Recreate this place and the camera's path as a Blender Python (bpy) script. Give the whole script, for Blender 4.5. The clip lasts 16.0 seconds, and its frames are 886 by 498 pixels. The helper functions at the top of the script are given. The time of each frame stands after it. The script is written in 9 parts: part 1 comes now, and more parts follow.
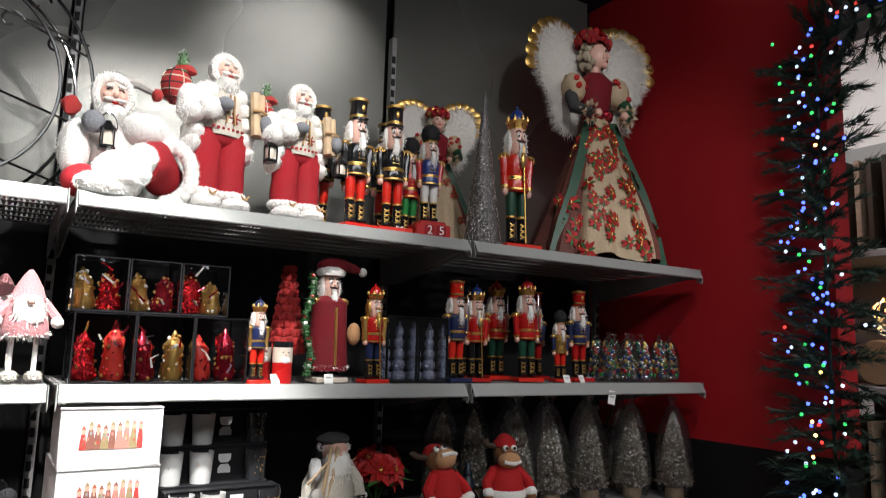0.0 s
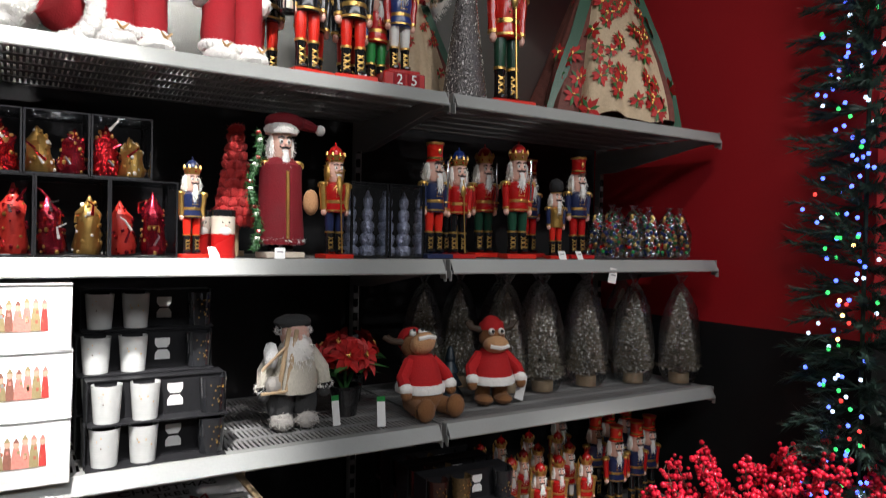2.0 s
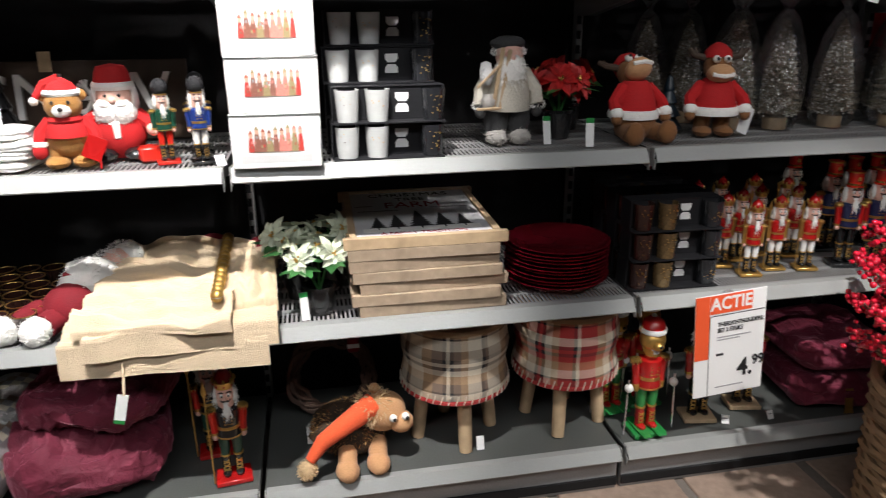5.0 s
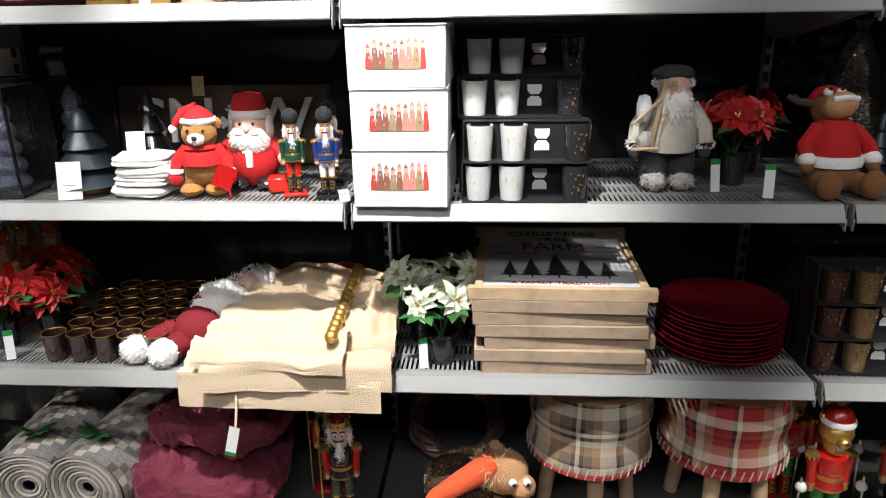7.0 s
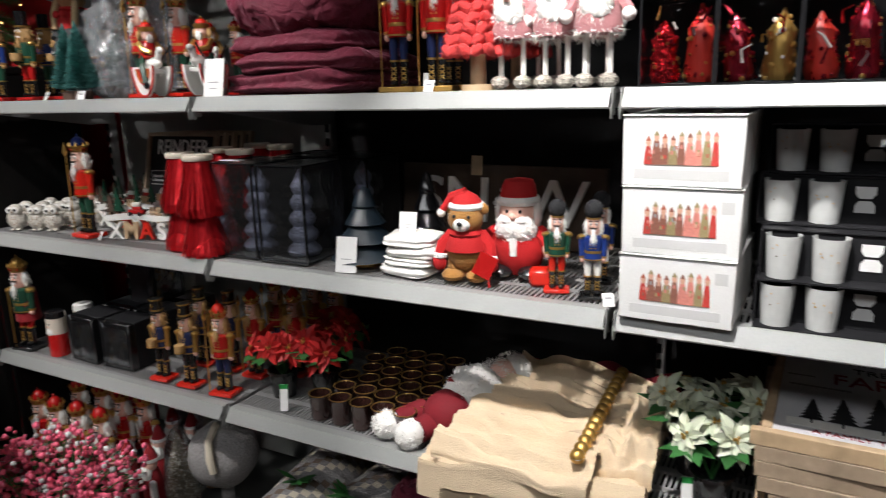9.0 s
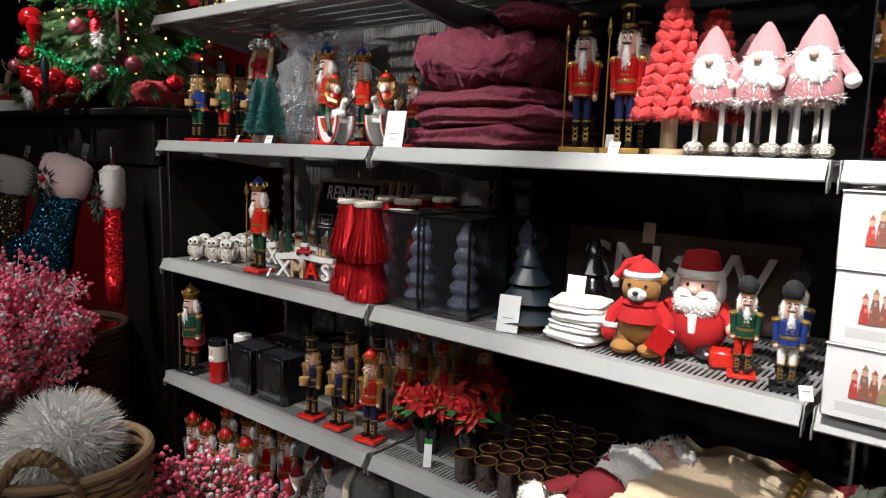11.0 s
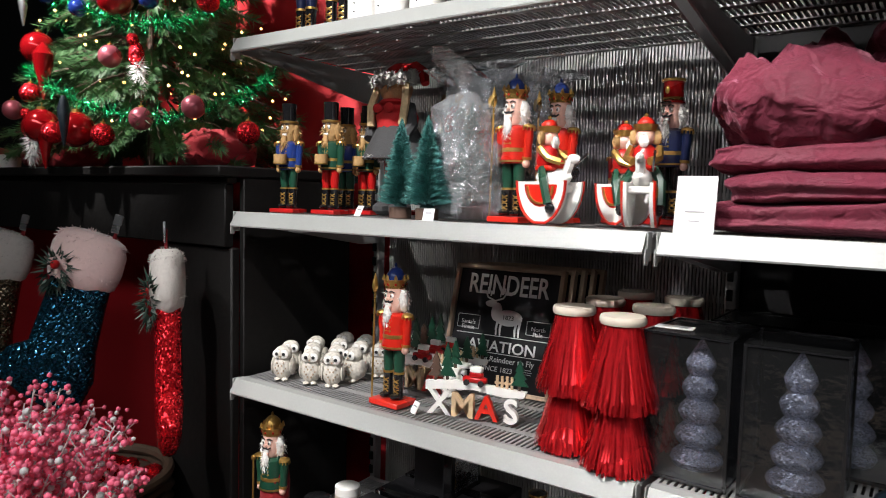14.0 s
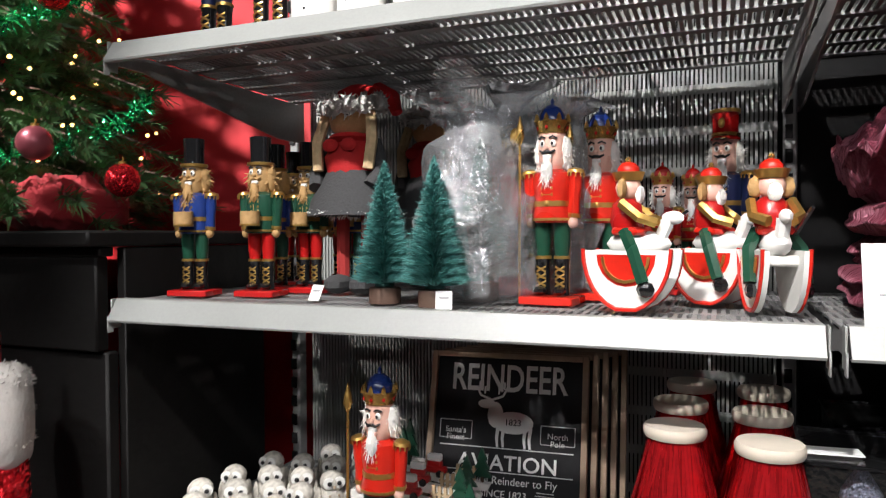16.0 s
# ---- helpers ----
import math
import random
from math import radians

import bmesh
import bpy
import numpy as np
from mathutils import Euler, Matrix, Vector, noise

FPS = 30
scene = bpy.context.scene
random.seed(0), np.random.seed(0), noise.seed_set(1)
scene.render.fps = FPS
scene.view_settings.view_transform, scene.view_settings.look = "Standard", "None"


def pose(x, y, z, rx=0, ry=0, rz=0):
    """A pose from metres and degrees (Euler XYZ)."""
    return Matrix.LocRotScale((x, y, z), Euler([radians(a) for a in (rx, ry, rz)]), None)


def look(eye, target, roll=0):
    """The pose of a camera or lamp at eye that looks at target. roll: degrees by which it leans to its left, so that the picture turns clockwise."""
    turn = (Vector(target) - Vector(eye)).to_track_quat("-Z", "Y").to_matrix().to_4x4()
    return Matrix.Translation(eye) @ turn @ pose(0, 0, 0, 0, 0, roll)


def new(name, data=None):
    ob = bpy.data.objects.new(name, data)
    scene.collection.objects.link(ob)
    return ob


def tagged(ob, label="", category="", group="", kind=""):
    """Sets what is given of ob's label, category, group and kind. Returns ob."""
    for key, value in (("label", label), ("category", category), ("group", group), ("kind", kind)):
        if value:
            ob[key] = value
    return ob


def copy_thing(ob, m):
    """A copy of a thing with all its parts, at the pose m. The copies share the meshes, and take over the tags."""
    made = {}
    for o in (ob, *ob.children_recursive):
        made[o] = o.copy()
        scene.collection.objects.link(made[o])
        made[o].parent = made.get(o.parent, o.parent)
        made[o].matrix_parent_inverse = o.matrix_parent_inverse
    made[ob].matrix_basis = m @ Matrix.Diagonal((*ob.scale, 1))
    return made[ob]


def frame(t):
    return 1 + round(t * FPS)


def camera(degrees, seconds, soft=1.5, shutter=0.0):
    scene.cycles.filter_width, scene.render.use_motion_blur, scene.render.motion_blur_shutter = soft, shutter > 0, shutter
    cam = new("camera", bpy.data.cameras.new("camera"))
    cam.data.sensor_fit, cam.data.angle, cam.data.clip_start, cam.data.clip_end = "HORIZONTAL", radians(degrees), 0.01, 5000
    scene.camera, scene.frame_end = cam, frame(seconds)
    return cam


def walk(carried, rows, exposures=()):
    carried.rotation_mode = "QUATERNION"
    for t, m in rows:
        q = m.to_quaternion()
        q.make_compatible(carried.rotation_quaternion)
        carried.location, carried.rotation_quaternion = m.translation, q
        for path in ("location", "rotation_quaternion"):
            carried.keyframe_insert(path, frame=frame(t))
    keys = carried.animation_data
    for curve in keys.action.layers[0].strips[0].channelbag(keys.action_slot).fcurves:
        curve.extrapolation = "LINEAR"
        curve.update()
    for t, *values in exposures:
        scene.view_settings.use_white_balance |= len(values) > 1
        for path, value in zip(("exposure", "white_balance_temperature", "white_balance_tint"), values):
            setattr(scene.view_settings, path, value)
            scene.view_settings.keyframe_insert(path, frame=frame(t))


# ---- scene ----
cam = camera(64.9, 16.0, soft=1.0, shutter=0.35)
PATH = [
    (0, (1.895, -1.599, 1.495), (2.952, 0.075, 1.779), 1.6),
    (0.5, (1.947, -1.56, 1.483), (2.99, 0.136, 1.675), 1.9),
    (1, (2.013, -1.476, 1.479), (3.085, 0.205, 1.631), 1.8),
    (1.5, (2.077, -1.417, 1.465), (3.124, 0.283, 1.581), 1.6),
    (2, (2.12, -1.412, 1.45), (3.167, 0.291, 1.423), 1.2),
    (2.5, (2.163, -1.437, 1.423), (3.15, 0.295, 1.255), 0.9),
    (3, (2.197, -1.469, 1.403), (3.088, 0.289, 1.061), 0.8),
    (3.5, (2.218, -1.497, 1.381), (3.01, 0.276, 0.904), 0.5),
    (4, (2.217, -1.529, 1.367), (2.863, 0.266, 0.768), 0.2),
    (4.5, (2.208, -1.547, 1.356), (2.716, 0.267, 0.686), -0.1),
    (5, (2.183, -1.557, 1.334), (2.538, 0.299, 0.679), -0.4),
    (5.2, (2.172, -1.558, 1.335), (2.455, 0.312, 0.686), -0.4),
    (7.3, (2.298, -1.326, 1.37), (2.141, 0.569, 0.748), -0.5),
    (7.5, (2.293, -1.292, 1.36), (2.14, 0.604, 0.744), 0.4),
    (8, (2.283, -1.224, 1.409), (2.018, 0.653, 0.772), 0.3),
    (8.5, (2.309, -1.197, 1.417), (1.705, 0.632, 0.879), -1.1),
    (9, (2.304, -1.205, 1.417), (1.384, 0.509, 0.956), -1.6),
    (9.5, (2.293, -1.212, 1.41), (1.179, 0.39, 0.968), -1.7),
    (9.7, (2.296, -1.223, 1.376), (1.124, 0.347, 0.976), -0.8),
    (11.8, (2.085, -1.197, 1.448), (0.839, 0.349, 1.206), 2.1),
    (12, (2.044, -1.174, 1.458), (0.814, 0.389, 1.25), 2.0),
    (12.5, (1.902, -1.097, 1.47), (0.643, 0.45, 1.316), 1.9),
    (13, (1.739, -1.053, 1.471), (0.467, 0.486, 1.346), 1.7),
    (13.5, (1.554, -1.049, 1.459), (0.289, 0.493, 1.318), 2.2),
    (14, (1.354, -1.044, 1.447), (0.196, 0.58, 1.3), 1.4),
    (14.5, (1.217, -0.936, 1.453), (0.146, 0.746, 1.305), 0.5),
    (15, (1.082, -0.849, 1.469), (0.104, 0.892, 1.356), 0.4),
    (15.5, (0.974, -0.82, 1.483), (0.068, 0.96, 1.38), 0.4),
    (16, (0.885, -0.819, 1.499), (0.15, 1.04, 1.46), -0.3),
]
walk(cam, [(t, look(eye, target, roll)) for t, eye, target, roll in PATH], exposures=[(0.0, -0.08), (1.0, 0.10), (2.5, 0.06), (4.0, 0.0), (8.2, 0.02), (8.8, -0.40), (9.2, -0.72), (9.7, -0.74), (12.0, -0.15), (13.5, 0.0), (16.0, 0.0)])

# ---- light ----
world = bpy.data.worlds.new("shop")
scene.world = world
world.use_nodes = True
world.node_tree.nodes["Background"].inputs[0].default_value = (0.55, 0.58, 0.65, 1)
world.node_tree.nodes["Background"].inputs[1].default_value = 0.12


def spot(eye, target, watts, size=48, soft_edge=0.6, radius=0.035, colour=(1.0, 0.97, 0.95)):
    lamp = bpy.data.lights.new("spotlight", "SPOT")
    lamp.energy, lamp.spot_size, lamp.spot_blend = watts, radians(size), soft_edge
    lamp.shadow_soft_size, lamp.color = radius, colour
    ob = new("spotlight", lamp)
    ob.matrix_world = look(eye, target)
    return ob


SPOTS = [
    ((1.95, -1.00, 2.9), (2.03, 0.1, 1.0), 490, 36),
    ((0.52, -1.40, 2.9), (0.66, 0.1, 1.35), 290, 46),
    ((2.35, -1.15, 2.88), (2.27, 0.1, 1.92), 150, 44),
    ((2.92, -0.41, 2.95), (2.66, 0.55, 2.38), 20, 40),
    # Added fill that brightens the large angel; no known lamp hangs here.
    ((2.95, -1.20, 2.90), (3.40, 0.1, 2.05), 26, 62),
    ((1.25, -1.00, 2.9), (1.30, 0.1, 1.4), 64, 40),
    ((-0.75, -0.9, 2.9), (-0.60, 0.2, 1.98), 450, 45),
    ((3.45, -1.50, 2.9), (3.45, -0.42, 0.45), 380, 31),
    ((-0.20, -1.6, 2.9), (-0.05, -0.4, 0.8), 135, 36),
    # Added low fill reaching under the right-hand shelves, position invented.
    ((3.60, -2.3, 2.9), (3.60, 0.2, 1.2), 55, 34),
]
for eye, aim, watts, size in SPOTS:
    spot(eye, aim, watts, size)
# Added soft frontal fill from the aisle side, not a known lamp.
aisle = bpy.data.lights.new("aisle_light", "AREA")
aisle.shape, aisle.size, aisle.size_y, aisle.energy, aisle.color = "RECTANGLE", 5.0, 0.5, 52, (0.97, 0.98, 1.0)
ob = new("aisle_light", aisle)
ob.matrix_world = look((1.8, -2.6, 2.92), (1.8, -1.4, 0.3))


# ---- materials ----
def material(name, colour, rough=0.6, metal=0.0, grain=60.0, vary=0.18, bump=0.15, coarse=6.0, sheen=0.0, coat=0.0, island=False):
    """A surface with colour variation at two scales, rough patches and fine relief."""
    m = bpy.data.materials.new(name)
    m.use_nodes = True
    nt = m.node_tree
    n, link = nt.nodes, nt.links.new
    b = n["Principled BSDF"]
    tc = n.new("ShaderNodeTexCoord")
    fine, broad = n.new("ShaderNodeTexNoise"), n.new("ShaderNodeTexNoise")
    fine.inputs["Scale"].default_value, broad.inputs["Scale"].default_value = grain, coarse
    fine.inputs["Detail"].default_value = 3
    for t in (fine, broad):
        link(tc.outputs["Object"], t.inputs["Vector"])
    add = n.new("ShaderNodeMath")
    add.operation = "ADD"
    link(fine.outputs["Fac"], add.inputs[0])
    link(broad.outputs["Fac"], add.inputs[1])
    info = n.new("ShaderNodeObjectInfo")
    rnd = info.outputs["Random"]
    if island:
        rnd = n.new("ShaderNodeNewGeometry").outputs["Random Per Island"]
    add2 = n.new("ShaderNodeMath")
    add2.operation = "MULTIPLY_ADD"
    link(rnd, add2.inputs[0])
    add2.inputs[1].default_value = 0.9 if island else 0.25
    link(add.outputs[0], add2.inputs[2])
    mr = n.new("ShaderNodeMapRange")
    mr.inputs["From Min"].default_value, mr.inputs["From Max"].default_value = 0.5, 1.9 if island else 1.6
    mr.inputs["To Min"].default_value, mr.inputs["To Max"].default_value = 1 - vary, 1 + vary
    link(add2.outputs[0], mr.inputs["Value"])
    mul = n.new("ShaderNodeVectorMath")
    mul.operation = "SCALE"
    mul.inputs[0].default_value = colour
    link(mr.outputs["Result"], mul.inputs["Scale"])
    link(mul.outputs["Vector"], b.inputs["Base Color"])
    rr = n.new("ShaderNodeMapRange")
    rr.inputs["From Min"].default_value, rr.inputs["From Max"].default_value = 0.3, 0.7
    rr.inputs["To Min"].default_value, rr.inputs["To Max"].default_value = max(rough - 0.08, 0.02), min(rough + 0.1, 1)
    link(broad.outputs["Fac"], rr.inputs["Value"])
    link(rr.outputs["Result"], b.inputs["Roughness"])
    b.inputs["Metallic"].default_value = metal
    b.inputs["Sheen Weight"].default_value = sheen
    b.inputs["Coat Weight"].default_value = coat
    b.inputs["Coat Roughness"].default_value = 0.08
    if bump:
        bp = n.new("ShaderNodeBump")
        bp.inputs["Strength"].default_value, bp.inputs["Distance"].default_value = bump, 0.004
        link(fine.outputs["Fac"], bp.inputs["Height"])
        link(bp.outputs["Normal"], b.inputs["Normal"])
    return m


def glitter(name, colour, scale=350.0, metal=0.85, rough=0.22, tint=0.5):
    """Metallic flakes, each tilted its own way."""
    m = bpy.data.materials.new(name)
    m.use_nodes = True
    n, link = m.node_tree.nodes, m.node_tree.links.new
    b = n["Principled BSDF"]
    tc, vo = n.new("ShaderNodeTexCoord"), n.new("ShaderNodeTexVoronoi")
    vo.inputs["Scale"].default_value = scale
    link(tc.outputs["Object"], vo.inputs["Vector"])
    geo = n.new("ShaderNodeNewGeometry")
    sub, mix = n.new("ShaderNodeVectorMath"), n.new("ShaderNodeVectorMath")
    sub.operation, mix.operation = "SUBTRACT", "MULTIPLY_ADD"
    link(vo.outputs["Color"], sub.inputs[0])
    sub.inputs[1].default_value = (0.5, 0.5, 0.5)
    link(sub.outputs[0], mix.inputs[0])
    mix.inputs[1].default_value = (1.1, 1.1, 1.1)
    link(geo.outputs["Normal"], mix.inputs[2])
    nrm = n.new("ShaderNodeVectorMath")
    nrm.operation = "NORMALIZE"
    link(mix.outputs[0], nrm.inputs[0])
    link(nrm.outputs[0], b.inputs["Normal"])
    sc, sep = n.new("ShaderNodeVectorMath"), n.new("ShaderNodeSeparateColor")
    link(vo.outputs["Color"], sep.inputs[0])
    mr = n.new("ShaderNodeMapRange")
    mr.inputs["To Min"].default_value, mr.inputs["To Max"].default_value = 1 - tint, 1 + tint
    link(sep.outputs[0], mr.inputs["Value"])
    sc.operation = "SCALE"
    sc.inputs[0].default_value = colour
    link(mr.outputs[0], sc.inputs["Scale"])
    link(sc.outputs[0], b.inputs["Base Color"])
    b.inputs["Metallic"].default_value, b.inputs["Roughness"].default_value = metal, rough
    return m


def film(name, cover=0.16, rough=0.12, colour=(0.9, 0.92, 0.95), crinkle=40.0, relief=0.6, milky=0.03):
    """Clear foil or acrylic: mostly transparent, glossy and crinkled."""
    m = bpy.data.materials.new(name)
    m.use_nodes = True
    n, link = m.node_tree.nodes, m.node_tree.links.new
    n.remove(n["Principled BSDF"])
    tr, gl, mx = n.new("ShaderNodeBsdfTransparent"), n.new("ShaderNodeBsdfGlossy"), n.new("ShaderNodeMixShader")
    gl.inputs["Roughness"].default_value, gl.inputs["Color"].default_value = rough, (*colour, 1)
    tr.inputs["Color"].default_value = (0.93, 0.94, 0.95, 1)
    fr = n.new("ShaderNodeFresnel")
    fr.inputs["IOR"].default_value = 1.45
    no, bp, tc = n.new("ShaderNodeTexNoise"), n.new("ShaderNodeBump"), n.new("ShaderNodeTexCoord")
    no.inputs["Scale"].default_value, no.inputs["Detail"].default_value = crinkle, 4
    bp.inputs["Strength"].default_value, bp.inputs["Distance"].default_value = relief, 0.01
    link(tc.outputs["Object"], no.inputs["Vector"])
    link(no.outputs["Fac"], bp.inputs["Height"])
    link(bp.outputs["Normal"], gl.inputs["Normal"])
    link(bp.outputs["Normal"], fr.inputs["Normal"])
    ad = n.new("ShaderNodeMath")
    ad.operation, ad.use_clamp = "MULTIPLY_ADD", True
    link(fr.outputs[0], ad.inputs[0])
    ad.inputs[1].default_value, ad.inputs[2].default_value = 0.8, cover * 0.5
    link(ad.outputs[0], mx.inputs[0])
    link(tr.outputs[0], mx.inputs[1])
    link(gl.outputs[0], mx.inputs[2])
    df, m2 = n.new("ShaderNodeBsdfDiffuse"), n.new("ShaderNodeMixShader")
    df.inputs["Color"].default_value = (0.85, 0.87, 0.9, 1)
    link(bp.outputs["Normal"], df.inputs["Normal"])
    m2.inputs[0].default_value = milky
    link(mx.outputs[0], m2.inputs[1])
    link(df.outputs[0], m2.inputs[2])
    link(m2.outputs[0], n["Material Output"].inputs["Surface"])
    return m


def glow(name, colour, strength):
    m = bpy.data.materials.new(name)
    m.use_nodes = True
    b = m.node_tree.nodes["Principled BSDF"]
    b.inputs["Base Color"].default_value = (*colour, 1)
    b.inputs["Emission Color"].default_value = (*colour, 1)
    b.inputs["Emission Strength"].default_value = strength
    return m


SHELF_GREY = material("shelf grey paint", (0.32, 0.33, 0.32), 0.42, 0.1, 240, 0.08, 0.05)
DECK = material("grey powder coat", (0.27, 0.27, 0.27), 0.45, 0.2, 200, 0.2, 0.05)
BASE_DECK = material("charcoal powder coat", (0.085, 0.09, 0.085), 0.5, 0.1, 200, 0.2, 0.05)
BLACK = material("matt black board", (0.012, 0.012, 0.013), 0.62, 0.0, 90, 0.3, 0.08)
BACK = material("hammered grey panel", (0.17, 0.17, 0.155), 0.22, 0.35, 330, 0.06, 0.22, 1.0)
RED_WALL = material("red wall paint", (0.42, 0.008, 0.014), 0.62, 0.0, 160, 0.07, 0.1, 1.6)
DARK_WALL = material("black wall paint", (0.011, 0.0115, 0.012), 0.6, 0.0, 160, 0.15, 0.1, 1.6)
CEILING = material("dark ceiling paint", (0.03, 0.03, 0.03), 0.8, 0.0, 60, 0.2, 0.1)
MANTEL = material("black stained wood", (0.0055, 0.005, 0.0048), 0.58, 0.0, 50, 0.35, 0.3)
STONE = material("worn terracotta flagstone", (0.31, 0.225, 0.175), 0.7, 0.0, 45, 0.35, 0.4, 3.0)
GROUT = material("grey grout", (0.17, 0.145, 0.125), 0.9, 0.0, 90, 0.25, 0.4)
RED = material("red lacquer", (0.42, 0.010, 0.010), 0.28, 0.0, 80, 0.12, 0.03, coat=0.5)
ORANGE = material("orange red lacquer", (0.60, 0.020, 0.010), 0.3, 0.0, 80, 0.12, 0.03, coat=0.5)
BLUE = material("blue lacquer", (0.015, 0.04, 0.20), 0.3, 0.0, 80, 0.2, 0.03, coat=0.5)
NAVY = material("navy lacquer", (0.012, 0.02, 0.07), 0.32, 0.0, 80, 0.2, 0.03, coat=0.4)
GREEN = material("dark green lacquer", (0.012, 0.06, 0.035), 0.3, 0.0, 80, 0.2, 0.03, coat=0.4)
BRIGHT_GREEN = material("green lacquer", (0.02, 0.22, 0.05), 0.3, 0.0, 80, 0.2, 0.03, coat=0.4)
GLOSS_BLACK = material("black lacquer", (0.010, 0.010, 0.011), 0.18, 0.0, 80, 0.2, 0.02, coat=0.7)
GOLD = material("gold paint", (0.62, 0.38, 0.11), 0.32, 0.85, 120, 0.22, 0.1)
SILVER = material("silver metal", (0.62, 0.63, 0.65), 0.25, 0.95, 120, 0.15, 0.05)
SKIN = material("pink face paint", (0.78, 0.47, 0.38), 0.38, 0.0, 60, 0.08, 0.02, coat=0.25)
WHITE = material("white paint", (0.78, 0.77, 0.74), 0.45, 0.0, 80, 0.06, 0.05)
FUR = material("white fluffy fur", (0.80, 0.79, 0.76), 0.95, 0.0, 120, 0.1, 0.6, sheen=0.08, island=True)
GREY_FUR = material("grey mottled fur", (0.36, 0.34, 0.32), 0.95, 0.0, 90, 0.35, 0.6, sheen=0.08, island=True)
BEARSKIN = material("black bearskin", (0.012, 0.012, 0.014), 0.9, 0.0, 90, 0.3, 0.5, island=True)
BROWN_HAIR = material("light brown hair", (0.42, 0.25, 0.10), 0.8, 0.0, 90, 0.3, 0.5)
VELVET = material("deep red velvet", (0.17, 0.003, 0.010), 0.85, 0.0, 260, 0.25, 0.3, 14.0)
RED_CLOTH = material("red velvet cloth", (0.27, 0.006, 0.012), 0.8, 0.0, 320, 0.2, 0.25, sheen=0.08)
PLUM = material("plum velvet", (0.14, 0.012, 0.032), 0.75, 0.0, 210, 0.35, 0.35, 9.0, sheen=0.5)
PLUM.node_tree.nodes["Principled BSDF"].inputs["Sheen Tint"].default_value = (0.75, 0.30, 0.40, 1)
PLUM.node_tree.nodes["Principled BSDF"].inputs["Sheen Roughness"].default_value = 0.35
pt = PLUM.node_tree
crush, crush_bump = pt.nodes.new("ShaderNodeTexNoise"), pt.nodes.new("ShaderNodeBump")
crush.inputs["Scale"].default_value, crush.inputs["Detail"].default_value, crush.inputs["Distortion"].default_value = 26, 2.5, 0.7
crush_bump.inputs["Strength"].default_value, crush_bump.inputs["Distance"].default_value = 0.75, 0.022
pt.links.new(next(n for n in pt.nodes if n.type == "TEX_COORD").outputs["Object"], crush.inputs["Vector"])
pt.links.new(crush.outputs["Fac"], crush_bump.inputs["Height"])
pt.links.new(crush_bump.outputs["Normal"], next(n for n in pt.nodes if n.type == "BUMP" and n != crush_bump).inputs["Normal"])
BEIGE = material("beige woven cotton", (0.72, 0.57, 0.39), 0.9, 0.0, 420, 0.14, 0.7, 5.0, sheen=0.08)
WOOD = material("pale pine wood", (0.50, 0.36, 0.22), 0.6, 0.0, 35, 0.3, 0.25, 9.0)
OLD_WOOD = material("greyed plank wood", (0.36, 0.27, 0.19), 0.7, 0.0, 35, 0.4, 0.35, 7.0)
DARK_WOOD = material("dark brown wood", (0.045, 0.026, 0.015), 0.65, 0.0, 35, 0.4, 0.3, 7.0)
WICKER = material("woven brown wicker", (0.24, 0.155, 0.085), 0.65, 0.0, 120, 0.4, 0.3, island=True)
PAPER = material("white card", (0.80, 0.80, 0.79), 0.55, 0.0, 150, 0.03, 0.03)
CARTON = material("white corrugated carton", (0.78, 0.78, 0.77), 0.6, 0.0, 260, 0.04, 0.15)
INK = material("black ink", (0.015, 0.015, 0.016), 0.6, 0.0, 80, 0.1, 0.0)
GREY_INK = material("grey ink", (0.30, 0.30, 0.31), 0.6, 0.0, 80, 0.1, 0.0)
ACTIE_RED = material("red orange print", (0.78, 0.10, 0.03), 0.5, 0.0, 80, 0.04, 0.0)
BLACK_CARD = material("black card", (0.016, 0.016, 0.018), 0.45, 0.0, 120, 0.2, 0.05)
FROSTED = material("frosted white glass", (0.56, 0.57, 0.56), 0.22, 0.0, 60, 0.12, 0.03, coat=0.4)
PORCELAIN = material("white glazed porcelain", (0.78, 0.77, 0.75), 0.2, 0.0, 60, 0.04, 0.02, coat=0.4)
CHAR_GLASS = material("black glass", (0.02, 0.021, 0.024), 0.15, 0.0, 60, 0.1, 0.02, coat=0.5)
BROWN_GLASS = material("brown glass", (0.05, 0.02, 0.016), 0.18, 0.3, 60, 0.2, 0.02, coat=0.5)
NEEDLES = material("green fir needles", (0.055, 0.135, 0.045), 0.55, 0.0, 60, 0.5, 0.1, island=True)
DARK_NEEDLES = material("dark green fir needles", (0.018, 0.042, 0.030), 0.55, 0.0, 60, 0.5, 0.1, island=True)
TEAL_BRISTLE = material("frosted teal bristle", (0.065, 0.21, 0.195), 0.6, 0.0, 60, 0.8, 0.1, island=True)
TWIG = material("brown twig", (0.09, 0.05, 0.035), 0.75, 0.0, 80, 0.3, 0.3)
BERRY = material("glossy red berry", (0.55, 0.010, 0.030), 0.25, 0.0, 60, 0.35, 0.02, coat=0.4, island=True)
PINK_BERRY = material("frosted pink berry", (0.74, 0.13, 0.22), 0.5, 0.0, 200, 0.6, 0.3, island=True)
LEAF = material("dark green leaf", (0.03, 0.12, 0.03), 0.5, 0.0, 60, 0.4, 0.2, island=True)
WHITE_PETAL = material("cream poinsettia petal", (0.56, 0.60, 0.47), 0.7, 0.0, 90, 0.12, 0.3, island=True)
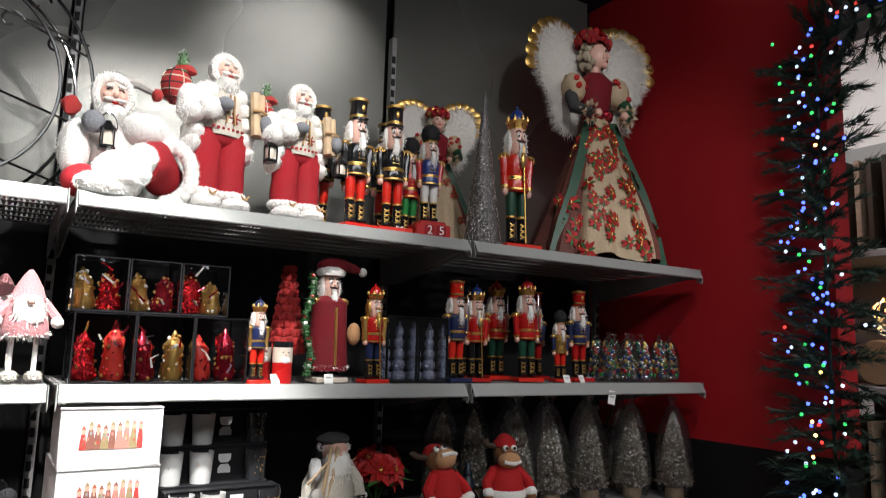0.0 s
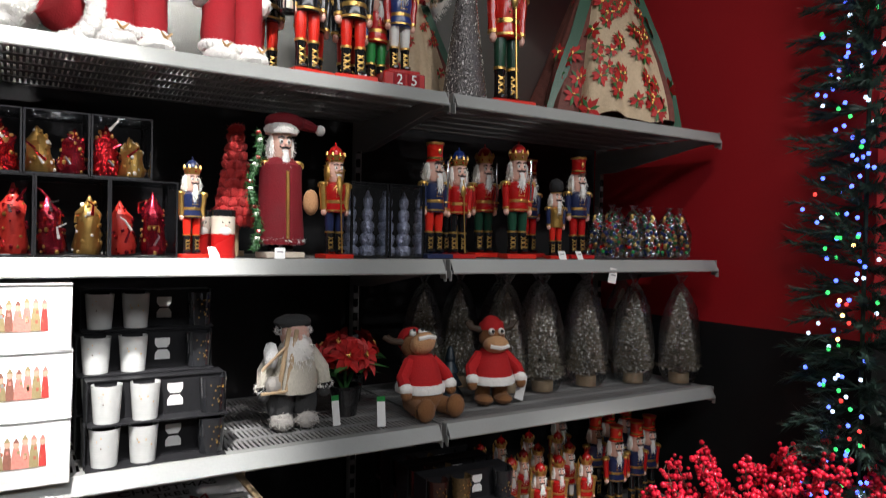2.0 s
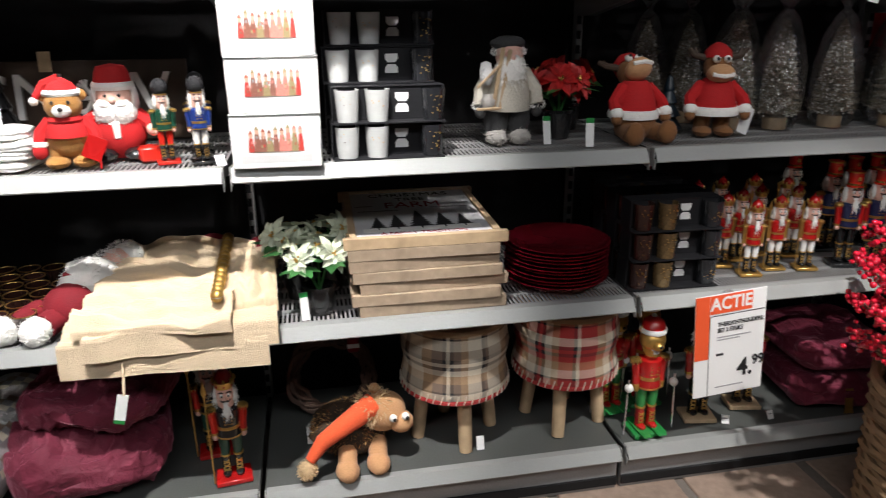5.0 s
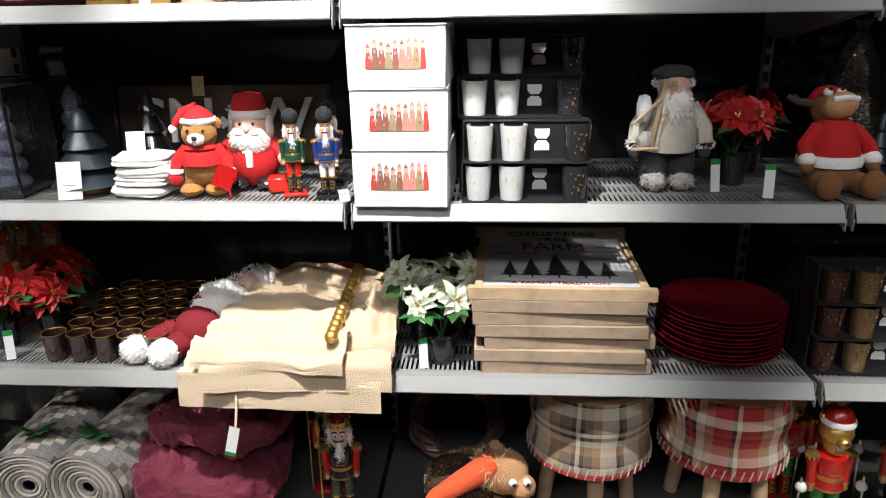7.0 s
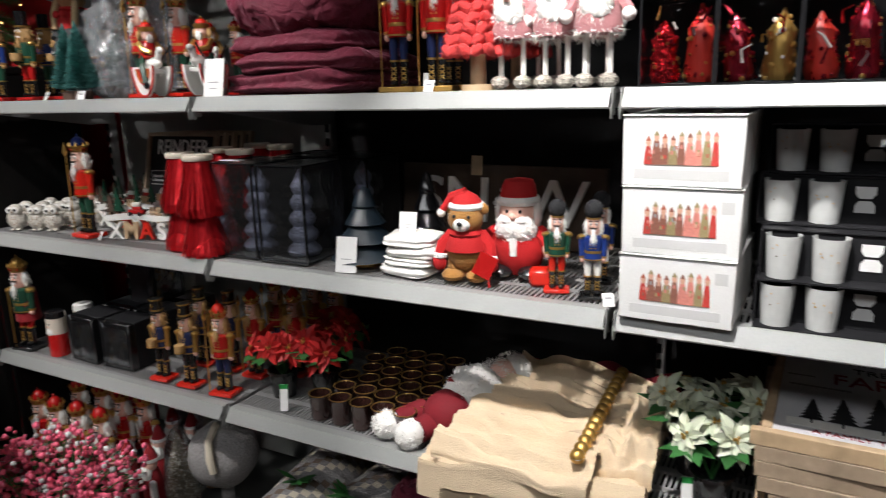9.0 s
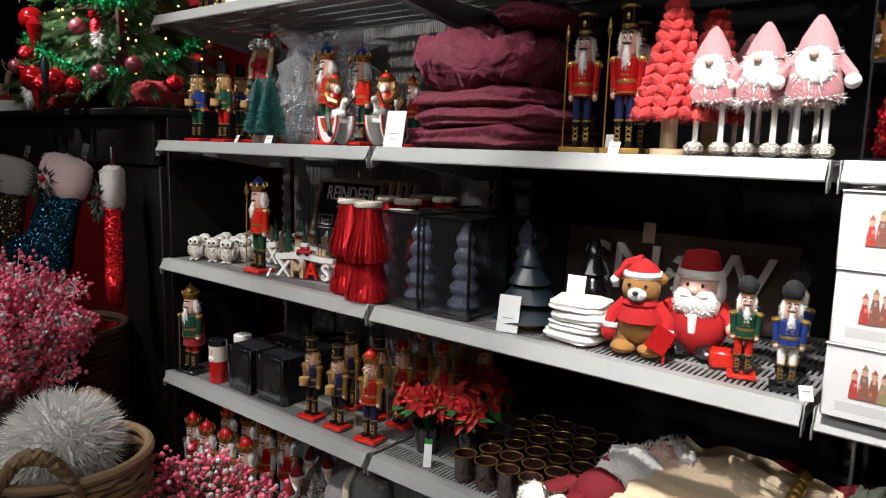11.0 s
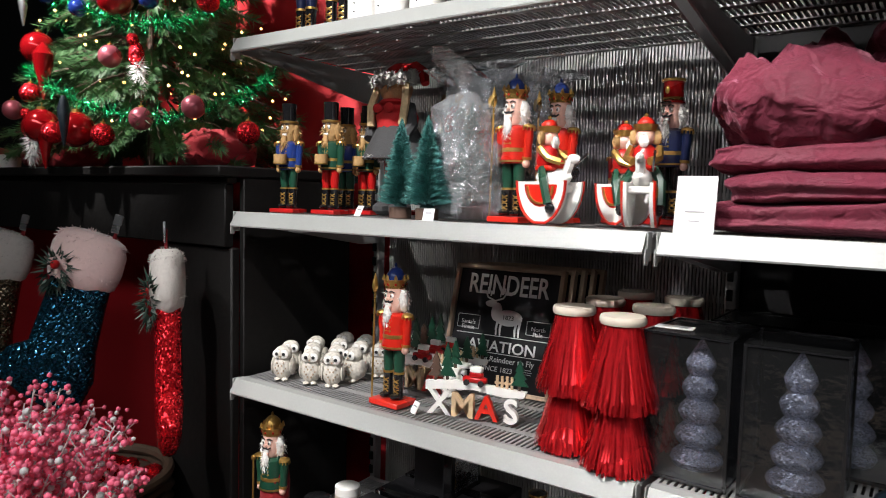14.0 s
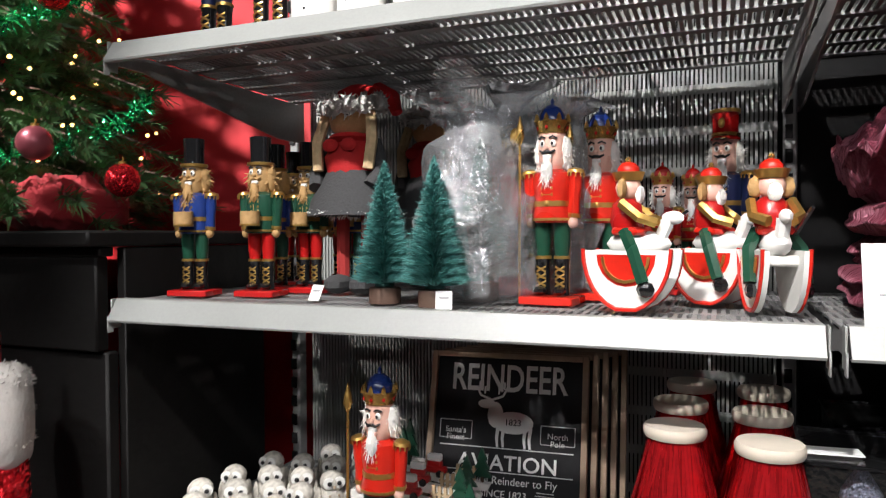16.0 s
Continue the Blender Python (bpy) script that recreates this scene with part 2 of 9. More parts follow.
RED_PETAL = material("red poinsettia petal", (0.38, 0.012, 0.012), 0.6, 0.0, 90, 0.35, 0.3, island=True)
RED_WOOL = material("chunky red wool", (0.62, 0.045, 0.045), 0.95, 0.0, 260, 0.25, 0.8, sheen=0.08)
PINK_CLOTH = material("dusty pink plush", (0.42, 0.18, 0.19), 0.9, 0.0, 240, 0.2, 0.6, sheen=0.08)
TEDDY = material("ochre brown plush", (0.34, 0.16, 0.04), 0.95, 0.0, 240, 0.25, 0.7, sheen=0.08)
MOOSE = material("brown moose plush", (0.20, 0.085, 0.03), 0.95, 0.0, 240, 0.25, 0.6, sheen=0.08)
TAN = material("tan plush", (0.50, 0.27, 0.13), 0.95, 0.0, 240, 0.2, 0.6, sheen=0.08)
RED_PLUSH = material("bright red plush", (0.42, 0.008, 0.010), 0.9, 0.0, 240, 0.2, 0.3)
ORANGE_CLOTH = material("orange red plush", (0.75, 0.10, 0.03), 0.9, 0.0, 240, 0.2, 0.5, sheen=0.08)
GREY_CLOTH = material("charcoal felt", (0.05, 0.05, 0.052), 0.95, 0.0, 240, 0.3, 0.5)
CREAM_KNIT = material("cream knit", (0.60, 0.56, 0.48), 0.95, 0.0, 180, 0.2, 0.9)
DARK_GREY_KNIT = material("grey knit", (0.28, 0.27, 0.27), 0.95, 0.0, 130, 0.45, 0.9)
BLUE_CERAMIC = material("petrol blue ceramic", (0.006, 0.014, 0.022), 0.45, 0.0, 60, 0.3, 0.2)
BLUE_GLITTER = glitter("blue grey glitter", (0.46, 0.49, 0.64), 420, 0.45, 0.3, 0.5)
CONE_GLITTER = glitter("dark silver glitter", (0.20, 0.19, 0.19), 620, 0.55, 0.25, 0.8)
RED_GLITTER = glitter("red glitter", (0.70, 0.02, 0.03), 420)
SILVER_GLITTER = glitter("silver glitter", (0.70, 0.66, 0.58), 520, 0.55, 0.22, 0.6)
TINSEL = material("silver gold tinsel", (0.40, 0.34, 0.26), 0.35, 0.3, 200, 0.5, 0.1, island=True)
# Near-white and mostly diffuse: the sparkle is put into the colour.
SPARKLE_FLAKE = material("bright tinsel flake", (0.95, 0.92, 0.85), 0.25, 0.2, 200, 0.3, 0.0, island=True)
SEQUIN_BLUE = glitter("blue green sequins", (0.01, 0.07, 0.12), 260, 0.85, 0.2, 0.95)
SEQUIN_RED = glitter("red sequins", (0.62, 0.012, 0.02), 230, 0.7, 0.22, 0.5)
SEQUIN_BROWN = glitter("bronze sequins", (0.10, 0.08, 0.05), 230, 0.8, 0.2, 0.9)
GREEN_TINSEL = glitter("green tinsel foil", (0.02, 0.42, 0.14), 500, 0.8, 0.2, 0.6)
RED_FOIL = material("red foil fringe", (0.58, 0.016, 0.022), 0.24, 0.7, 90, 0.5, 0.1, island=True)
RED_METAL = material("red metallic glaze", (0.38, 0.014, 0.034), 0.22, 0.78, 60, 0.2, 0.03, coat=0.5)
FLORAL = material("cream brocade", (0.50, 0.38, 0.25), 0.7, 0.0, 120, 0.2, 0.4)
CELLO = film("clear cellophane", 0.07, 0.12, crinkle=110, relief=0.7, milky=0.0)
CRINKLE = film("crumpled clear foil", 0.40, 0.18, crinkle=60, relief=1.0, milky=0.14)
ACRYLIC = film("clear plastic box", 0.24, 0.07, crinkle=16, relief=0.5, milky=0.008)
GLINT = film("crinkled glossy wrap", 0.12, 0.07, crinkle=20, relief=0.7, milky=0.0)
CREAM_CANDLE = material("cream wax", (0.62, 0.55, 0.46), 0.5, 0.0, 60, 0.08, 0.1)
RED_CANDLE = material("red wax", (0.5, 0.03, 0.02), 0.4, 0.0, 60, 0.1, 0.1)
SPECKLED = material("speckled grey white glaze", (0.50, 0.47, 0.42), 0.6, 0.0, 130, 0.7, 0.6)
SNOWY = material("frosted white flock", (0.66, 0.66, 0.66), 0.95, 0.0, 200, 0.25, 0.8, island=True)
PLAID_RED = material("red wool weave", (0.36, 0.03, 0.028), 0.95, 0.0, 420, 0.2, 0.6)
PLAID_CREAM = material("cream wool weave", (0.62, 0.56, 0.45), 0.95, 0.0, 420, 0.15, 0.6)
PLAID_TAN = material("tan wool weave", (0.36, 0.23, 0.13), 0.95, 0.0, 420, 0.2, 0.6)
PLAID_BLACK = material("black wool weave", (0.02, 0.02, 0.024), 0.95, 0.0, 420, 0.2, 0.6)
PLAID_MID = material("brown grey wool weave", (0.17, 0.12, 0.09), 0.95, 0.0, 420, 0.2, 0.6)
for m in (BLACK, DARK_WALL, MANTEL, BLACK_CARD):
    m.node_tree.nodes["Principled BSDF"].inputs["Specular IOR Level"].default_value = 0.22
WARM_BULB = glow("warm fairy bulb", (1.0, 0.55, 0.18), 5)
BULBS = [glow("blue fairy bulb", (0.08, 0.14, 1.0), 3.4), glow("green fairy bulb", (0.06, 0.9, 0.20), 1.1),
         glow("red fairy bulb", (1.0, 0.06, 0.05), 1.3), glow("white fairy bulb", (0.62, 0.76, 1.0), 1.5), WARM_BULB]


# ---- mesh kit ----
class Kit:
    """Collects shapes with their materials for one mesh."""

    def __init__(self):
        self.v, self.f, self.m, self.mats = [], [], [], []
        self.crease = 42

    def add(self, verts, faces, mat, at=None):
        base = len(self.v)
        if at is not None:
            verts = [at @ Vector(p) for p in verts]
        self.v.extend(tuple(p) for p in verts)
        if mat not in self.mats:
            self.mats.append(mat)
        k = self.mats.index(mat)
        for face in faces:
            self.f.append([base + i for i in face])
            self.m.append(k)
        return self

    def box(self, c, size, mat, at=None, b=0.0):
        hx, hy, hz = size[0] / 2, size[1] / 2, size[2] / 2
        signs = [(i, j, k) for i in (-1, 1) for j in (-1, 1) for k in (-1, 1)]
        if b <= 0:
            vs = [(c[0] + i * hx, c[1] + j * hy, c[2] + k * hz) for i, j, k in signs]
            fs = [(0, 1, 3, 2), (4, 6, 7, 5), (0, 4, 5, 1), (2, 3, 7, 6), (0, 2, 6, 4), (1, 5, 7, 3)]
            return self.add(vs, fs, mat, at)
        vs, ix = [], {}
        for s in signs:
            for a in range(3):
                h = [hx - b, hy - b, hz - b]
                h[a] += b
                ix[s, a] = len(vs)
                vs.append(tuple(c[q] + s[q] * h[q] for q in range(3)))
        fs = [tuple(ix[s, a] for a in range(3)) for s in signs]
        for a in range(3):
            p, q = (a + 1) % 3, (a + 2) % 3
            for sa in (-1, 1):
                ring = []
                for sp, sq in ((-1, -1), (1, -1), (1, 1), (-1, 1)):
                    s = [0, 0, 0]
                    s[a], s[p], s[q] = sa, sp, sq
                    ring.append(ix[tuple(s), a])
                fs.append(tuple(ring))
            for sp in (-1, 1):
                for sq in (-1, 1):
                    lo, hi = [0, 0, 0], [0, 0, 0]
                    lo[a], hi[a] = -1, 1
                    lo[p] = hi[p] = sp
                    lo[q] = hi[q] = sq
                    lo, hi = tuple(lo), tuple(hi)
                    fs.append((ix[lo, p], ix[hi, p], ix[hi, q], ix[lo, q]))
        return self.add(vs, fs, mat, at)

    def lathe(self, profile, mat, seg=12, at=None, close=True, wob=0.0, pick=None):
        vs, fs = [], []
        for r, z in profile:
            for i in range(seg):
                a = 2 * math.pi * i / seg
                k = r * (1 + wob * noise.noise((3 * math.cos(a), 3 * math.sin(a), z * 30)))
                vs.append((k * math.cos(a), k * math.sin(a), z))
        rows = len(profile)
        for j in range(rows - 1):
            for i in range(seg):
                n = (i + 1) % seg
                fs.append((j * seg + i, j * seg + n, (j + 1) * seg + n, (j + 1) * seg + i))
        if pick:
            for q, face in enumerate(fs):
                self.add([vs[w] for w in face], [(0, 1, 2, 3)], pick(q % seg, q // seg), at)
            return self
        if close:
            fs += [tuple(reversed(range(seg))), tuple(range((rows - 1) * seg, rows * seg))]
        return self.add(vs, fs, mat, at)

    def cyl(self, c, r, h, mat, seg=10, r2=None, at=None):
        m = Matrix.Translation(c)
        return self.lathe([(r, 0), (r if r2 is None else r2, h)], mat, seg, m if at is None else at @ m)

    def ball(self, c, r, mat, seg=10, at=None, wob=0.0, freq=8.0):
        r = (r, r, r) if isinstance(r, (int, float)) else r
        rows = max(4, seg * 2 // 3)
        vs, fs = [(0, 0, -1)], []
        for j in range(1, rows):
            t = math.pi * j / rows
            for i in range(seg):
                a = 2 * math.pi * i / seg
                vs.append((math.sin(t) * math.cos(a), math.sin(t) * math.sin(a), -math.cos(t)))
        vs.append((0, 0, 1))
        for i in range(seg):
            n = (i + 1) % seg
            fs.append((0, 1 + n, 1 + i))
            fs.append((len(vs) - 1, len(vs) - 1 - seg + i, len(vs) - 1 - seg + n))
            for j in range(rows - 2):
                fs.append((1 + j * seg + i, 1 + j * seg + n, 1 + (j + 1) * seg + n, 1 + (j + 1) * seg + i))
        out = []
        for p in vs:
            k = 1 + (wob * noise.noise((p[0] * freq / 4 + c[0] * 31, p[1] * freq / 4 + c[2] * 17, p[2] * freq / 4)) if wob else 0)
            out.append((c[0] + p[0] * r[0] * k, c[1] + p[1] * r[1] * k, c[2] + p[2] * r[2] * k))
        return self.add(out, fs, mat, at)

    def tube(self, pts, r, mat, seg=6, at=None, taper=1.0):
        pts = [Vector(p) for p in pts]
        vs, fs = [], []
        side = None
        for i, p in enumerate(pts):
            d = (pts[min(i + 1, len(pts) - 1)] - pts[max(i - 1, 0)]).normalized()
            if side is None:
                side = d.orthogonal().normalized()
            side = (side - d * side.dot(d)).normalized()
            up = d.cross(side)
            k = r * (1 + (taper - 1) * i / max(len(pts) - 1, 1))
            for j in range(seg):
                a = 2 * math.pi * j / seg
                vs.append(p + k * (math.cos(a) * side + math.sin(a) * up))
        for i in range(len(pts) - 1):
            for j in range(seg):
                n = (j + 1) % seg
                fs.append((i * seg + j, i * seg + n, (i + 1) * seg + n, (i + 1) * seg + j))
        fs += [tuple(reversed(range(seg))), tuple(range((len(pts) - 1) * seg, len(pts) * seg))]
        return self.add(vs, fs, mat, at)

    def fluff(self, c, r, mat, count, length, rng, width=0.004, at=None, droop=0.3):
        """Short tufts that stand off an ellipsoid."""
        if mat in (FUR, GREY_FUR):
            count, width, length = int(count * 2.6), width * 0.5, length * 0.75
        r = (r, r, r) if isinstance(r, (int, float)) else r
        for _ in range(count):
            d = Vector((rng.gauss(0, 1), rng.gauss(0, 1), rng.gauss(0, 1))).normalized()
            p = Vector((c[0] + d.x * r[0] * 0.95, c[1] + d.y * r[1] * 0.95, c[2] + d.z * r[2] * 0.95))
            s = d.cross(Vector((rng.random() - 0.5, rng.random() - 0.5, rng.random() - 0.5))).normalized() * width
            tip = p + (d + Vector((rng.random() - 0.5, rng.random() - 0.5, rng.random() - 0.5 - droop)) * 0.9).normalized() * length * (0.6 + 0.7 * rng.random())
            self.add([p - s, p + s, tip], [(0, 1, 2)], mat, at)
        return self

    def sheet(self, grid, mat, at=None, thick=0.0):
        """A sheet over a grid of points (rows of equal length)."""
        rows, cols = len(grid), len(grid[0])
        vs = [p for row in grid for p in row]
        fs = [(j * cols + i, j * cols + i + 1, (j + 1) * cols + i + 1, (j + 1) * cols + i) for j in range(rows - 1) for i in range(cols - 1)]
        return self.add(vs, fs, mat, at)

    def mesh(self, name, fix=True):
        me = bpy.data.meshes.new(name)
        me.from_pydata(self.v, [], self.f)
        for mat in self.mats:
            me.materials.append(mat)
        me.polygons.foreach_set("material_index", self.m)
        if fix:
            bm = bmesh.new()
            bm.from_mesh(me)
            bmesh.ops.recalc_face_normals(bm, faces=bm.faces)
            bm.to_mesh(me)
            bm.free()
        me.polygons.foreach_set("use_smooth", [True] * len(me.polygons))
        me.set_sharp_from_angle(angle=radians(self.crease))
        me.update()
        return me


def thing(name, kit=None, label="", category="", group="", kind="", at=None):
    ob = new(name, kit.mesh(name) if kit else None)
    if at is not None:
        ob.matrix_world = at
    return tagged(ob, label, category, group, kind)


def part(name, kit, parent, label="", at=None, fix=True):
    ob = new(name, kit.mesh(name, fix=fix) if isinstance(kit, Kit) else kit)
    ob.parent = parent
    if at is not None:
        ob.matrix_basis = at
    return tagged(ob, label)


def letters(text, size, mat, thick=0.0006, align="CENTER", wide=1.0, heavy=0.0):
    """Raised lettering as a mesh, reading along x and standing in the xz plane, facing -y."""
    cu = bpy.data.curves.new("lettering", "FONT")
    cu.body, cu.size, cu.extrude, cu.align_x, cu.align_y, cu.offset = text, size, thick, align, "CENTER", heavy
    cu.resolution_u = 3
    tmp = bpy.data.objects.new("lettering", cu)
    me = bpy.data.meshes.new_from_object(tmp)
    bpy.data.objects.remove(tmp)
    me.transform(Matrix.Rotation(radians(90), 4, "X") @ Matrix.Diagonal((wide, 1, 1, 1)))
    me.materials.clear()
    me.materials.append(mat)
    return me


LIP = {5: 1.782, 4: 1.384, 3: 0.988, 2: 0.592, 1: 0.13}
TOP = {k: v + 0.018 for k, v in LIP.items()}
DEPTH, BACK_Y = 0.50, 0.55


# ---- the setting ----
def slab(name, lo, hi, mat, label, category, b=0.0):
    k = Kit().box([(p + q) / 2 for p, q in zip(lo, hi)], [q - p for p, q in zip(lo, hi)], mat, b=b)
    return thing(name, k, label, category, kind="structure")


floor = slab("floor", (-4.2, -4.2, -0.12), (7.2, 3.2, -0.006), GROUT, "worn flagstone shop floor with grey grout", "floor")
slab("ceiling", (-4.2, -4.2, 3.05), (7.2, 3.2, 3.2), CEILING, "dark painted shop ceiling over the aisle", "ceiling")
slab("wall_south", (-4.2, -4.35, 0), (7.2, -4.2, 3.05), DARK_WALL, "dark painted wall across the aisle", "wall")
slab("wall_west", (-4.35, -4.2, 0), (-4.2, 3.2, 3.05), DARK_WALL, "dark painted end wall of the shop", "wall")
slab("wall_east", (7.2, -4.2, 0), (7.35, 3.2, 3.05), DARK_WALL, "dark painted far wall of the next room", "wall")
slab("wall_north", (0.05, 0.62, 0), (4.06, 0.72, 3.05), DARK_WALL, "dark wall behind the shelving run", "wall")
slab("wall_north_dark", (-4.2, 0.62, 0), (-1.553, 0.72, 3.05), DARK_WALL, "dark wall past the mantelpiece tree", "wall")
slab("wall_north_red", (-1.55, 0.62, 0), (0.047, 0.72, 3.05), RED_WALL, "red painted wall behind the mantelpiece", "wall")
slab("wall_side_red", (4.06, -0.44, 1.2), (4.16, 0.72, 3.05), RED_WALL, "saturated red painted side wall above black dado", "wall")
slab("wall_side_dado", (4.06, -0.44, 0), (4.156, 0.72, 1.2), DARK_WALL, "black painted lower part of the side wall", "wall")


def shelving():
    """Bays one metre wide with four uprights, back panels and five levels of shelves."""
    for i in range(5):
        k = Kit()
        x = i * 1.0
        k.box((x, 0.528, 1.30), (0.021, 0.03, 2.60), DECK, b=0.003)
        for j in range(58):
            k.box((x - 0.003, 0.511, 0.12 + j * 0.042), (0.012, 0.005, 0.024), BLACK)
        thing("shelf_upright", k, "black slotted steel upright of the shelving", "upright", "uprights of the shelving")
    for i in range(1, 4):
        k = Kit().box((i + 0.5, 0.560, 0.90), (0.966, 0.012, 1.80), BLACK)
        thing("back_panel", k, "matt black back panel of the shelving", "panel", "back panels of the shelving")
        k = Kit().box((i + 0.5, 0.560, 2.423), (0.966, 0.012, 1.24), BACK)
        thing("back_panel", k, "satin charcoal back panel of the shelving", "panel", "back panels of the shelving")
    k = Kit()
    for j in range(124):
        k.box((0.02 + j * 0.0078, 0.558, 1.30), (0.0046, 0.006, 2.6), SHELF_GREY)
    for j in range(34):
        k.box((0.5, 0.565, 0.02 + j * 0.076), (0.966, 0.006, 0.016), SHELF_GREY)
    thing("back_panel", k, "grey perforated back panel of the shelving", "panel", "back panels of the shelving", "stuff")
    lip = Kit()
    edge = [(0.024, 0.0187), (0.003, 0.0187), (-0.0155, -0.0125), (-0.0140, -0.0155), (-0.004, -0.0155), (-0.004, -0.0135), (-0.0120, -0.0135), (0.0045, 0.0160), (0.024, 0.0160)]
    n = len(edge)
    lip.add([(-0.489, y, z) for y, z in edge] + [(0.489, y, z) for y, z in edge],
            [tuple(range(n)), tuple(range(2 * n - 1, n - 1, -1))] + [(i, (i + 1) % n, (i + 1) % n + n, i + n) for i in range(n)], SHELF_GREY)
    lip_me = lip.mesh("lip")
    deck = Kit()
    for j in range(90):
        deck.box((-0.489 + j * 0.011, 0.262, 0.0135), (0.0058, 0.47, 0.003), DECK)
    for j in range(7):
        deck.box((0, 0.03 + j * 0.077, 0.0125), (0.986, 0.019, 0.006), DECK)
    deck_me = deck.mesh("deck")
    solid_me = Kit().box((0, 0.26, 0.008), (0.986, 0.50, 0.014), BASE_DECK, b=0.002).mesh("deck")
    arm = Kit()
    arm.add([(0, 0.0, 0.008), (0, 0.50, 0.008), (0, 0.50, -0.075), (0, 0.42, -0.075), (0, 0.05, -0.016), (0, 0.0, -0.016),
             (0.004, 0.0, 0.008), (0.004, 0.50, 0.008), (0.004, 0.50, -0.075), (0.004, 0.42, -0.075), (0.004, 0.05, -0.016), (0.004, 0.0, -0.016)],
            [(0, 1, 2, 3, 4, 5), (11, 10, 9, 8, 7, 6)] + [(i, (i + 1) % 6, (i + 1) % 6 + 6, i + 6) for i in range(6)], DECK)
    arm_me = arm.mesh("bracket")
    hook = Kit().box((0, 0.006, -0.004), (0.0024, 0.020, 0.046), SHELF_GREY, b=0.0008)
    hook.box((0, -0.0055, -0.020), (0.0024, 0.012, 0.026), SHELF_GREY, b=0.0008)
    hook_me = hook.mesh("joint_clip")
    for level in (5, 4, 3, 2, 1):
        for i in range(4):
            s = thing("shelf", None, "grey steel shelf with a slotted dark deck" if level > 1 else "black base shelf with a grey steel front lip", "shelf", "shelves of the wall unit", at=pose(i + 0.5, 0, LIP[level]))
            part("lip", lip_me, s, "light grey painted front lip")
            tagged(part("deck", deck_me if level > 1 else solid_me, s, "dark slotted steel deck" if level > 1 else ""), kind="stuff" if level > 1 else "")
            if level > 1:
                part("bracket", arm_me, s, at=pose(-0.490, 0.014, 0))
                part("bracket", arm_me, s, at=pose(0.486, 0.014, 0))
            part("joint_clip", hook_me, s, at=pose(0.4925, 0, 0))
            part("joint_clip", hook_me, s, at=pose(-0.4925, 0, 0))
    for i in range(4):
        k = Kit().box((i + 0.5, 0.03, 0.055), (0.986, 0.02, 0.11), DECK, b=0.002)
        k.box((i + 0.5, 0.016, 0.030), (0.986, 0.008, 0.030), BLACK, b=0.002)
        thing("plinth", k, "black steel kick plate under the base shelf", "plinth", "plinths of the wall unit")


shelving()

# the mantelpiece that continues the shelving
k = Kit().box((-1.21, 0.26, 1.497), (2.40, 0.58, 0.026), MANTEL, b=0.004)
k.box((-1.21, 0.015, 1.476), (2.38, 0.03, 0.016), MANTEL, b=0.003)
mantel = thing("mantelpiece", k, "black stained wooden mantelpiece hung with stockings", "mantelpiece")
part("frieze", Kit().box((-1.21, 0.015, 1.392), (2.36, 0.026, 0.152), MANTEL, b=0.003), mantel)
for x in (-0.16, -2.26):
    part("pilaster", Kit().box((x, 0.030, 0.657), (0.27, 0.026, 1.314), MANTEL, b=0.004), mantel)
part("side_panel", Kit().box((-0.022, 0.23, 0.74), (0.018, 0.372, 1.485), MANTEL, b=0.002), mantel)
part("side_panel", Kit().box((-2.39, 0.23, 0.74), (0.018, 0.372, 1.485), MANTEL, b=0.002), mantel)
part("fireback", Kit().box((-1.21, 0.40, 0.65), (2.34, 0.02, 1.30), RED_WALL), mantel, "red painted fireback")


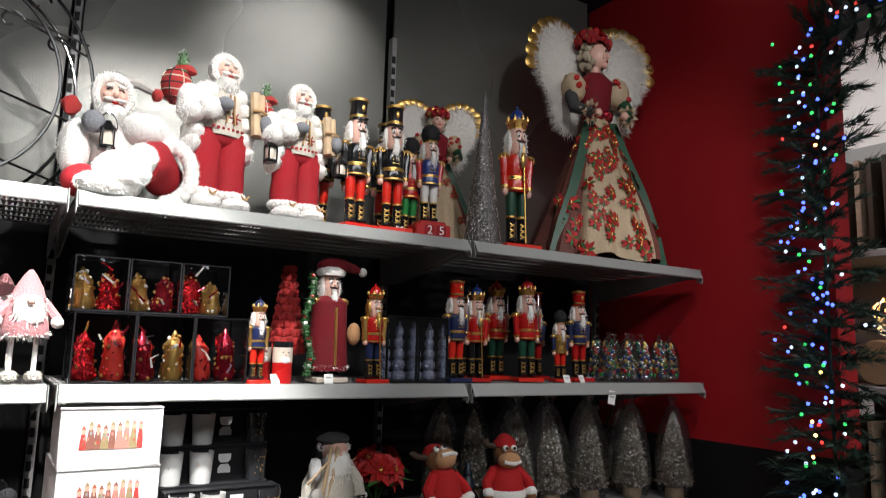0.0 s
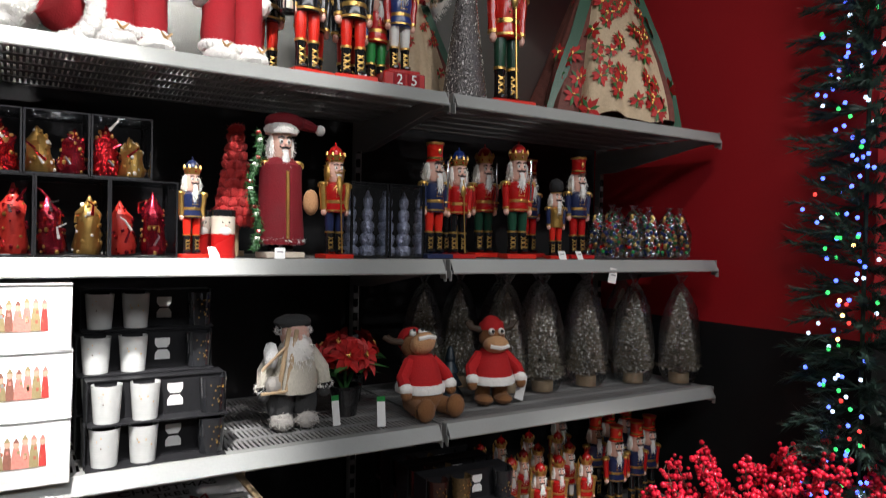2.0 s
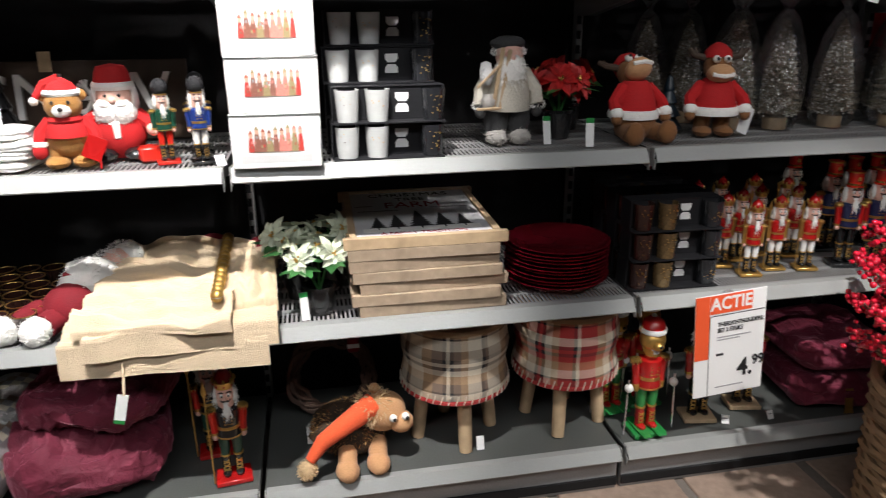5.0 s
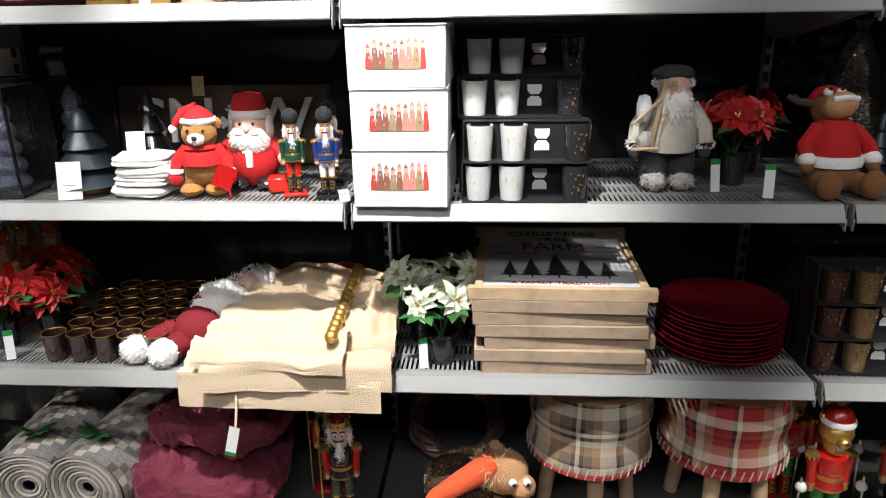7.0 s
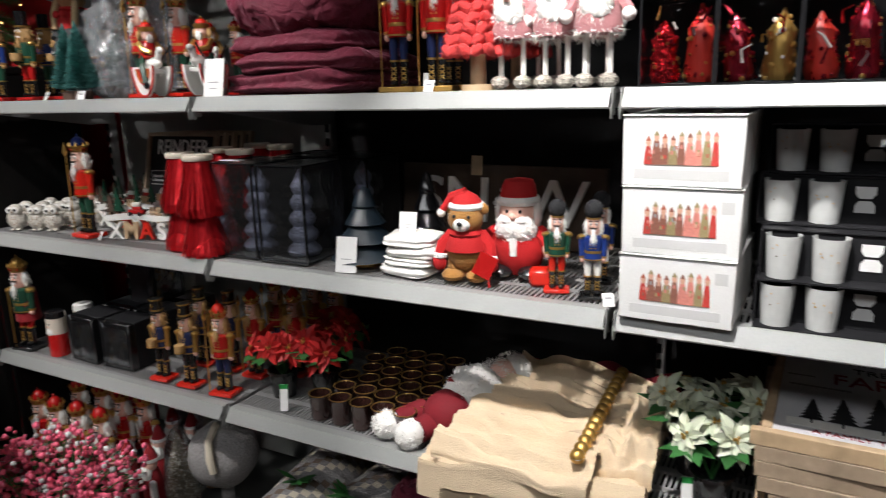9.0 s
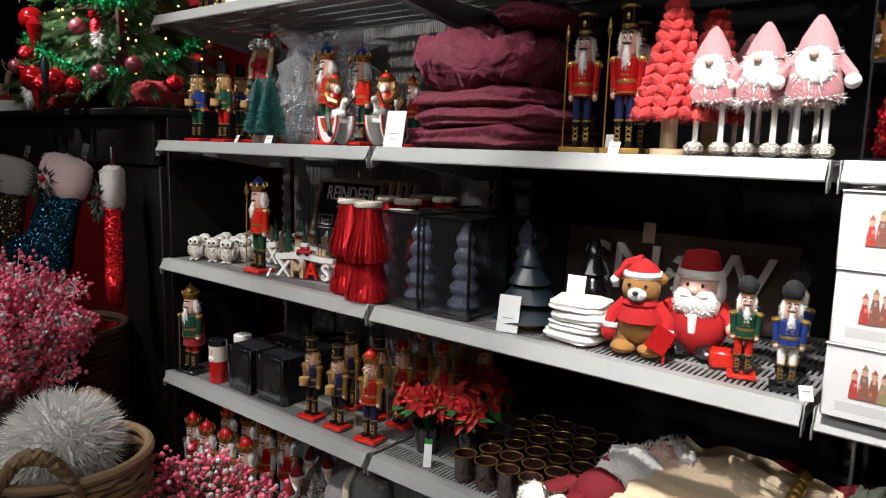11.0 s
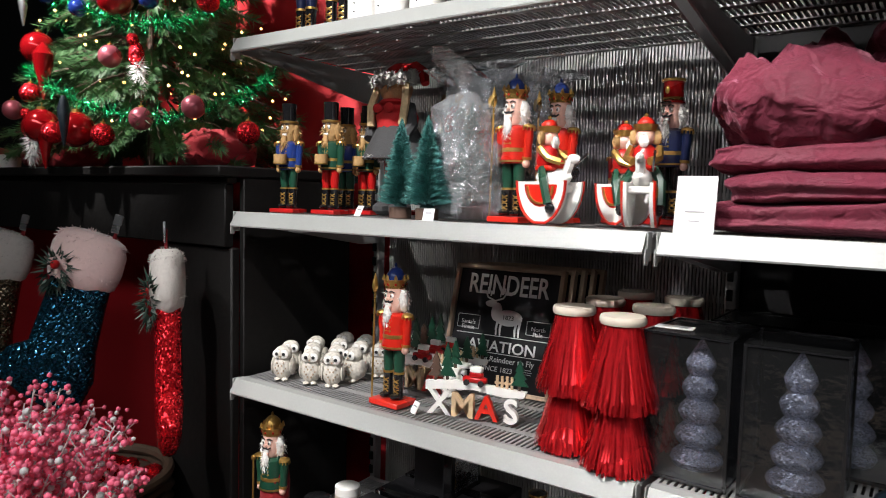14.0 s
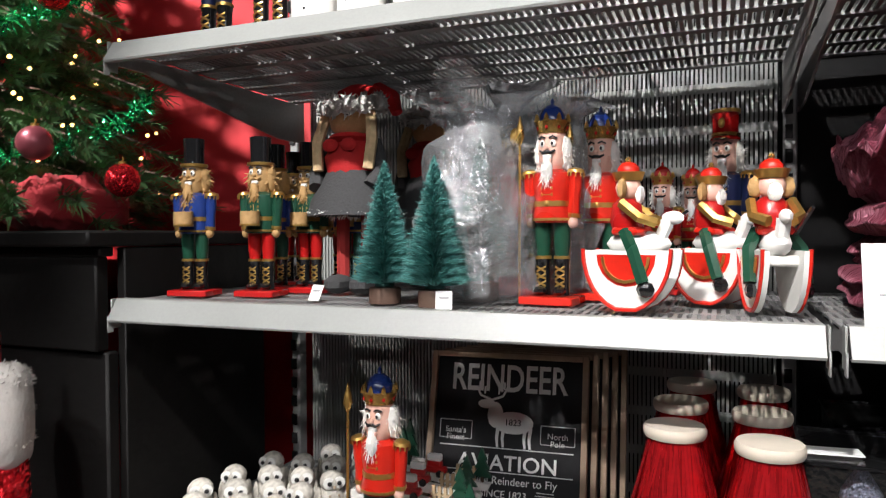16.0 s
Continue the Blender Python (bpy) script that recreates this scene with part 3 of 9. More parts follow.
# ---- figures ----
def nutcracker(H, coat, trousers, hat="crown", base=RED, crown=GOLD, dome=BLUE, hair=FUR, sleeves=None, prop="", face=SKIN, boots=GLOSS_BLACK, slim=1.0, seed=1):
    """A turned wooden soldier of height H, standing on its block, facing -y."""
    rng = random.Random(seed)
    k, S = Kit(), Matrix.Diagonal((H, H, H, 1))
    flat = S @ Matrix.Diagonal((1, 0.82, 1, 1))
    sleeves = sleeves or coat
    k.box((0, -0.01, 0.020), (0.27, 0.21, 0.040), base, S, 0.006)
    S, flat = S @ Matrix.Diagonal((0.77 * slim, 0.82 * slim, 1, 1)), flat @ Matrix.Diagonal((0.77 * slim, 0.86 * slim, 1, 1))
    for s in (-1, 1):
        x = s * 0.062
        k.lathe([(0.047, 0.046), (0.042, 0.09), (0.044, 0.20), (0.052, 0.225)], boots, 10, S @ Matrix.Translation((x, 0, 0)))
        k.ball((x, -0.045, 0.066), (0.044, 0.06, 0.024), boots, 8, S)
        for z in (0.10, 0.135, 0.17):
            k.tube([(x - 0.03, -0.036, z - 0.012), (x, -0.048, z), (x + 0.03, -0.036, z + 0.012)], 0.006, crown, 4, S)
            k.tube([(x - 0.03, -0.036, z + 0.012), (x, -0.049, z), (x + 0.03, -0.036, z - 0.012)], 0.006, crown, 4, S)
        k.lathe([(0.053, 0.22), (0.053, 0.235)], crown, 10, S @ Matrix.Translation((x, 0, 0)))
        k.lathe([(0.043, 0.233), (0.052, 0.30), (0.054, 0.41)], trousers, 10, S @ Matrix.Translation((x, 0, 0)))
        arm = S @ Matrix.Translation((s * 0.155, 0.0, 0.635)) @ Matrix.Rotation(s * radians(5), 4, "Y")
        k.lathe([(0.038, 0.0), (0.042, -0.07), (0.036, -0.13), (0.040, -0.20)], sleeves, 9, arm)
        k.lathe([(0.043, -0.195), (0.043, -0.215)], crown, 9, arm)
        k.ball((s * 0.003, -0.008, -0.238), (0.036, 0.036, 0.032), face, 8, arm)
        k.lathe([(0.056, 0.0), (0.050, 0.014), (0.02, 0.024)], crown, 10, arm)
        for i in range(10):
            a = 2 * math.pi * i / 10
            k.tube([(0.050 * math.cos(a), 0.050 * math.sin(a), 0.002), (0.052 * math.cos(a), 0.052 * math.sin(a), -0.020)], 0.006, crown, 4, arm)
        k.ball((s * 0.034, -0.080, 0.775), (0.020, 0.012, 0.018), WHITE, 8, S)
        k.ball((s * 0.032, -0.091, 0.774), (0.009, 0.005, 0.010), INK, 6, S)
        k.tube([(s * 0.012, -0.091, 0.800), (s * 0.036, -0.090, 0.808), (s * 0.060, -0.074, 0.798)], 0.006, INK, 4, S)
        k.tube([(0, -0.096, 0.738), (s * 0.026, -0.098, 0.730), (s * 0.052, -0.084, 0.742)], 0.010, INK if hair is FUR else hair, 5, S, 0.5)
        if hair:
            k.ball((s * 0.085, 0.022, 0.735), (0.034, 0.060, 0.085), hair, 8, S, 0.25)
            k.fluff((s * 0.087, 0.02, 0.725), (0.036, 0.060, 0.09), hair, 46, 0.045, rng, 0.008, S, 0.8)
    k.lathe([(0.118, 0.395), (0.130, 0.42), (0.108, 0.485), (0.110, 0.50), (0.124, 0.58), (0.118, 0.635), (0.05, 0.662)], coat, 14, flat)
    k.lathe([(0.1135, 0.474), (0.1135, 0.500)], crown, 14, flat @ Matrix.Diagonal((1.02, 1.02, 1, 1)))
    k.box((0, -0.093, 0.487), (0.034, 0.012, 0.03), crown, S, 0.003)
    k.lathe([(0.133, 0.405), (0.1325, 0.418)], crown, 14, flat)
    for z in (0.53, 0.56, 0.59):
        for s in (-1, 1):
            k.ball((s * 0.032, -0.096, z), 0.009, crown, 6, S)
        k.tube([(-0.04, -0.094, z), (0.04, -0.094, z)], 0.004, crown, 4, S)
    k.lathe([(0.060, 0.650), (0.083, 0.675), (0.088, 0.74), (0.086, 0.83)], face, 14, S)
    k.ball((0, -0.098, 0.752), (0.014, 0.020, 0.014), face, 8, S)
    k.box((0, -0.084, 0.712), (0.056, 0.022, 0.020), WHITE, S, 0.003)
    k.box((0, -0.088, 0.690), (0.058, 0.030, 0.022), face, S, 0.004)
    if hair:
        k.ball((0, -0.098, 0.645), (0.040, 0.028, 0.065), hair, 8, S, 0.2)
        k.fluff((0, -0.100, 0.630), (0.038, 0.026, 0.06), hair, 50, 0.05, rng, 0.007, S, 1.2)
    if hat == "crown":
        k.lathe([(0.092, 0.825), (0.094, 0.84), (0.112, 0.885), (0.100, 0.886), (0.09, 0.862)], crown, 14, S)
        for i in range(8):
            a = 2 * math.pi * i / 8
            k.lathe([(0.019, 0), (0.011, 0.028), (0.002, 0.040)], crown, 5, S @ Matrix.Translation((0.103 * math.cos(a), 0.103 * math.sin(a), 0.88)))
            k.ball((0.098 * math.cos(a), 0.098 * math.sin(a), 0.852), 0.010, RED, 6, S)
        k.ball((0, 0, 0.885), (0.086, 0.086, 0.085), dome, 12, S)
        k.lathe([(0.02, 0.96), (0.010, 0.975), (0.014, 0.985), (0.002, 1.0)], dome, 8, S)
    elif hat == "tall":
        k.lathe([(0.100, 0.822), (0.100, 0.834), (0.086, 0.838), (0.090, 0.97), (0.100, 0.985), (0.02, 1.0)], dome, 14, S)
        k.lathe([(0.091, 0.842), (0.0915, 0.862)], crown, 14, S)
        k.lathe([(0.101, 0.968), (0.103, 0.986)], crown, 14, S)
        k.ball((0, -0.092, 0.91), (0.024, 0.012, 0.028), crown, 8, S)
        k.ball((0, -0.105, 0.825), (0.06, 0.03, 0.008), GLOSS_BLACK, 8, S)
    elif hat == "busby":
        k.lathe([(0.094, 0.82), (0.096, 0.835)], crown, 12, S)
        k.ball((0, 0, 0.910), (0.122, 0.112, 0.100), dome, 12, S, 0.08, 14)
        k.fluff((0, 0, 0.910), (0.121, 0.111, 0.098), dome, 420, 0.022, rng, 0.004, S, 0.0)
    elif hat == "fur":
        k.lathe([(0.105, 0.82), (0.100, 0.834), (0.080, 0.842), (0.082, 0.94), (0.086, 0.995), (0.02, 1.0)], dome, 14, S)
        k.lathe([(0.107, 0.818), (0.108, 0.836)], crown, 14, S)
    if prop in ("spear", "axe"):
        k.tube([(-0.195, -0.08, 0.02), (-0.195, -0.06, 0.80)], 0.009, crown, 6, S)
        k.lathe([(0.012, 0.78), (0.03, 0.82), (0.022, 0.86), (0.002, 0.92)], crown, 8, S @ Matrix.Translation((-0.195, -0.06, 0)))
        if prop == "axe":
            k.ball((-0.23, -0.06, 0.82), (0.035, 0.008, 0.045), crown, 8, S)
    elif prop == "sword":
        k.box((0.10, -0.11, 0.66), (0.022, 0.008, 0.34), SILVER, S, 0.002)
        k.box((0.10, -0.11, 0.48), (0.07, 0.014, 0.014), crown, S, 0.002)
    elif prop == "staff":
        k.tube([(0.03, -0.13, 0.05), (0.0, -0.12, 0.70)], 0.009, crown, 6, S)
        k.ball((0.0, -0.12, 0.60), (0.035, 0.02, 0.06), crown, 8, S)
    elif prop == "drum":
        k.cyl((0, -0.16, 0.44), 0.075, 0.09, BROWN_HAIR, 12, None, S)
        k.lathe([(0.078, 0.44), (0.078, 0.452)], crown, 12, S @ Matrix.Translation((0, -0.16, 0)))
    elif prop == "rifle":
        k.tube([(0.16, -0.06, 0.30), (0.16, 0.01, 0.86)], 0.014, BROWN_HAIR, 6, S, 0.6)
    elif prop == "cape":
        k.lathe([(0.15, 0.30), (0.14, 0.45), (0.125, 0.62), (0.06, 0.66)], RED_CLOTH, 14, S @ Matrix.Translation((0, 0.05, 0)), False, 0.15)
        k.tube([(-0.20, -0.05, 0.05), (-0.20, -0.04, 0.60)], 0.010, GOLD, 6, S)
        k.ball((-0.20, -0.04, 0.62), 0.025, GOLD, 8, S)
    return k


def put(maker, name, label, category, spots, group=""):
    """Builds a thing once and sets copies of it at (x, y, z, turn)."""
    first = None
    for x, y, z, turn in spots:
        m = pose(x, y, z, 0, 0, turn)
        if first is None:
            first = thing(name, maker(), label, category, group, at=m)
        else:
            copy_thing(first, m)
    return first


def soldiers(label, spots, group, **spec):
    return put(lambda: nutcracker(**spec), "nutcracker", label, "nutcracker", spots, group)


T5, T4, T3, T2, T1 = TOP[5], TOP[4], TOP[3], TOP[2], TOP[1]
TALL, MIDDLE, UPPER, LOWER, BASE = "figures on the top shelf", "figures on the fourth shelf", "figures on the third shelf", "figures on the second shelf", "figures on the base shelf"
# top shelf
soldiers("black and red nutcracker with sequinned top hat", [(2.668, 0.075, T5, 8), (2.775, 0.065, T5, -10), (2.61, 0.19, T5, 5), (2.73, 0.21, T5, 0), (2.83, 0.22, T5, 0)], TALL, H=0.365, coat=GLOSS_BLACK, trousers=ORANGE, hat="tall", base=ORANGE, dome=GLOSS_BLACK, sleeves=GLOSS_BLACK, slim=0.92, seed=3)
soldiers("small nutcracker in blue and green with black bearskin", [(2.86, 0.12, T5, 5)], TALL, H=0.30, coat=RED, trousers=BRIGHT_GREEN, hat="busby", base=RED, dome=BEARSKIN, sleeves=BLUE, seed=4)
soldiers("white and blue nutcracker stacked on a calendar block", [(2.905, 0.085, T5 + 0.0385, -5)], TALL, H=0.30, coat=BLUE, trousers=WHITE, hat="busby", base=RED, dome=BEARSKIN, sleeves=RED, seed=5)
soldiers("large red nutcracker with gold crown and long staff", [(3.235, 0.10, T5, -6)], TALL, H=0.475, coat=ORANGE, trousers=GREEN, hat="crown", base=ORANGE, dome=BLUE, prop="staff", slim=0.86, seed=6)
soldiers("red nutcracker with dark trousers by the shelf edge", [(0.115, 0.12, T5, 0), (0.235, 0.10, T5, 8)], TALL, H=0.34, coat=RED, trousers=NAVY, hat="tall", base=ORANGE, dome=GLOSS_BLACK, seed=7)
# fourth shelf
soldiers("nutcracker with wild white hair and orange trousers", [(2.425, 0.06, T4, 12)], MIDDLE, H=0.205, coat=NAVY, trousers=ORANGE, hat="crown", base=ORANGE, dome=NAVY, sleeves=GOLD, seed=8)
soldiers("golden king nutcracker in a red coat", [(2.735, 0.06, T4, 5)], MIDDLE, H=0.262, coat=RED, trousers=NAVY, hat="crown", base=ORANGE, dome=RED, sleeves=GOLD, hair=GOLD, prop="staff", seed=9)
soldiers("blue and red nutcracker with tall red hat and sword", [(3.02, 0.10, T4, 5)], MIDDLE, H=0.295, coat=NAVY, trousers=ORANGE, hat="tall", base=NAVY, dome=ORANGE, prop="sword", seed=10)
soldiers("red nutcracker king with a gold staff", [(3.105, 0.12, T4, -5), (3.16, 0.25, T4, 5)], MIDDLE, H=0.290, coat=RED, trousers=GLOSS_BLACK, hat="crown", base=RED, dome=BLUE, prop="staff", seed=11)
soldiers("red nutcracker with white sash and silver sword", [(3.30, 0.12, T4, -12), (3.27, 0.24, T4, -5)], MIDDLE, H=0.325, coat=RED, trousers=GREEN, hat="crown", base=ORANGE, dome=RED, prop="sword", seed=12)
soldiers("short nutcracker with a black bearskin and gold chest", [(3.43, 0.11, T4, -8)], MIDDLE, H=0.225, coat=GOLD, trousers=ORANGE, hat="busby", base=ORANGE, dome=BEARSKIN, sleeves=NAVY, seed=13)
soldiers("navy nutcracker with red fez and white beard", [(3.53, 0.13, T4, -8), (3.46, 0.27, T4, 0)], MIDDLE, H=0.300, coat=NAVY, trousers=RED, hat="tall", base=RED, dome=RED, seed=14)
soldiers("red sequinned nutcracker with black hat and spear", [(1.487, 0.14, T4, 14), (1.60, 0.105, T4, 12), (1.545, 0.29, T4, 10)], MIDDLE, H=0.290, coat=RED, trousers=NAVY, hat="tall", base=GOLD, dome=GLOSS_BLACK, prop="spear", slim=0.82, seed=15)
soldiers("wooden nutcracker drummer with black top hat", [(0.082, 0.10, T4, 10), (0.160, 0.215, T4, 5), (0.265, 0.30, T4, 8)], MIDDLE, H=0.258, coat=BLUE, trousers=GREEN, hat="fur", base=RED, dome=GLOSS_BLACK, hair=BROWN_HAIR, face=BROWN_HAIR, prop="drum", seed=16)
soldiers("red nutcracker drummer with black top hat", [(0.195, 0.125, T4, 5), (0.230, 0.215, T4, 0), (0.13, 0.32, T4, 8), (0.19, 0.40, T4, 4)], MIDDLE, H=0.258, coat=GREEN, trousers=RED, hat="fur", base=RED, dome=GLOSS_BLACK, hair=BROWN_HAIR, face=BROWN_HAIR, prop="drum", seed=17)
soldiers("red king nutcracker with blue dome crown and axe", [(0.668, 0.150, T4, -8), (0.722, 0.235, T4, -10)], MIDDLE, H=0.288, coat=ORANGE, trousers=GREEN, hat="crown", base=ORANGE, dome=BLUE, prop="axe", seed=18)
soldiers("navy nutcracker with tall red hat behind rocking horses", [(0.895, 0.395, T4, -15)], MIDDLE, H=0.30, coat=NAVY, trousers=GLOSS_BLACK, hat="tall", base=RED, dome=RED, seed=19)
soldiers("small red crowned nutcracker behind rocking horses", [(0.80, 0.37, T4, -10), (0.845, 0.43, T4, -10)], MIDDLE, H=0.215, coat=RED, trousers=GREEN, hat="crown", base=RED, dome=RED, seed=20)
# third shelf
soldiers("red king nutcracker with blue dome and gold spear", [(0.425, 0.090, T3, -3)], UPPER, H=0.302, coat=ORANGE, trousers=GREEN, hat="crown", base=ORANGE, dome=BLUE, prop="spear", seed=21)
soldiers("green nutcracker with black bearskin and orange base", [(1.868, 0.085, T3, 18)], UPPER, H=0.185, coat=GREEN, trousers=ORANGE, hat="busby", base=ORANGE, dome=BEARSKIN, seed=22)
soldiers("blue nutcracker with fluffy black bearskin", [(1.945, 0.07, T3, 15), (1.93, 0.18, T3, 10)], UPPER, H=0.190, coat=BLUE, trousers=WHITE, hat="busby", base=GLOSS_BLACK, dome=BEARSKIN, seed=23)
# second shelf
soldiers("green caped king nutcracker with gold crown", [(0.075, 0.06, T2, 10)], LOWER, H=0.315, coat=GREEN, trousers=RED, hat="crown", base=GLOSS_BLACK, dome=GOLD, prop="cape", seed=24)
soldiers("golden nutcracker drummer with black hat", [(0.695, 0.07, T2, 5), (0.805, 0.07, T2, 5), (0.72, 0.20, T2, 5), (0.83, 0.21, T2, 0)], LOWER, H=0.245, coat=NAVY, trousers=GLOSS_BLACK, hat="tall", base=ORANGE, dome=GLOSS_BLACK, sleeves=GOLD, hair=BROWN_HAIR, prop="drum", seed=25)
soldiers("golden king nutcracker with red dome crown", [(0.935, 0.07, T2, 8), (0.93, 0.20, T2, 0), (1.03, 0.26, T2, 0), (0.90, 0.33, T2, 0), (1.0, 0.39, T2, 0), (1.10, 0.36, T2, 5)], LOWER, H=0.265, coat=RED, trousers=NAVY, hat="crown", base=ORANGE, dome=ORANGE, sleeves=GOLD, hair=BROWN_HAIR, prop="spear", seed=26)
soldiers("navy nutcracker with tall red hat in a row", [(3.70, 0.12, T2, -15), (3.80, 0.13, T2, -12), (3.89, 0.16, T2, -12), (3.74, 0.25, T2, -8), (3.84, 0.29, T2, -8), (3.93, 0.30, T2, -8), (3.70, 0.38, T2, -8)], LOWER, H=0.285, coat=NAVY, trousers=GLOSS_BLACK, hat="tall", base=GLOSS_BLACK, dome=ORANGE, sleeves=RED, seed=27)
soldiers("small red nutcracker king with gold crown", [(3.345, 0.18, T2, -10), (3.42, 0.22, T2, -10), (3.34, 0.33, T2, -5), (3.50, 0.25, T2, -8), (3.60, 0.22, T2, -10), (3.44, 0.36, T2, -5), (3.56, 0.37, T2, -5), (3.385, 0.10, T2, -12), (3.48, 0.13, T2, -8), (3.57, 0.11, T2, -12), (3.64, 0.32, T2, -8)], LOWER, H=0.225, coat=RED, trousers=WHITE, hat="crown", base=GOLD, dome=RED, sleeves=GOLD, prop="spear", seed=28)
# base shelf
soldiers("red nutcracker with white wild hair and gold spear", [(1.925, 0.09, T1, 8), (1.865, 0.22, T1, 8)], BASE, H=0.335, coat=GLOSS_BLACK, trousers=GREEN, hat="crown", base=RED, dome=RED, sleeves=ORANGE, prop="spear", seed=29)
soldiers("black booted nutcracker on a wooden block", [(3.285, 0.11, T1, -10), (3.46, 0.15, T1, -10)], BASE, H=0.36, coat=RED, trousers=GLOSS_BLACK, hat="tall", base=WOOD, dome=RED, seed=30)
soldiers("frosted red and white nutcracker in a crowd", [(0.07, 0.06, T1, 10), (0.17, 0.05, T1, 5), (0.27, 0.06, T1, 0), (0.10, 0.18, T1, 5), (0.21, 0.19, T1, 0), (0.31, 0.19, T1, 5), (0.06, 0.31, T1, 0), (0.17, 0.33, T1, 0), (0.38, 0.06, T1, 0), (0.41, 0.20, T1, 5)], BASE, H=0.32, coat=RED, trousers=WHITE, hat="crown", base=RED, dome=RED, sleeves=WHITE, seed=31)


SANTA_RED = material("red corduroy", (0.34, 0.008, 0.016), 0.85, 0.0, 260, 0.2, 0.3, 14.0)
MITTEN = material("grey felt mitten", (0.20, 0.21, 0.23), 0.95, 0.0, 200, 0.25, 0.5)


def tuft(k, c, r, S, rng, count=300, length=0.020, droop=0.3, width=0.0035):
    """A soft fur body with tufts standing off it."""
    k.ball(c, r, FUR, 12, S, 0.14, 12)
    k.fluff(c, r, FUR, count, length, rng, width, S, droop)


def lantern(k, c, S):
    x, y, z = c
    k.lathe([(0.042, 0.0), (0.046, 0.012), (0.040, 0.020)], GLOSS_BLACK, 10, S @ Matrix.Translation((x, y, z)))
    k.lathe([(0.040, 0.095), (0.044, 0.105), (0.022, 0.130), (0.012, 0.145)], GLOSS_BLACK, 10, S @ Matrix.Translation((x, y, z)))
    k.lathe([(0.024, 0.02), (0.030, 0.055), (0.022, 0.095)], CREAM_CANDLE, 8, S @ Matrix.Translation((x, y, z)))
    for i in range(4):
        a = math.pi * (0.25 + 0.5 * i)
        p = (x + 0.038 * math.cos(a), y + 0.038 * math.sin(a))
        k.tube([(*p, z + 0.015), (*p, z + 0.10)], 0.005, GLOSS_BLACK, 4, S)
    k.tube([(x + 0.045 * math.cos(a), y, z + 0.11 + 0.075 * math.sin(a)) for a in [math.pi * q / 8 for q in range(9)]], 0.004, GLOSS_BLACK, 4, S)


def santa_head(k, c, r, S, rng):
    """A smiling face in a fur hood with a long beard; r is the radius of the face."""
    x, y, z = c
    k.ball((x, y, z), (r, r * 1.02, r * 1.02), SKIN, 14, S)
    k.ball((x, y - r * 1.08, z - r * 0.02), (r * 0.22, r * 0.24, r * 0.20), SKIN, 8, S)
    for s in (-1, 1):
        k.ball((x + s * r * 0.50, y - r * 0.82, z - r * 0.05), (r * 0.30, r * 0.24, r * 0.24), SKIN, 8, S)
        k.tube([(x + s * r * 0.20, y - r * 1.0, z + r * 0.30), (x + s * r * 0.38, y - r * 0.97, z + r * 0.36), (x + s * r * 0.56, y - r * 0.86, z + r * 0.28)], r * 0.045, INK, 4, S)
        k.tube([(x + s * r * 0.14, y - r * 1.0, z + r * 0.52), (x + s * r * 0.60, y - r * 0.84, z + r * 0.54)], r * 0.10, FUR, 5, S)
        k.ball((x + s * r * 0.38, y - r * 0.98, z - r * 0.34), (r * 0.42, r * 0.22, r * 0.14), FUR, 8, S)
    k.tube([(x - r * 0.2, y - r * 1.0, z - r * 0.50), (x, y - r * 1.04, z - r * 0.56), (x + r * 0.2, y - r * 1.0, z - r * 0.50)], r * 0.07, RED, 5, S)
    k.ball((x, y - r * 0.45, z - r * 1.05), (r * 0.95, r * 0.62, r * 0.75), FUR, 10, S, 0.2)
    k.fluff((x, y - r * 0.50, z - r * 1.15), (r * 0.95, r * 0.62, r * 0.95), FUR, 380, r * 0.5, rng, 0.0045, S, 1.2)
    for i in range(34):
        a = 2 * math.pi * i / 34
        p = (x + r * 1.10 * math.cos(a), y - r * 0.25, z + r * 0.18 + r * 1.12 * math.sin(a))
        if math.sin(a) > -0.75:
            k.ball(p, r * 0.32, FUR, 7, S, 0.08)
            k.fluff(p, r * 0.32, FUR, 40, r * 0.20, rng, 0.0030, S, 0)
    k.ball((x, y + r * 0.45, z + r * 0.22), (r * 1.22, r * 1.0, r * 1.28), FUR, 12, S, 0.1)
    k.fluff((x, y + r * 0.45, z + r * 0.22), (r * 1.22, r * 1.0, r * 1.28), FUR, 320, r * 0.22, rng, 0.004, S, 0)


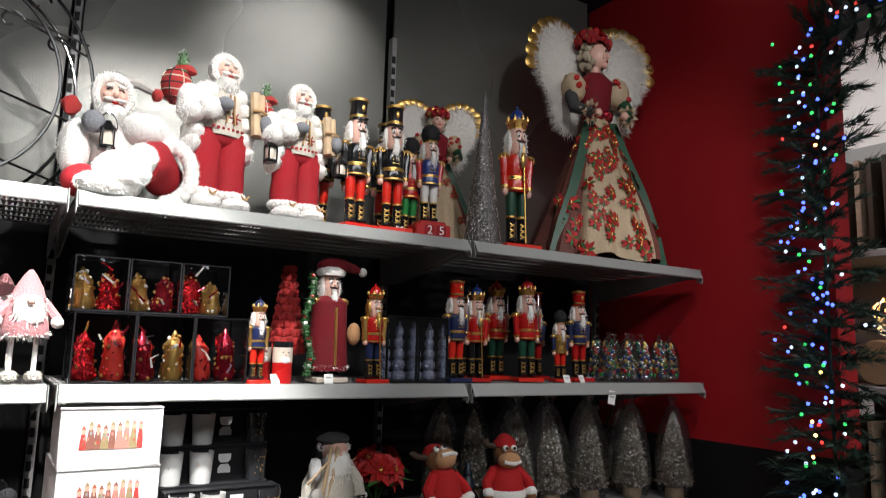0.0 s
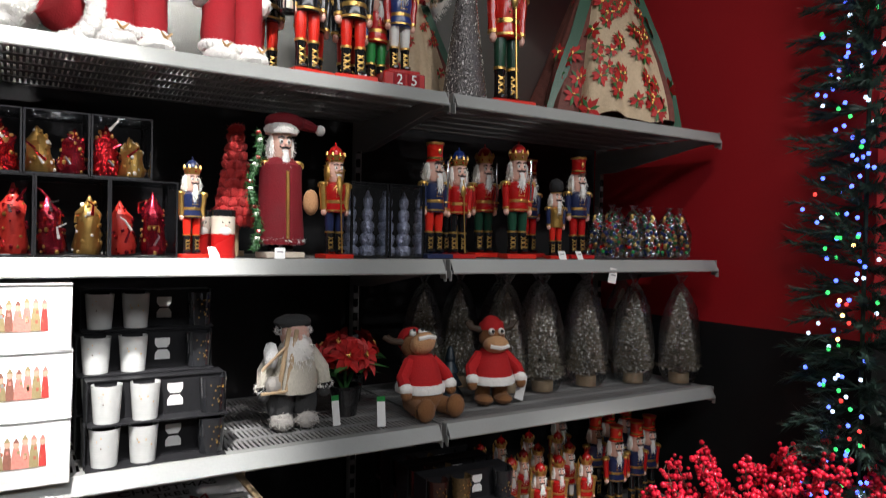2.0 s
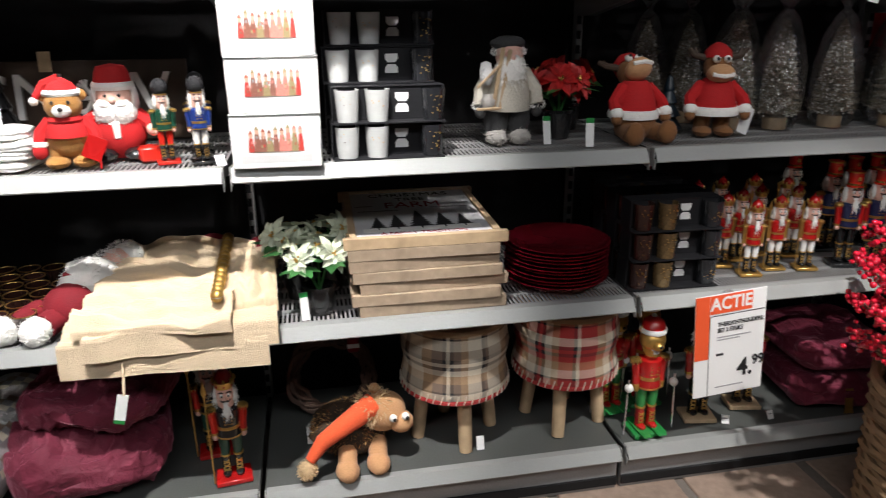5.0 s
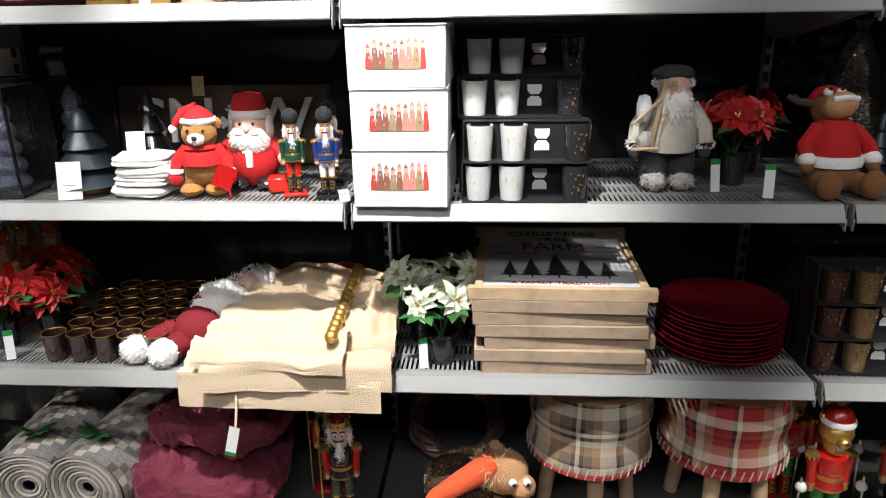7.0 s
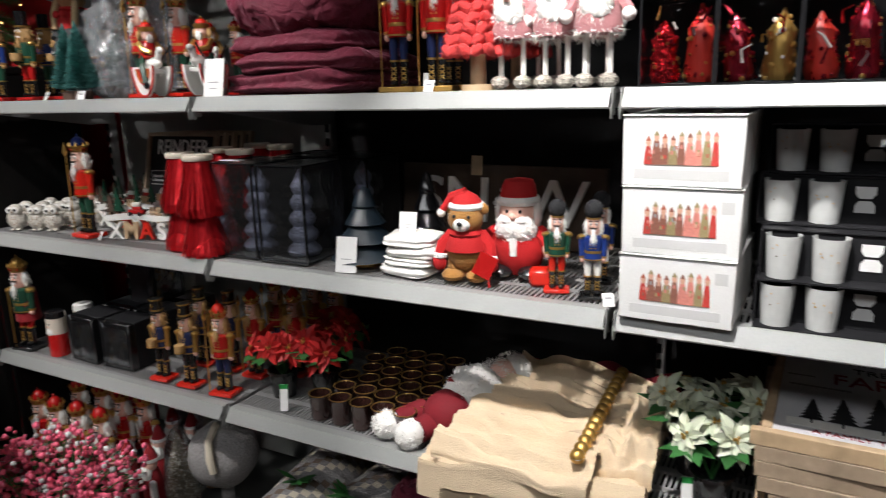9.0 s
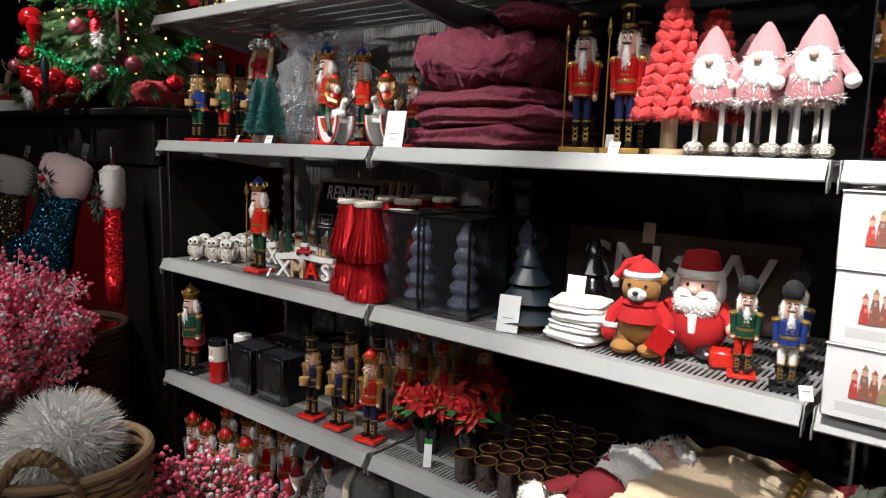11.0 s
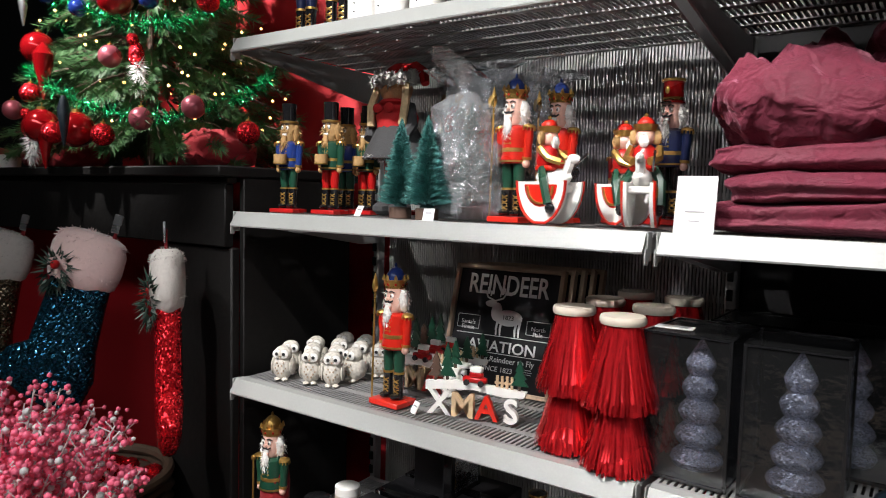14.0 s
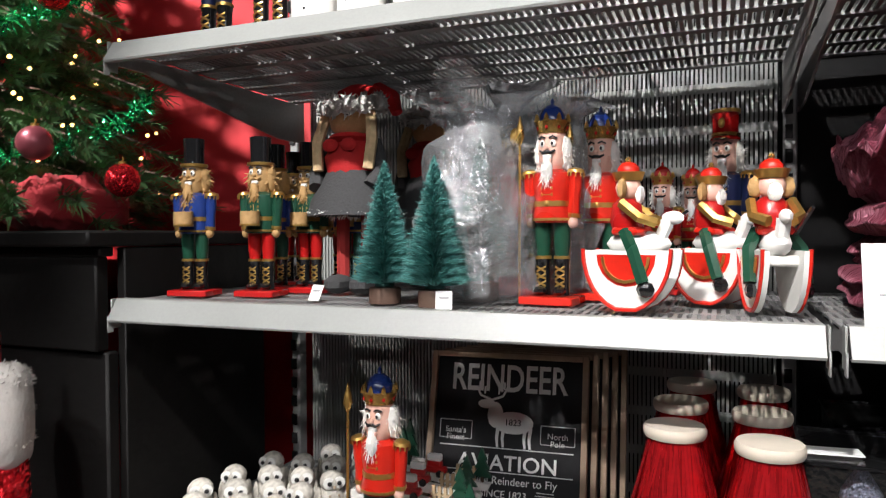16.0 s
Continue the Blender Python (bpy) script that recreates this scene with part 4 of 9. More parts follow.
def santa(H, seed):
    """A standing Santa doll in an open white fur coat with red trousers, carrying sack, logs and lantern."""
    rng = random.Random(seed)
    k, S = Kit(), Matrix.Diagonal((H, H, H, 1))
    for s in (-1, 1):
        tuft(k, (s * 0.088, -0.05, 0.058), (0.088, 0.135, 0.058), S, rng, 420, 0.018)
        k.lathe([(0.088, 0.10), (0.092, 0.20), (0.086, 0.30), (0.090, 0.40), (0.082, 0.50)], SANTA_RED, 16, S @ Matrix.Translation((s * 0.080, 0, 0)), True, 0.16)
        for i in range(18):
            a = 2 * math.pi * i / 18
            tuft(k, (s * 0.082 + 0.080 * math.cos(a), 0.080 * math.sin(a), 0.125), 0.027, S, rng, 40, 0.014)
        k.tube([(s * 0.10, -0.15, 0.10), (s * 0.125, -0.17, 0.12), (s * 0.10, -0.18, 0.09), (s * 0.075, -0.17, 0.12), (s * 0.10, -0.15, 0.10)], 0.005, BROWN_HAIR, 4, S)
    k.ball((0, 0.005, 0.47), (0.150, 0.100, 0.075), SANTA_RED, 14, S)
    k.lathe([(0.135, 0.47), (0.140, 0.56), (0.120, 0.70), (0.06, 0.77)], CREAM_KNIT, 16, S @ Matrix.Diagonal((1, 0.80, 1, 1)))
    for i in range(6):
        a = math.pi * i / 3
        k.tube([(0.035, -0.112, 0.575), (0.035 + 0.036 * math.cos(a), -0.111, 0.575 + 0.036 * math.sin(a))], 0.005, PLAID_RED, 4, S)
    for i in range(7):
        k.box((-0.09 + 0.03 * i, -0.104, 0.505), (0.014, 0.012, 0.014), PLAID_RED, S)
    for dx in (-0.012, 0.014):
        k.tube([(dx, -0.13, 0.70), (dx * 1.4, -0.128, 0.60), (dx * 2.2, -0.125, 0.53)], 0.006, BROWN_HAIR, 4, S)
    for s in (-1, 1):
        for z, q, w in ((0.40, 0.045, 0.17), (0.48, 0.058, 0.155), (0.57, 0.066, 0.142), (0.66, 0.070, 0.125), (0.73, 0.065, 0.095)):
            tuft(k, (s * w, 0.015, z), (q, 0.105, 0.062), S, rng, 260, 0.020)
        tuft(k, (s * 0.195, 0.0, 0.66), (0.072, 0.085, 0.085), S, rng, 320, 0.020)
    tuft(k, (0, 0.075, 0.56), (0.15, 0.06, 0.20), S, rng, 300, 0.02)
    tuft(k, (-0.205, -0.055, 0.575), (0.078, 0.085, 0.072), S, rng, 340, 0.022)
    tuft(k, (-0.130, -0.125, 0.600), (0.070, 0.055, 0.066), S, rng, 260, 0.022)
    k.ball((-0.050, -0.150, 0.635), (0.052, 0.044, 0.042), MITTEN, 10, S)
    tuft(k, (0.225, -0.055, 0.580), (0.062, 0.085, 0.070), S, rng, 260, 0.022)
    k.ball((0.215, -0.150, 0.575), (0.042, 0.046, 0.056), MITTEN, 10, S)
    for dx, dy, q in ((0.0, 0.0, 0.030), (0.045, 0.012, 0.026), (0.018, 0.04, 0.028)):
        k.tube([(0.165 + dx, -0.13 + dy, 0.50), (0.150 + dx, -0.12 + dy, 0.76)], q, WOOD, 8, S)
    k.tube([(0.12, -0.16, 0.64), (0.17, -0.168, 0.645), (0.235, -0.14, 0.64)], 0.008, BROWN_HAIR, 5, S)
    lantern(k, (0.245, -0.175, 0.345), S)
    santa_head(k, (0, -0.02, 0.865), 0.072, S, rng)
    k.ball((-0.245, 0.075, 0.735), (0.088, 0.085, 0.110), PLAID_RED, 14, S, 0.08)
    for q in range(5):
        z = 0.655 + 0.04 * q
        w = math.sqrt(max(0.05, 1 - ((z - 0.735) / 0.112) ** 2))
        k.tube([(-0.245 + 0.090 * w * math.cos(a), 0.075 + 0.087 * w * math.sin(a), z) for a in [0.5 * v for v in range(13)]], 0.0035, PLAID_CREAM if q % 2 else PLAID_BLACK, 4, S)
        a = math.pi * (0.95 + 0.28 * q)
        k.tube([(-0.245 + 0.090 * math.cos(a) * math.cos(b), 0.075 + 0.087 * math.sin(a) * math.cos(b), 0.735 + 0.112 * math.sin(b)) for b in [-1.2 + 0.3 * v for v in range(9)]], 0.0035, PLAID_BLACK if q % 2 else PLAID_CREAM, 4, S)
    k.ball((-0.205, 0.06, 0.84), (0.07, 0.05, 0.03), PLAID_RED, 8, S, 0.2)
    k.lathe([(0.030, 0.82), (0.022, 0.88), (0.004, 0.955)], NEEDLES, 8, S @ Matrix.Translation((-0.23, 0.05, 0)))
    k.fluff((-0.23, 0.05, 0.89), (0.026, 0.026, 0.05), NEEDLES, 160, 0.022, rng, 0.004, S)
    k.fluff((-0.23, 0.05, 0.90), (0.026, 0.026, 0.05), SNOWY, 80, 0.018, rng, 0.004, S)
    return k


SANTA = "Santa doll in white fur coat and red trousers"
thing("santa_doll", santa(0.425, 3), SANTA + " carrying a lantern", "doll", TALL, at=pose(2.315, 0.13, T5, 0, 0, 14))
thing("santa_doll", santa(0.385, 4), SANTA + ", slightly shorter", "doll", TALL, at=pose(2.515, 0.115, T5, 0, 0, 8))


def sitting_santa():
    """A Santa doll leaning back, one red leg drawn up, fur boots in front."""
    rng = random.Random(8)
    k, S = Kit(), Matrix.Identity(4)
    tuft(k, (-0.01, 0.045, 0.115), (0.095, 0.070, 0.105), S, rng, 1190, 0.0075, 0.3, 0.0015)
    k.ball((-0.085, -0.02, 0.035), (0.045, 0.05, 0.035), SANTA_RED, 12)
    k.tube([(0.100, 0.02, 0.075), (0.062, -0.035, 0.100), (0.020, -0.085, 0.075)], 0.046, SANTA_RED, 14, None, 0.92)
    hem = [Vector((0.095 + 0.055 * math.cos(a), -0.012 - 0.03 * math.cos(a), 0.078 + 0.066 * math.sin(a))) for a in [-1.5 + 0.26 * q for q in range(15)]]
    for p in hem:
        tuft(k, p, 0.0185, S, rng, 119, 0.0075, 0.3, 0.0015)
    for c, r in (((-0.020, -0.105, 0.052), (0.062, 0.044, 0.040)), ((-0.045, -0.090, 0.022), (0.070, 0.048, 0.026)), ((0.020, -0.100, 0.085), (0.034, 0.034, 0.030))):
        tuft(k, c, r, S, rng, 646, 0.0075, 0.3, 0.0015)
    tuft(k, (-0.105, 0.0, 0.105), (0.034, 0.045, 0.062), S, rng, 544, 0.0075, 0.3, 0.0015)
    k.ball((-0.078, -0.050, 0.155), (0.026, 0.022, 0.024), MITTEN, 10)
    tuft(k, (0.040, -0.010, 0.165), (0.058, 0.048, 0.038), S, rng, 714, 0.0075, 0.3, 0.0015)
    tuft(k, (0.085, 0.005, 0.140), (0.040, 0.044, 0.040), S, rng, 442, 0.0075, 0.3, 0.0015)
    lantern(k, (-0.110, -0.135, 0.235), Matrix.Diagonal((0.45, 0.45, 0.42, 1)))
    santa_head(k, (-0.083, 0.0, 0.536), 0.082, Matrix.Diagonal((0.42, 0.42, 0.42, 1)), rng)
    k.tube([(-0.02, 0.02, 0.272), (0.025, 0.018, 0.276), (0.058, 0.008, 0.262)], 0.015, GREY_FUR, 8, None, 0.6)
    k.ball((0.066, 0.004, 0.256), 0.015, PLAID_RED, 8, None, 0.2)
    k.ball((-0.115, 0.03, 0.20), (0.022, 0.02, 0.022), PLAID_RED, 8, None, 0.2)
    return k


thing("santa_doll", sitting_santa(), "sitting Santa doll in red velvet and white fur", "doll", TALL, at=pose(2.10, 0.115, T5, 0, 0, 5) @ Matrix.Diagonal((0.97, 0.97, 1.08, 1)))


RIBBON = material("dark green satin ribbon", (0.012, 0.07, 0.035), 0.45, 0.0, 200, 0.2, 0.2)


TAPESTRY = material("dark red tapestry", (0.13, 0.040, 0.030), 0.75, 0.1, 90, 0.6, 0.4)
CURLS = material("ash blond curls", (0.40, 0.34, 0.25), 0.7, 0.0, 120, 0.35, 0.5)
MARABOU = material("white marabou down", (0.72, 0.69, 0.65), 0.95, 0.0, 120, 0.10, 0.3, island=True)


def angel(H, seed, big=True):
    """An angel doll: folded brocade gown with poinsettias, velvet bodice, down wings, rose hat."""
    rng = random.Random(seed)
    k, S = Kit(), Matrix.Diagonal((H, H, H, 1))
    stops = ([0, 0.06, 0.22, 0.40, 0.52, 0.60], [0.265, 0.258, 0.205, 0.130, 0.076, 0.048])
    seg, rows = 84, 15

    def cloth(a, z, out=0.0):
        r = float(np.interp(z, *stops)) + out
        deep = max(0.0, 1 - z / 0.62)
        r *= 1 + deep * (0.075 * math.sin(9 * a + 5 * z) + 0.05 * math.sin(17 * a - 4 * z + 1) + 0.05 * noise.noise((3 * math.cos(a), 3 * math.sin(a), 4 * z + seed)))
        return Vector((r * math.cos(a), 0.80 * r * math.sin(a), z))
    vs, fs = [], []
    for j in range(rows):
        z = 0.60 * j / (rows - 1)
        for i in range(seg):
            a = 2 * math.pi * i / seg
            p = cloth(a, z)
            vs.append((p.x, p.y, p.z + (0.014 + 0.012 * math.sin(6 * a) if j == 0 else 0)))
    for j in range(rows - 1):
        for i in range(seg):
            n = (i + 1) % seg
            fs.append((j * seg + i, j * seg + n, (j + 1) * seg + n, (j + 1) * seg + i))

    def in_front(q):
        a = 360 * (q % seg) / seg
        return 226 < a < 314
    k.add(vs, [f for q, f in enumerate(fs) if in_front(q)], FLORAL, S)
    k.add(vs, [f for q, f in enumerate(fs) if not in_front(q)], TAPESTRY, S)
    for _ in range(96 if big else 40):
        z = 0.03 + 0.50 * rng.random() ** 1.2
        a = rng.uniform(-3.0, -0.15)
        p, e = cloth(a, z, 0.004), 0.02
        nrm = (cloth(a + e, z) - cloth(a - e, z)).cross(cloth(a, z + e) - cloth(a, z - e)).normalized()
        t1 = (cloth(a + e, z) - cloth(a - e, z)).normalized()
        t2 = nrm.cross(t1)
        size = rng.uniform(0.026, 0.040) * (1.15 - 0.6 * z)
        for i in range(9):
            b = 2 * math.pi * i / 9 + rng.random() * 0.3
            d = t1 * math.cos(b) + t2 * math.sin(b)
            w = nrm.cross(d) * size * (0.22 if i % 3 else 0.16)
            L = size * rng.uniform(0.85, 1.15)
            k.add([p + nrm * 0.004, p + nrm * 0.006 + d * L * 0.55 + w, p + nrm * 0.002 + d * L, p + nrm * 0.006 + d * L * 0.55 - w], [(0, 1, 2, 3)], RED_PETAL if i % 3 else LEAF, S)
        for i in range(3):
            k.ball(p + nrm * 0.008 + t1 * rng.uniform(-0.004, 0.004) + t2 * rng.uniform(-0.004, 0.004), 0.003, GOLD, 5, S)
    k.lathe([(0.052, 0.575), (0.062, 0.62), (0.078, 0.69), (0.082, 0.73), (0.04, 0.765)], VELVET, 16, S @ Matrix.Diagonal((1, 0.72, 1, 1)))
    for i in range(9):
        a = math.pi * (1.1 + 0.1 * i)
        k.ball((0.06 * math.cos(a), 0.05 * math.sin(a), 0.585 + 0.006 * (i % 2)), (0.020, 0.016, 0.018), RED_METAL if i % 3 else RED_CLOTH, 7, S, 0.2)
    for s in (-1, 1):
        k.ball((s * 0.105, 0.0, 0.695), (0.055, 0.055, 0.062), FLORAL, 12, S, 0.25, 14)
        for i in range(7):
            k.ball((s * 0.105 + rng.uniform(-0.045, 0.045), -0.045 + rng.uniform(-0.01, 0.01), 0.70 + rng.uniform(-0.04, 0.04)), (0.014, 0.008, 0.012), RED_PETAL, 6, S)
        k.tube([(s * 0.125, -0.01, 0.665), (s * 0.135, -0.055, 0.60), (s * 0.085, -0.115, 0.570)], 0.030, GREY_CLOTH if s < 0 else RIBBON, 10, S, 0.7)
        k.fluff((s * 0.085, -0.112, 0.570), 0.030, FLORAL, 50, 0.024, rng, 0.010, S)
        k.ball((s * 0.062, -0.130, 0.565), 0.017, SKIN, 8, S)
        strip = [cloth(-math.pi / 2 + s * (0.85 + 0.06 * q), 0.56 - 0.14 * q, 0.012) for q in range(5)]
        k.sheet([[p + Vector((-0.020, 0, 0)) for p in strip], [p + Vector((0.022, -0.006, 0)) for p in strip]], RIBBON, S)
    k.cyl((0, 0, 0.755), 0.021, 0.045, SKIN, 10, None, S)
    face = S @ Matrix.Translation((0, 0, 0.842)) @ Matrix.Rotation(radians(48 if big else 8), 4, "Z")
    k.ball((0, -0.008, 0), (0.042, 0.048, 0.056), SKIN, 16, face)
    k.ball((0, -0.056, -0.006), (0.008, 0.011, 0.012), SKIN, 6, face)
    k.ball((0, -0.040, -0.044), (0.016, 0.014, 0.012), SKIN, 8, face)
    for s in (-1, 1):
        k.ball((s * 0.017, -0.050, 0.010), (0.007, 0.005, 0.005), INK, 6, face)
        k.ball((s * 0.022, -0.044, -0.012), (0.012, 0.008, 0.012), SKIN, 6, face)
    k.ball((0, -0.053, -0.028), (0.009, 0.005, 0.005), RED, 6, face)
    for _ in range(90):
        d = Vector((rng.gauss(0, 1), rng.gauss(0, 1), rng.gauss(0, 0.9))).normalized()
        if d.y > -0.35:
            k.ball((d.x * 0.052, 0.014 + d.y * 0.050, -0.004 + d.z * 0.058), rng.uniform(0.010, 0.018), CURLS, 6, face, 0.2)
    for i in range(110):
        a, z = rng.uniform(0, 6.28), rng.uniform(0, 0.050)
        r = 0.070 * math.sqrt(max(0.05, 1 - (z / 0.062) ** 2))
        k.ball((r * math.cos(a), r * math.sin(a) + 0.008, 0.042 + z + 0.15 * r * math.sin(a)), rng.uniform(0.009, 0.018), (RED_CLOTH, RED_PETAL, RED_CLOTH, RED_GLITTER, RED_CLOTH)[i % 5] if i % 17 else GOLD, 6, face, 0.25)
    for s in (-1, 1):
        wing = S @ Matrix.Translation((s * 0.012, 0.085, 0.715)) @ Matrix.Rotation(s * radians(9), 4, "Y") @ Matrix.Rotation(-s * radians(14), 4, "Z") @ Matrix.Diagonal((1.30, 1, 1.02, 1))
        k.ball((s * 0.085, 0, 0.10), (0.100, 0.018, 0.165), MARABOU, 14, wing, 0.08)
        k.ball((s * 0.080, 0, -0.06), (0.070, 0.016, 0.110), MARABOU, 12, wing, 0.08)
        for _ in range(5200 if big else 2200):
            a, q = rng.uniform(0, 2 * math.pi), rng.random() ** 0.5
            low = rng.random() < 0.3
            c = Vector((s * 0.085 + (0.07 if low else 0.105) * q * math.cos(a), rng.uniform(-0.022, 0.020), (-0.07 if low else 0.10) + (0.11 if low else 0.17) * q * math.sin(a)))
            d = (Vector((math.cos(a) + s * 0.35, rng.uniform(-0.5, 0.4), math.sin(a) - 0.35)) + Vector((rng.gauss(0, 0.5), 0, rng.gauss(0, 0.5)))).normalized()
            w = d.cross(Vector((0, 1, 0.3))).normalized() * 0.0014
            k.add([c - w, c + w, c + d * rng.uniform(0.016, 0.034)], [(0, 1, 2)], MARABOU, wing)
        for i in range(11):
            a = radians(5 + 15.5 * i)
            k.ball((s * (0.085 + 0.122 * math.cos(a)), 0.016, 0.10 + 0.190 * math.sin(a)), (0.028, 0.007, 0.028), GOLD, 10, wing)
    return k


thing("angel_doll", angel(0.93, 5), "large angel doll with feather wings and poinsettia gown", "doll", TALL, at=pose(3.665, 0.185, T5, 0, 0, -14) @ Matrix.Diagonal((0.90, 0.90, 1, 1)))
thing("angel_doll", angel(0.50, 6, False), "smaller angel doll with rose hat and red bodice", "doll", TALL, at=pose(3.035, 0.26, T5, 0, 0, -22))


# ---- top shelf things ----
def simple(name, kit, label, category, x, y, z, turn=0, group=""):
    return thing(name, kit, label, category, group, at=pose(x, y, z, 0, 0, turn))


cal = simple("calendar_block", Kit().box((0, 0, 0.019), (0.105, 0.075, 0.038), RED, b=0.003), "red advent calendar block showing number 25", "calendar block", 2.895, 0.065, T5, -6)
for i, n in enumerate("25"):
    part("number_tile", Kit().box((-0.014 + i * 0.036, -0.0385, 0.019), (0.030, 0.003, 0.030), RED_CLOTH, b=0.001), cal)
    part("number", letters(n, 0.034, WHITE, 0.0006), cal, "white number", pose(-0.014 + i * 0.036, -0.0412, 0.019))


def bristle_tree(H, r, mat, seed, base=WOOD, density=900, tuft=0.02, width=0.0015, stem=0.05, core=1.0, taper=0.82):
    """A bottle brush cone of short bristles on a round wooden foot."""
    rng = random.Random(seed)
    k = Kit()
    k.lathe([(r * 0.55, 0), (r * 0.56, H * 0.10), (r * 0.52, H * 0.112)], base, 16, None, True, 0.05)
    k.lathe([(r * 0.80 * core, H * 0.12), (r * 0.62 * core, H * 0.3), (r * 0.32 * core, H * 0.65), (0.002, H)], mat, 14)
    for i in range(density):
        t = (i + rng.random()) / density
        t = 1 - math.sqrt(1 - t) if rng.random() < 0.8 else t
        z = H * (0.12 + 0.88 * t)
        step = t * 13 % 1
        q = r * (1 - t) ** taper * (1.14 - 0.34 * step) * (0.82 + 0.30 * rng.random()) + 0.002
        a = rng.uniform(0, 2 * math.pi)
        d = Vector((math.cos(a), math.sin(a), 0.25))
        b = rng.uniform(0, math.pi)
        s = (Vector((-math.sin(a), math.cos(a), 0)) * math.cos(b) + Vector((0, 0, math.sin(b)))) * width
        p, e = d * q * 0.45 + Vector((0, 0, z)), d * q * 1.08 + Vector((0, 0, z + 0.004 - 0.010 * rng.random()))
        k.add([p - s, p + s, e], [(0, 1, 2)], mat)
    return k


def glitter_cone(H, r):
    rng = random.Random(2)
    k = Kit().lathe([(r * 0.96, 0.0), (r, 0.004), (r * 0.62, H * 0.36), (r * 0.30, H * 0.70), (0.003, H * 0.985), (0.001, H)], CONE_GLITTER, 40, None, True, 0.04)
    # Scattered pale flakes paint sparkle points onto the cone.
    for _ in range(1500):
        t, a = 1 - math.sqrt(1 - rng.random()), rng.uniform(0, 2 * math.pi)
        q = float(np.interp(t, [0, 0.36, 0.70, 1], [r, r * 0.62, r * 0.30, 0.002])) * 1.01
        p = Vector((q * math.cos(a), q * math.sin(a), H * t))
        u = Vector((rng.gauss(0, 1), rng.gauss(0, 1), rng.gauss(0, 1))).normalized() * rng.uniform(0.0008, 0.0022)
        w = u.cross(Vector((rng.gauss(0, 1), rng.gauss(0, 1), rng.gauss(0, 1))).normalized())
        k.add([p - u, p + w, p + u, p - w], [(0, 1, 2, 3)], SPARKLE_FLAKE)
    return k


simple("cone_tree", glitter_cone(0.475, 0.056), "tall silver glitter cone tree", "ornament", 3.075, 0.055, T5, 0, TALL)


def scroll(cx, cz, r, turns, start, y=0.0, k=1.0):
    return [(cx + r * (1 - 0.72 * i / 22) * math.cos(start + k * turns * 2 * math.pi * i / 22), y, cz + r * (1 - 0.72 * i / 22) * math.sin(start + k * turns * 2 * math.pi * i / 22)) for i in range(23)]


wire = thing("wire_stand", None, "curled black wire christmas stand with hooks", "wire stand", at=pose(1.87, 0.28, T5))
for i, (r, y) in enumerate(((0.30, 0.0), (0.265, 0.05), (0.225, -0.05))):
    arc = [(-0.13 + r * math.cos(radians(a)), y, 0.28 + 1.08 * r * math.sin(radians(a))) for a in range(-72, 95, 8)]
    arc.append((arc[-1][0] - 0.1, y, arc[-1][2]))
    part("hoop", Kit().tube([(arc[0][0], y, 0.004)] + arc, 0.0042, GLOSS_BLACK, 6), wire)
for cx, cz in ((0.03, 0.50), (-0.02, 0.44), (0.08, 0.40), (-0.06, 0.26), (-0.05, 0.10), (-0.12, 0.47)):
    pts = scroll(cx, cz, 0.030, 0.8, 0.2)
    part("hook", Kit().tube([(0.15, 0.0, cz - 0.05)] + pts if cx < 0 else pts, 0.0032, GLOSS_BLACK, 5), wire)

star = thing("wire_star", None, "large black wire star of crossing rods", "wire star", at=pose(0.70, 0.26, T5))
rng = random.Random(12)
for i in range(11):
    d = Vector((rng.uniform(-1, 1), rng.uniform(-0.5, 0.5), rng.uniform(-0.3, 1))).normalized()
    c = Vector((0, 0, 0.20))
    p, q = c - d * 0.22, c + d * 0.24
    part("rod", Kit().tube([Vector((p.x, p.y, max(p.z, 0.006))), q], 0.0032, GLOSS_BLACK, 5), star)
for x, turn in ((1.16, 10), (1.37, -5)):
    thing("santa_doll", sitting_santa(), "sitting Santa doll with white fur boots", "doll", TALL, at=pose(x, 0.11, T5, 0, 0, turn))


def santa_tin(r, h, lid=None):
    k = Kit()
    k.lathe([(r, 0), (r, h * 0.5)], RED, 18)
    k.lathe([(r * 1.003, h * 0.5), (r * 1.003, h * 0.86)], CREAM_CANDLE, 18)
    k.lathe([(r * 1.01, h * 0.86), (r * 1.01, h * 0.985), (r * 0.9, h)], lid or GLOSS_BLACK, 18)
    for s in (-1, 1):
        k.ball((s * r * 0.28, -r * 0.96, h * 0.74), r * 0.08, INK, 6)
    k.ball((0, -r * 1.0, h * 0.68), r * 0.12, SKIN, 6)
    k.ball((0, -r * 0.88, h * 0.56), (r * 0.5, r * 0.2, h * 0.10), WHITE, 8)
    return k


def snowman_tin(r, h):
    k = Kit().lathe([(r, 0), (r, h * 0.34)], WHITE, 20)
    k.lathe([(r * 1.004, h * 0.34), (r * 1.004, h * 0.42)], RED, 20)
    k.lathe([(r, h * 0.42), (r, h * 0.74)], WHITE, 20)
    k.lathe([(r * 1.006, h * 0.74), (r * 1.006, h * 0.985), (r * 0.9, h)], RED, 20)
    for s in (-1, 1):
        k.ball((s * r * 0.28, -r * 0.96, h * 0.60), r * 0.07, INK, 6)
    for q in range(3):
        k.ball((0, -r, h * (0.08 + 0.09 * q)), r * 0.06, INK, 6)
    k.ball((0, -r, h * 0.54), (r * 0.08, r * 0.18, r * 0.08), ORANGE, 6)
    return k


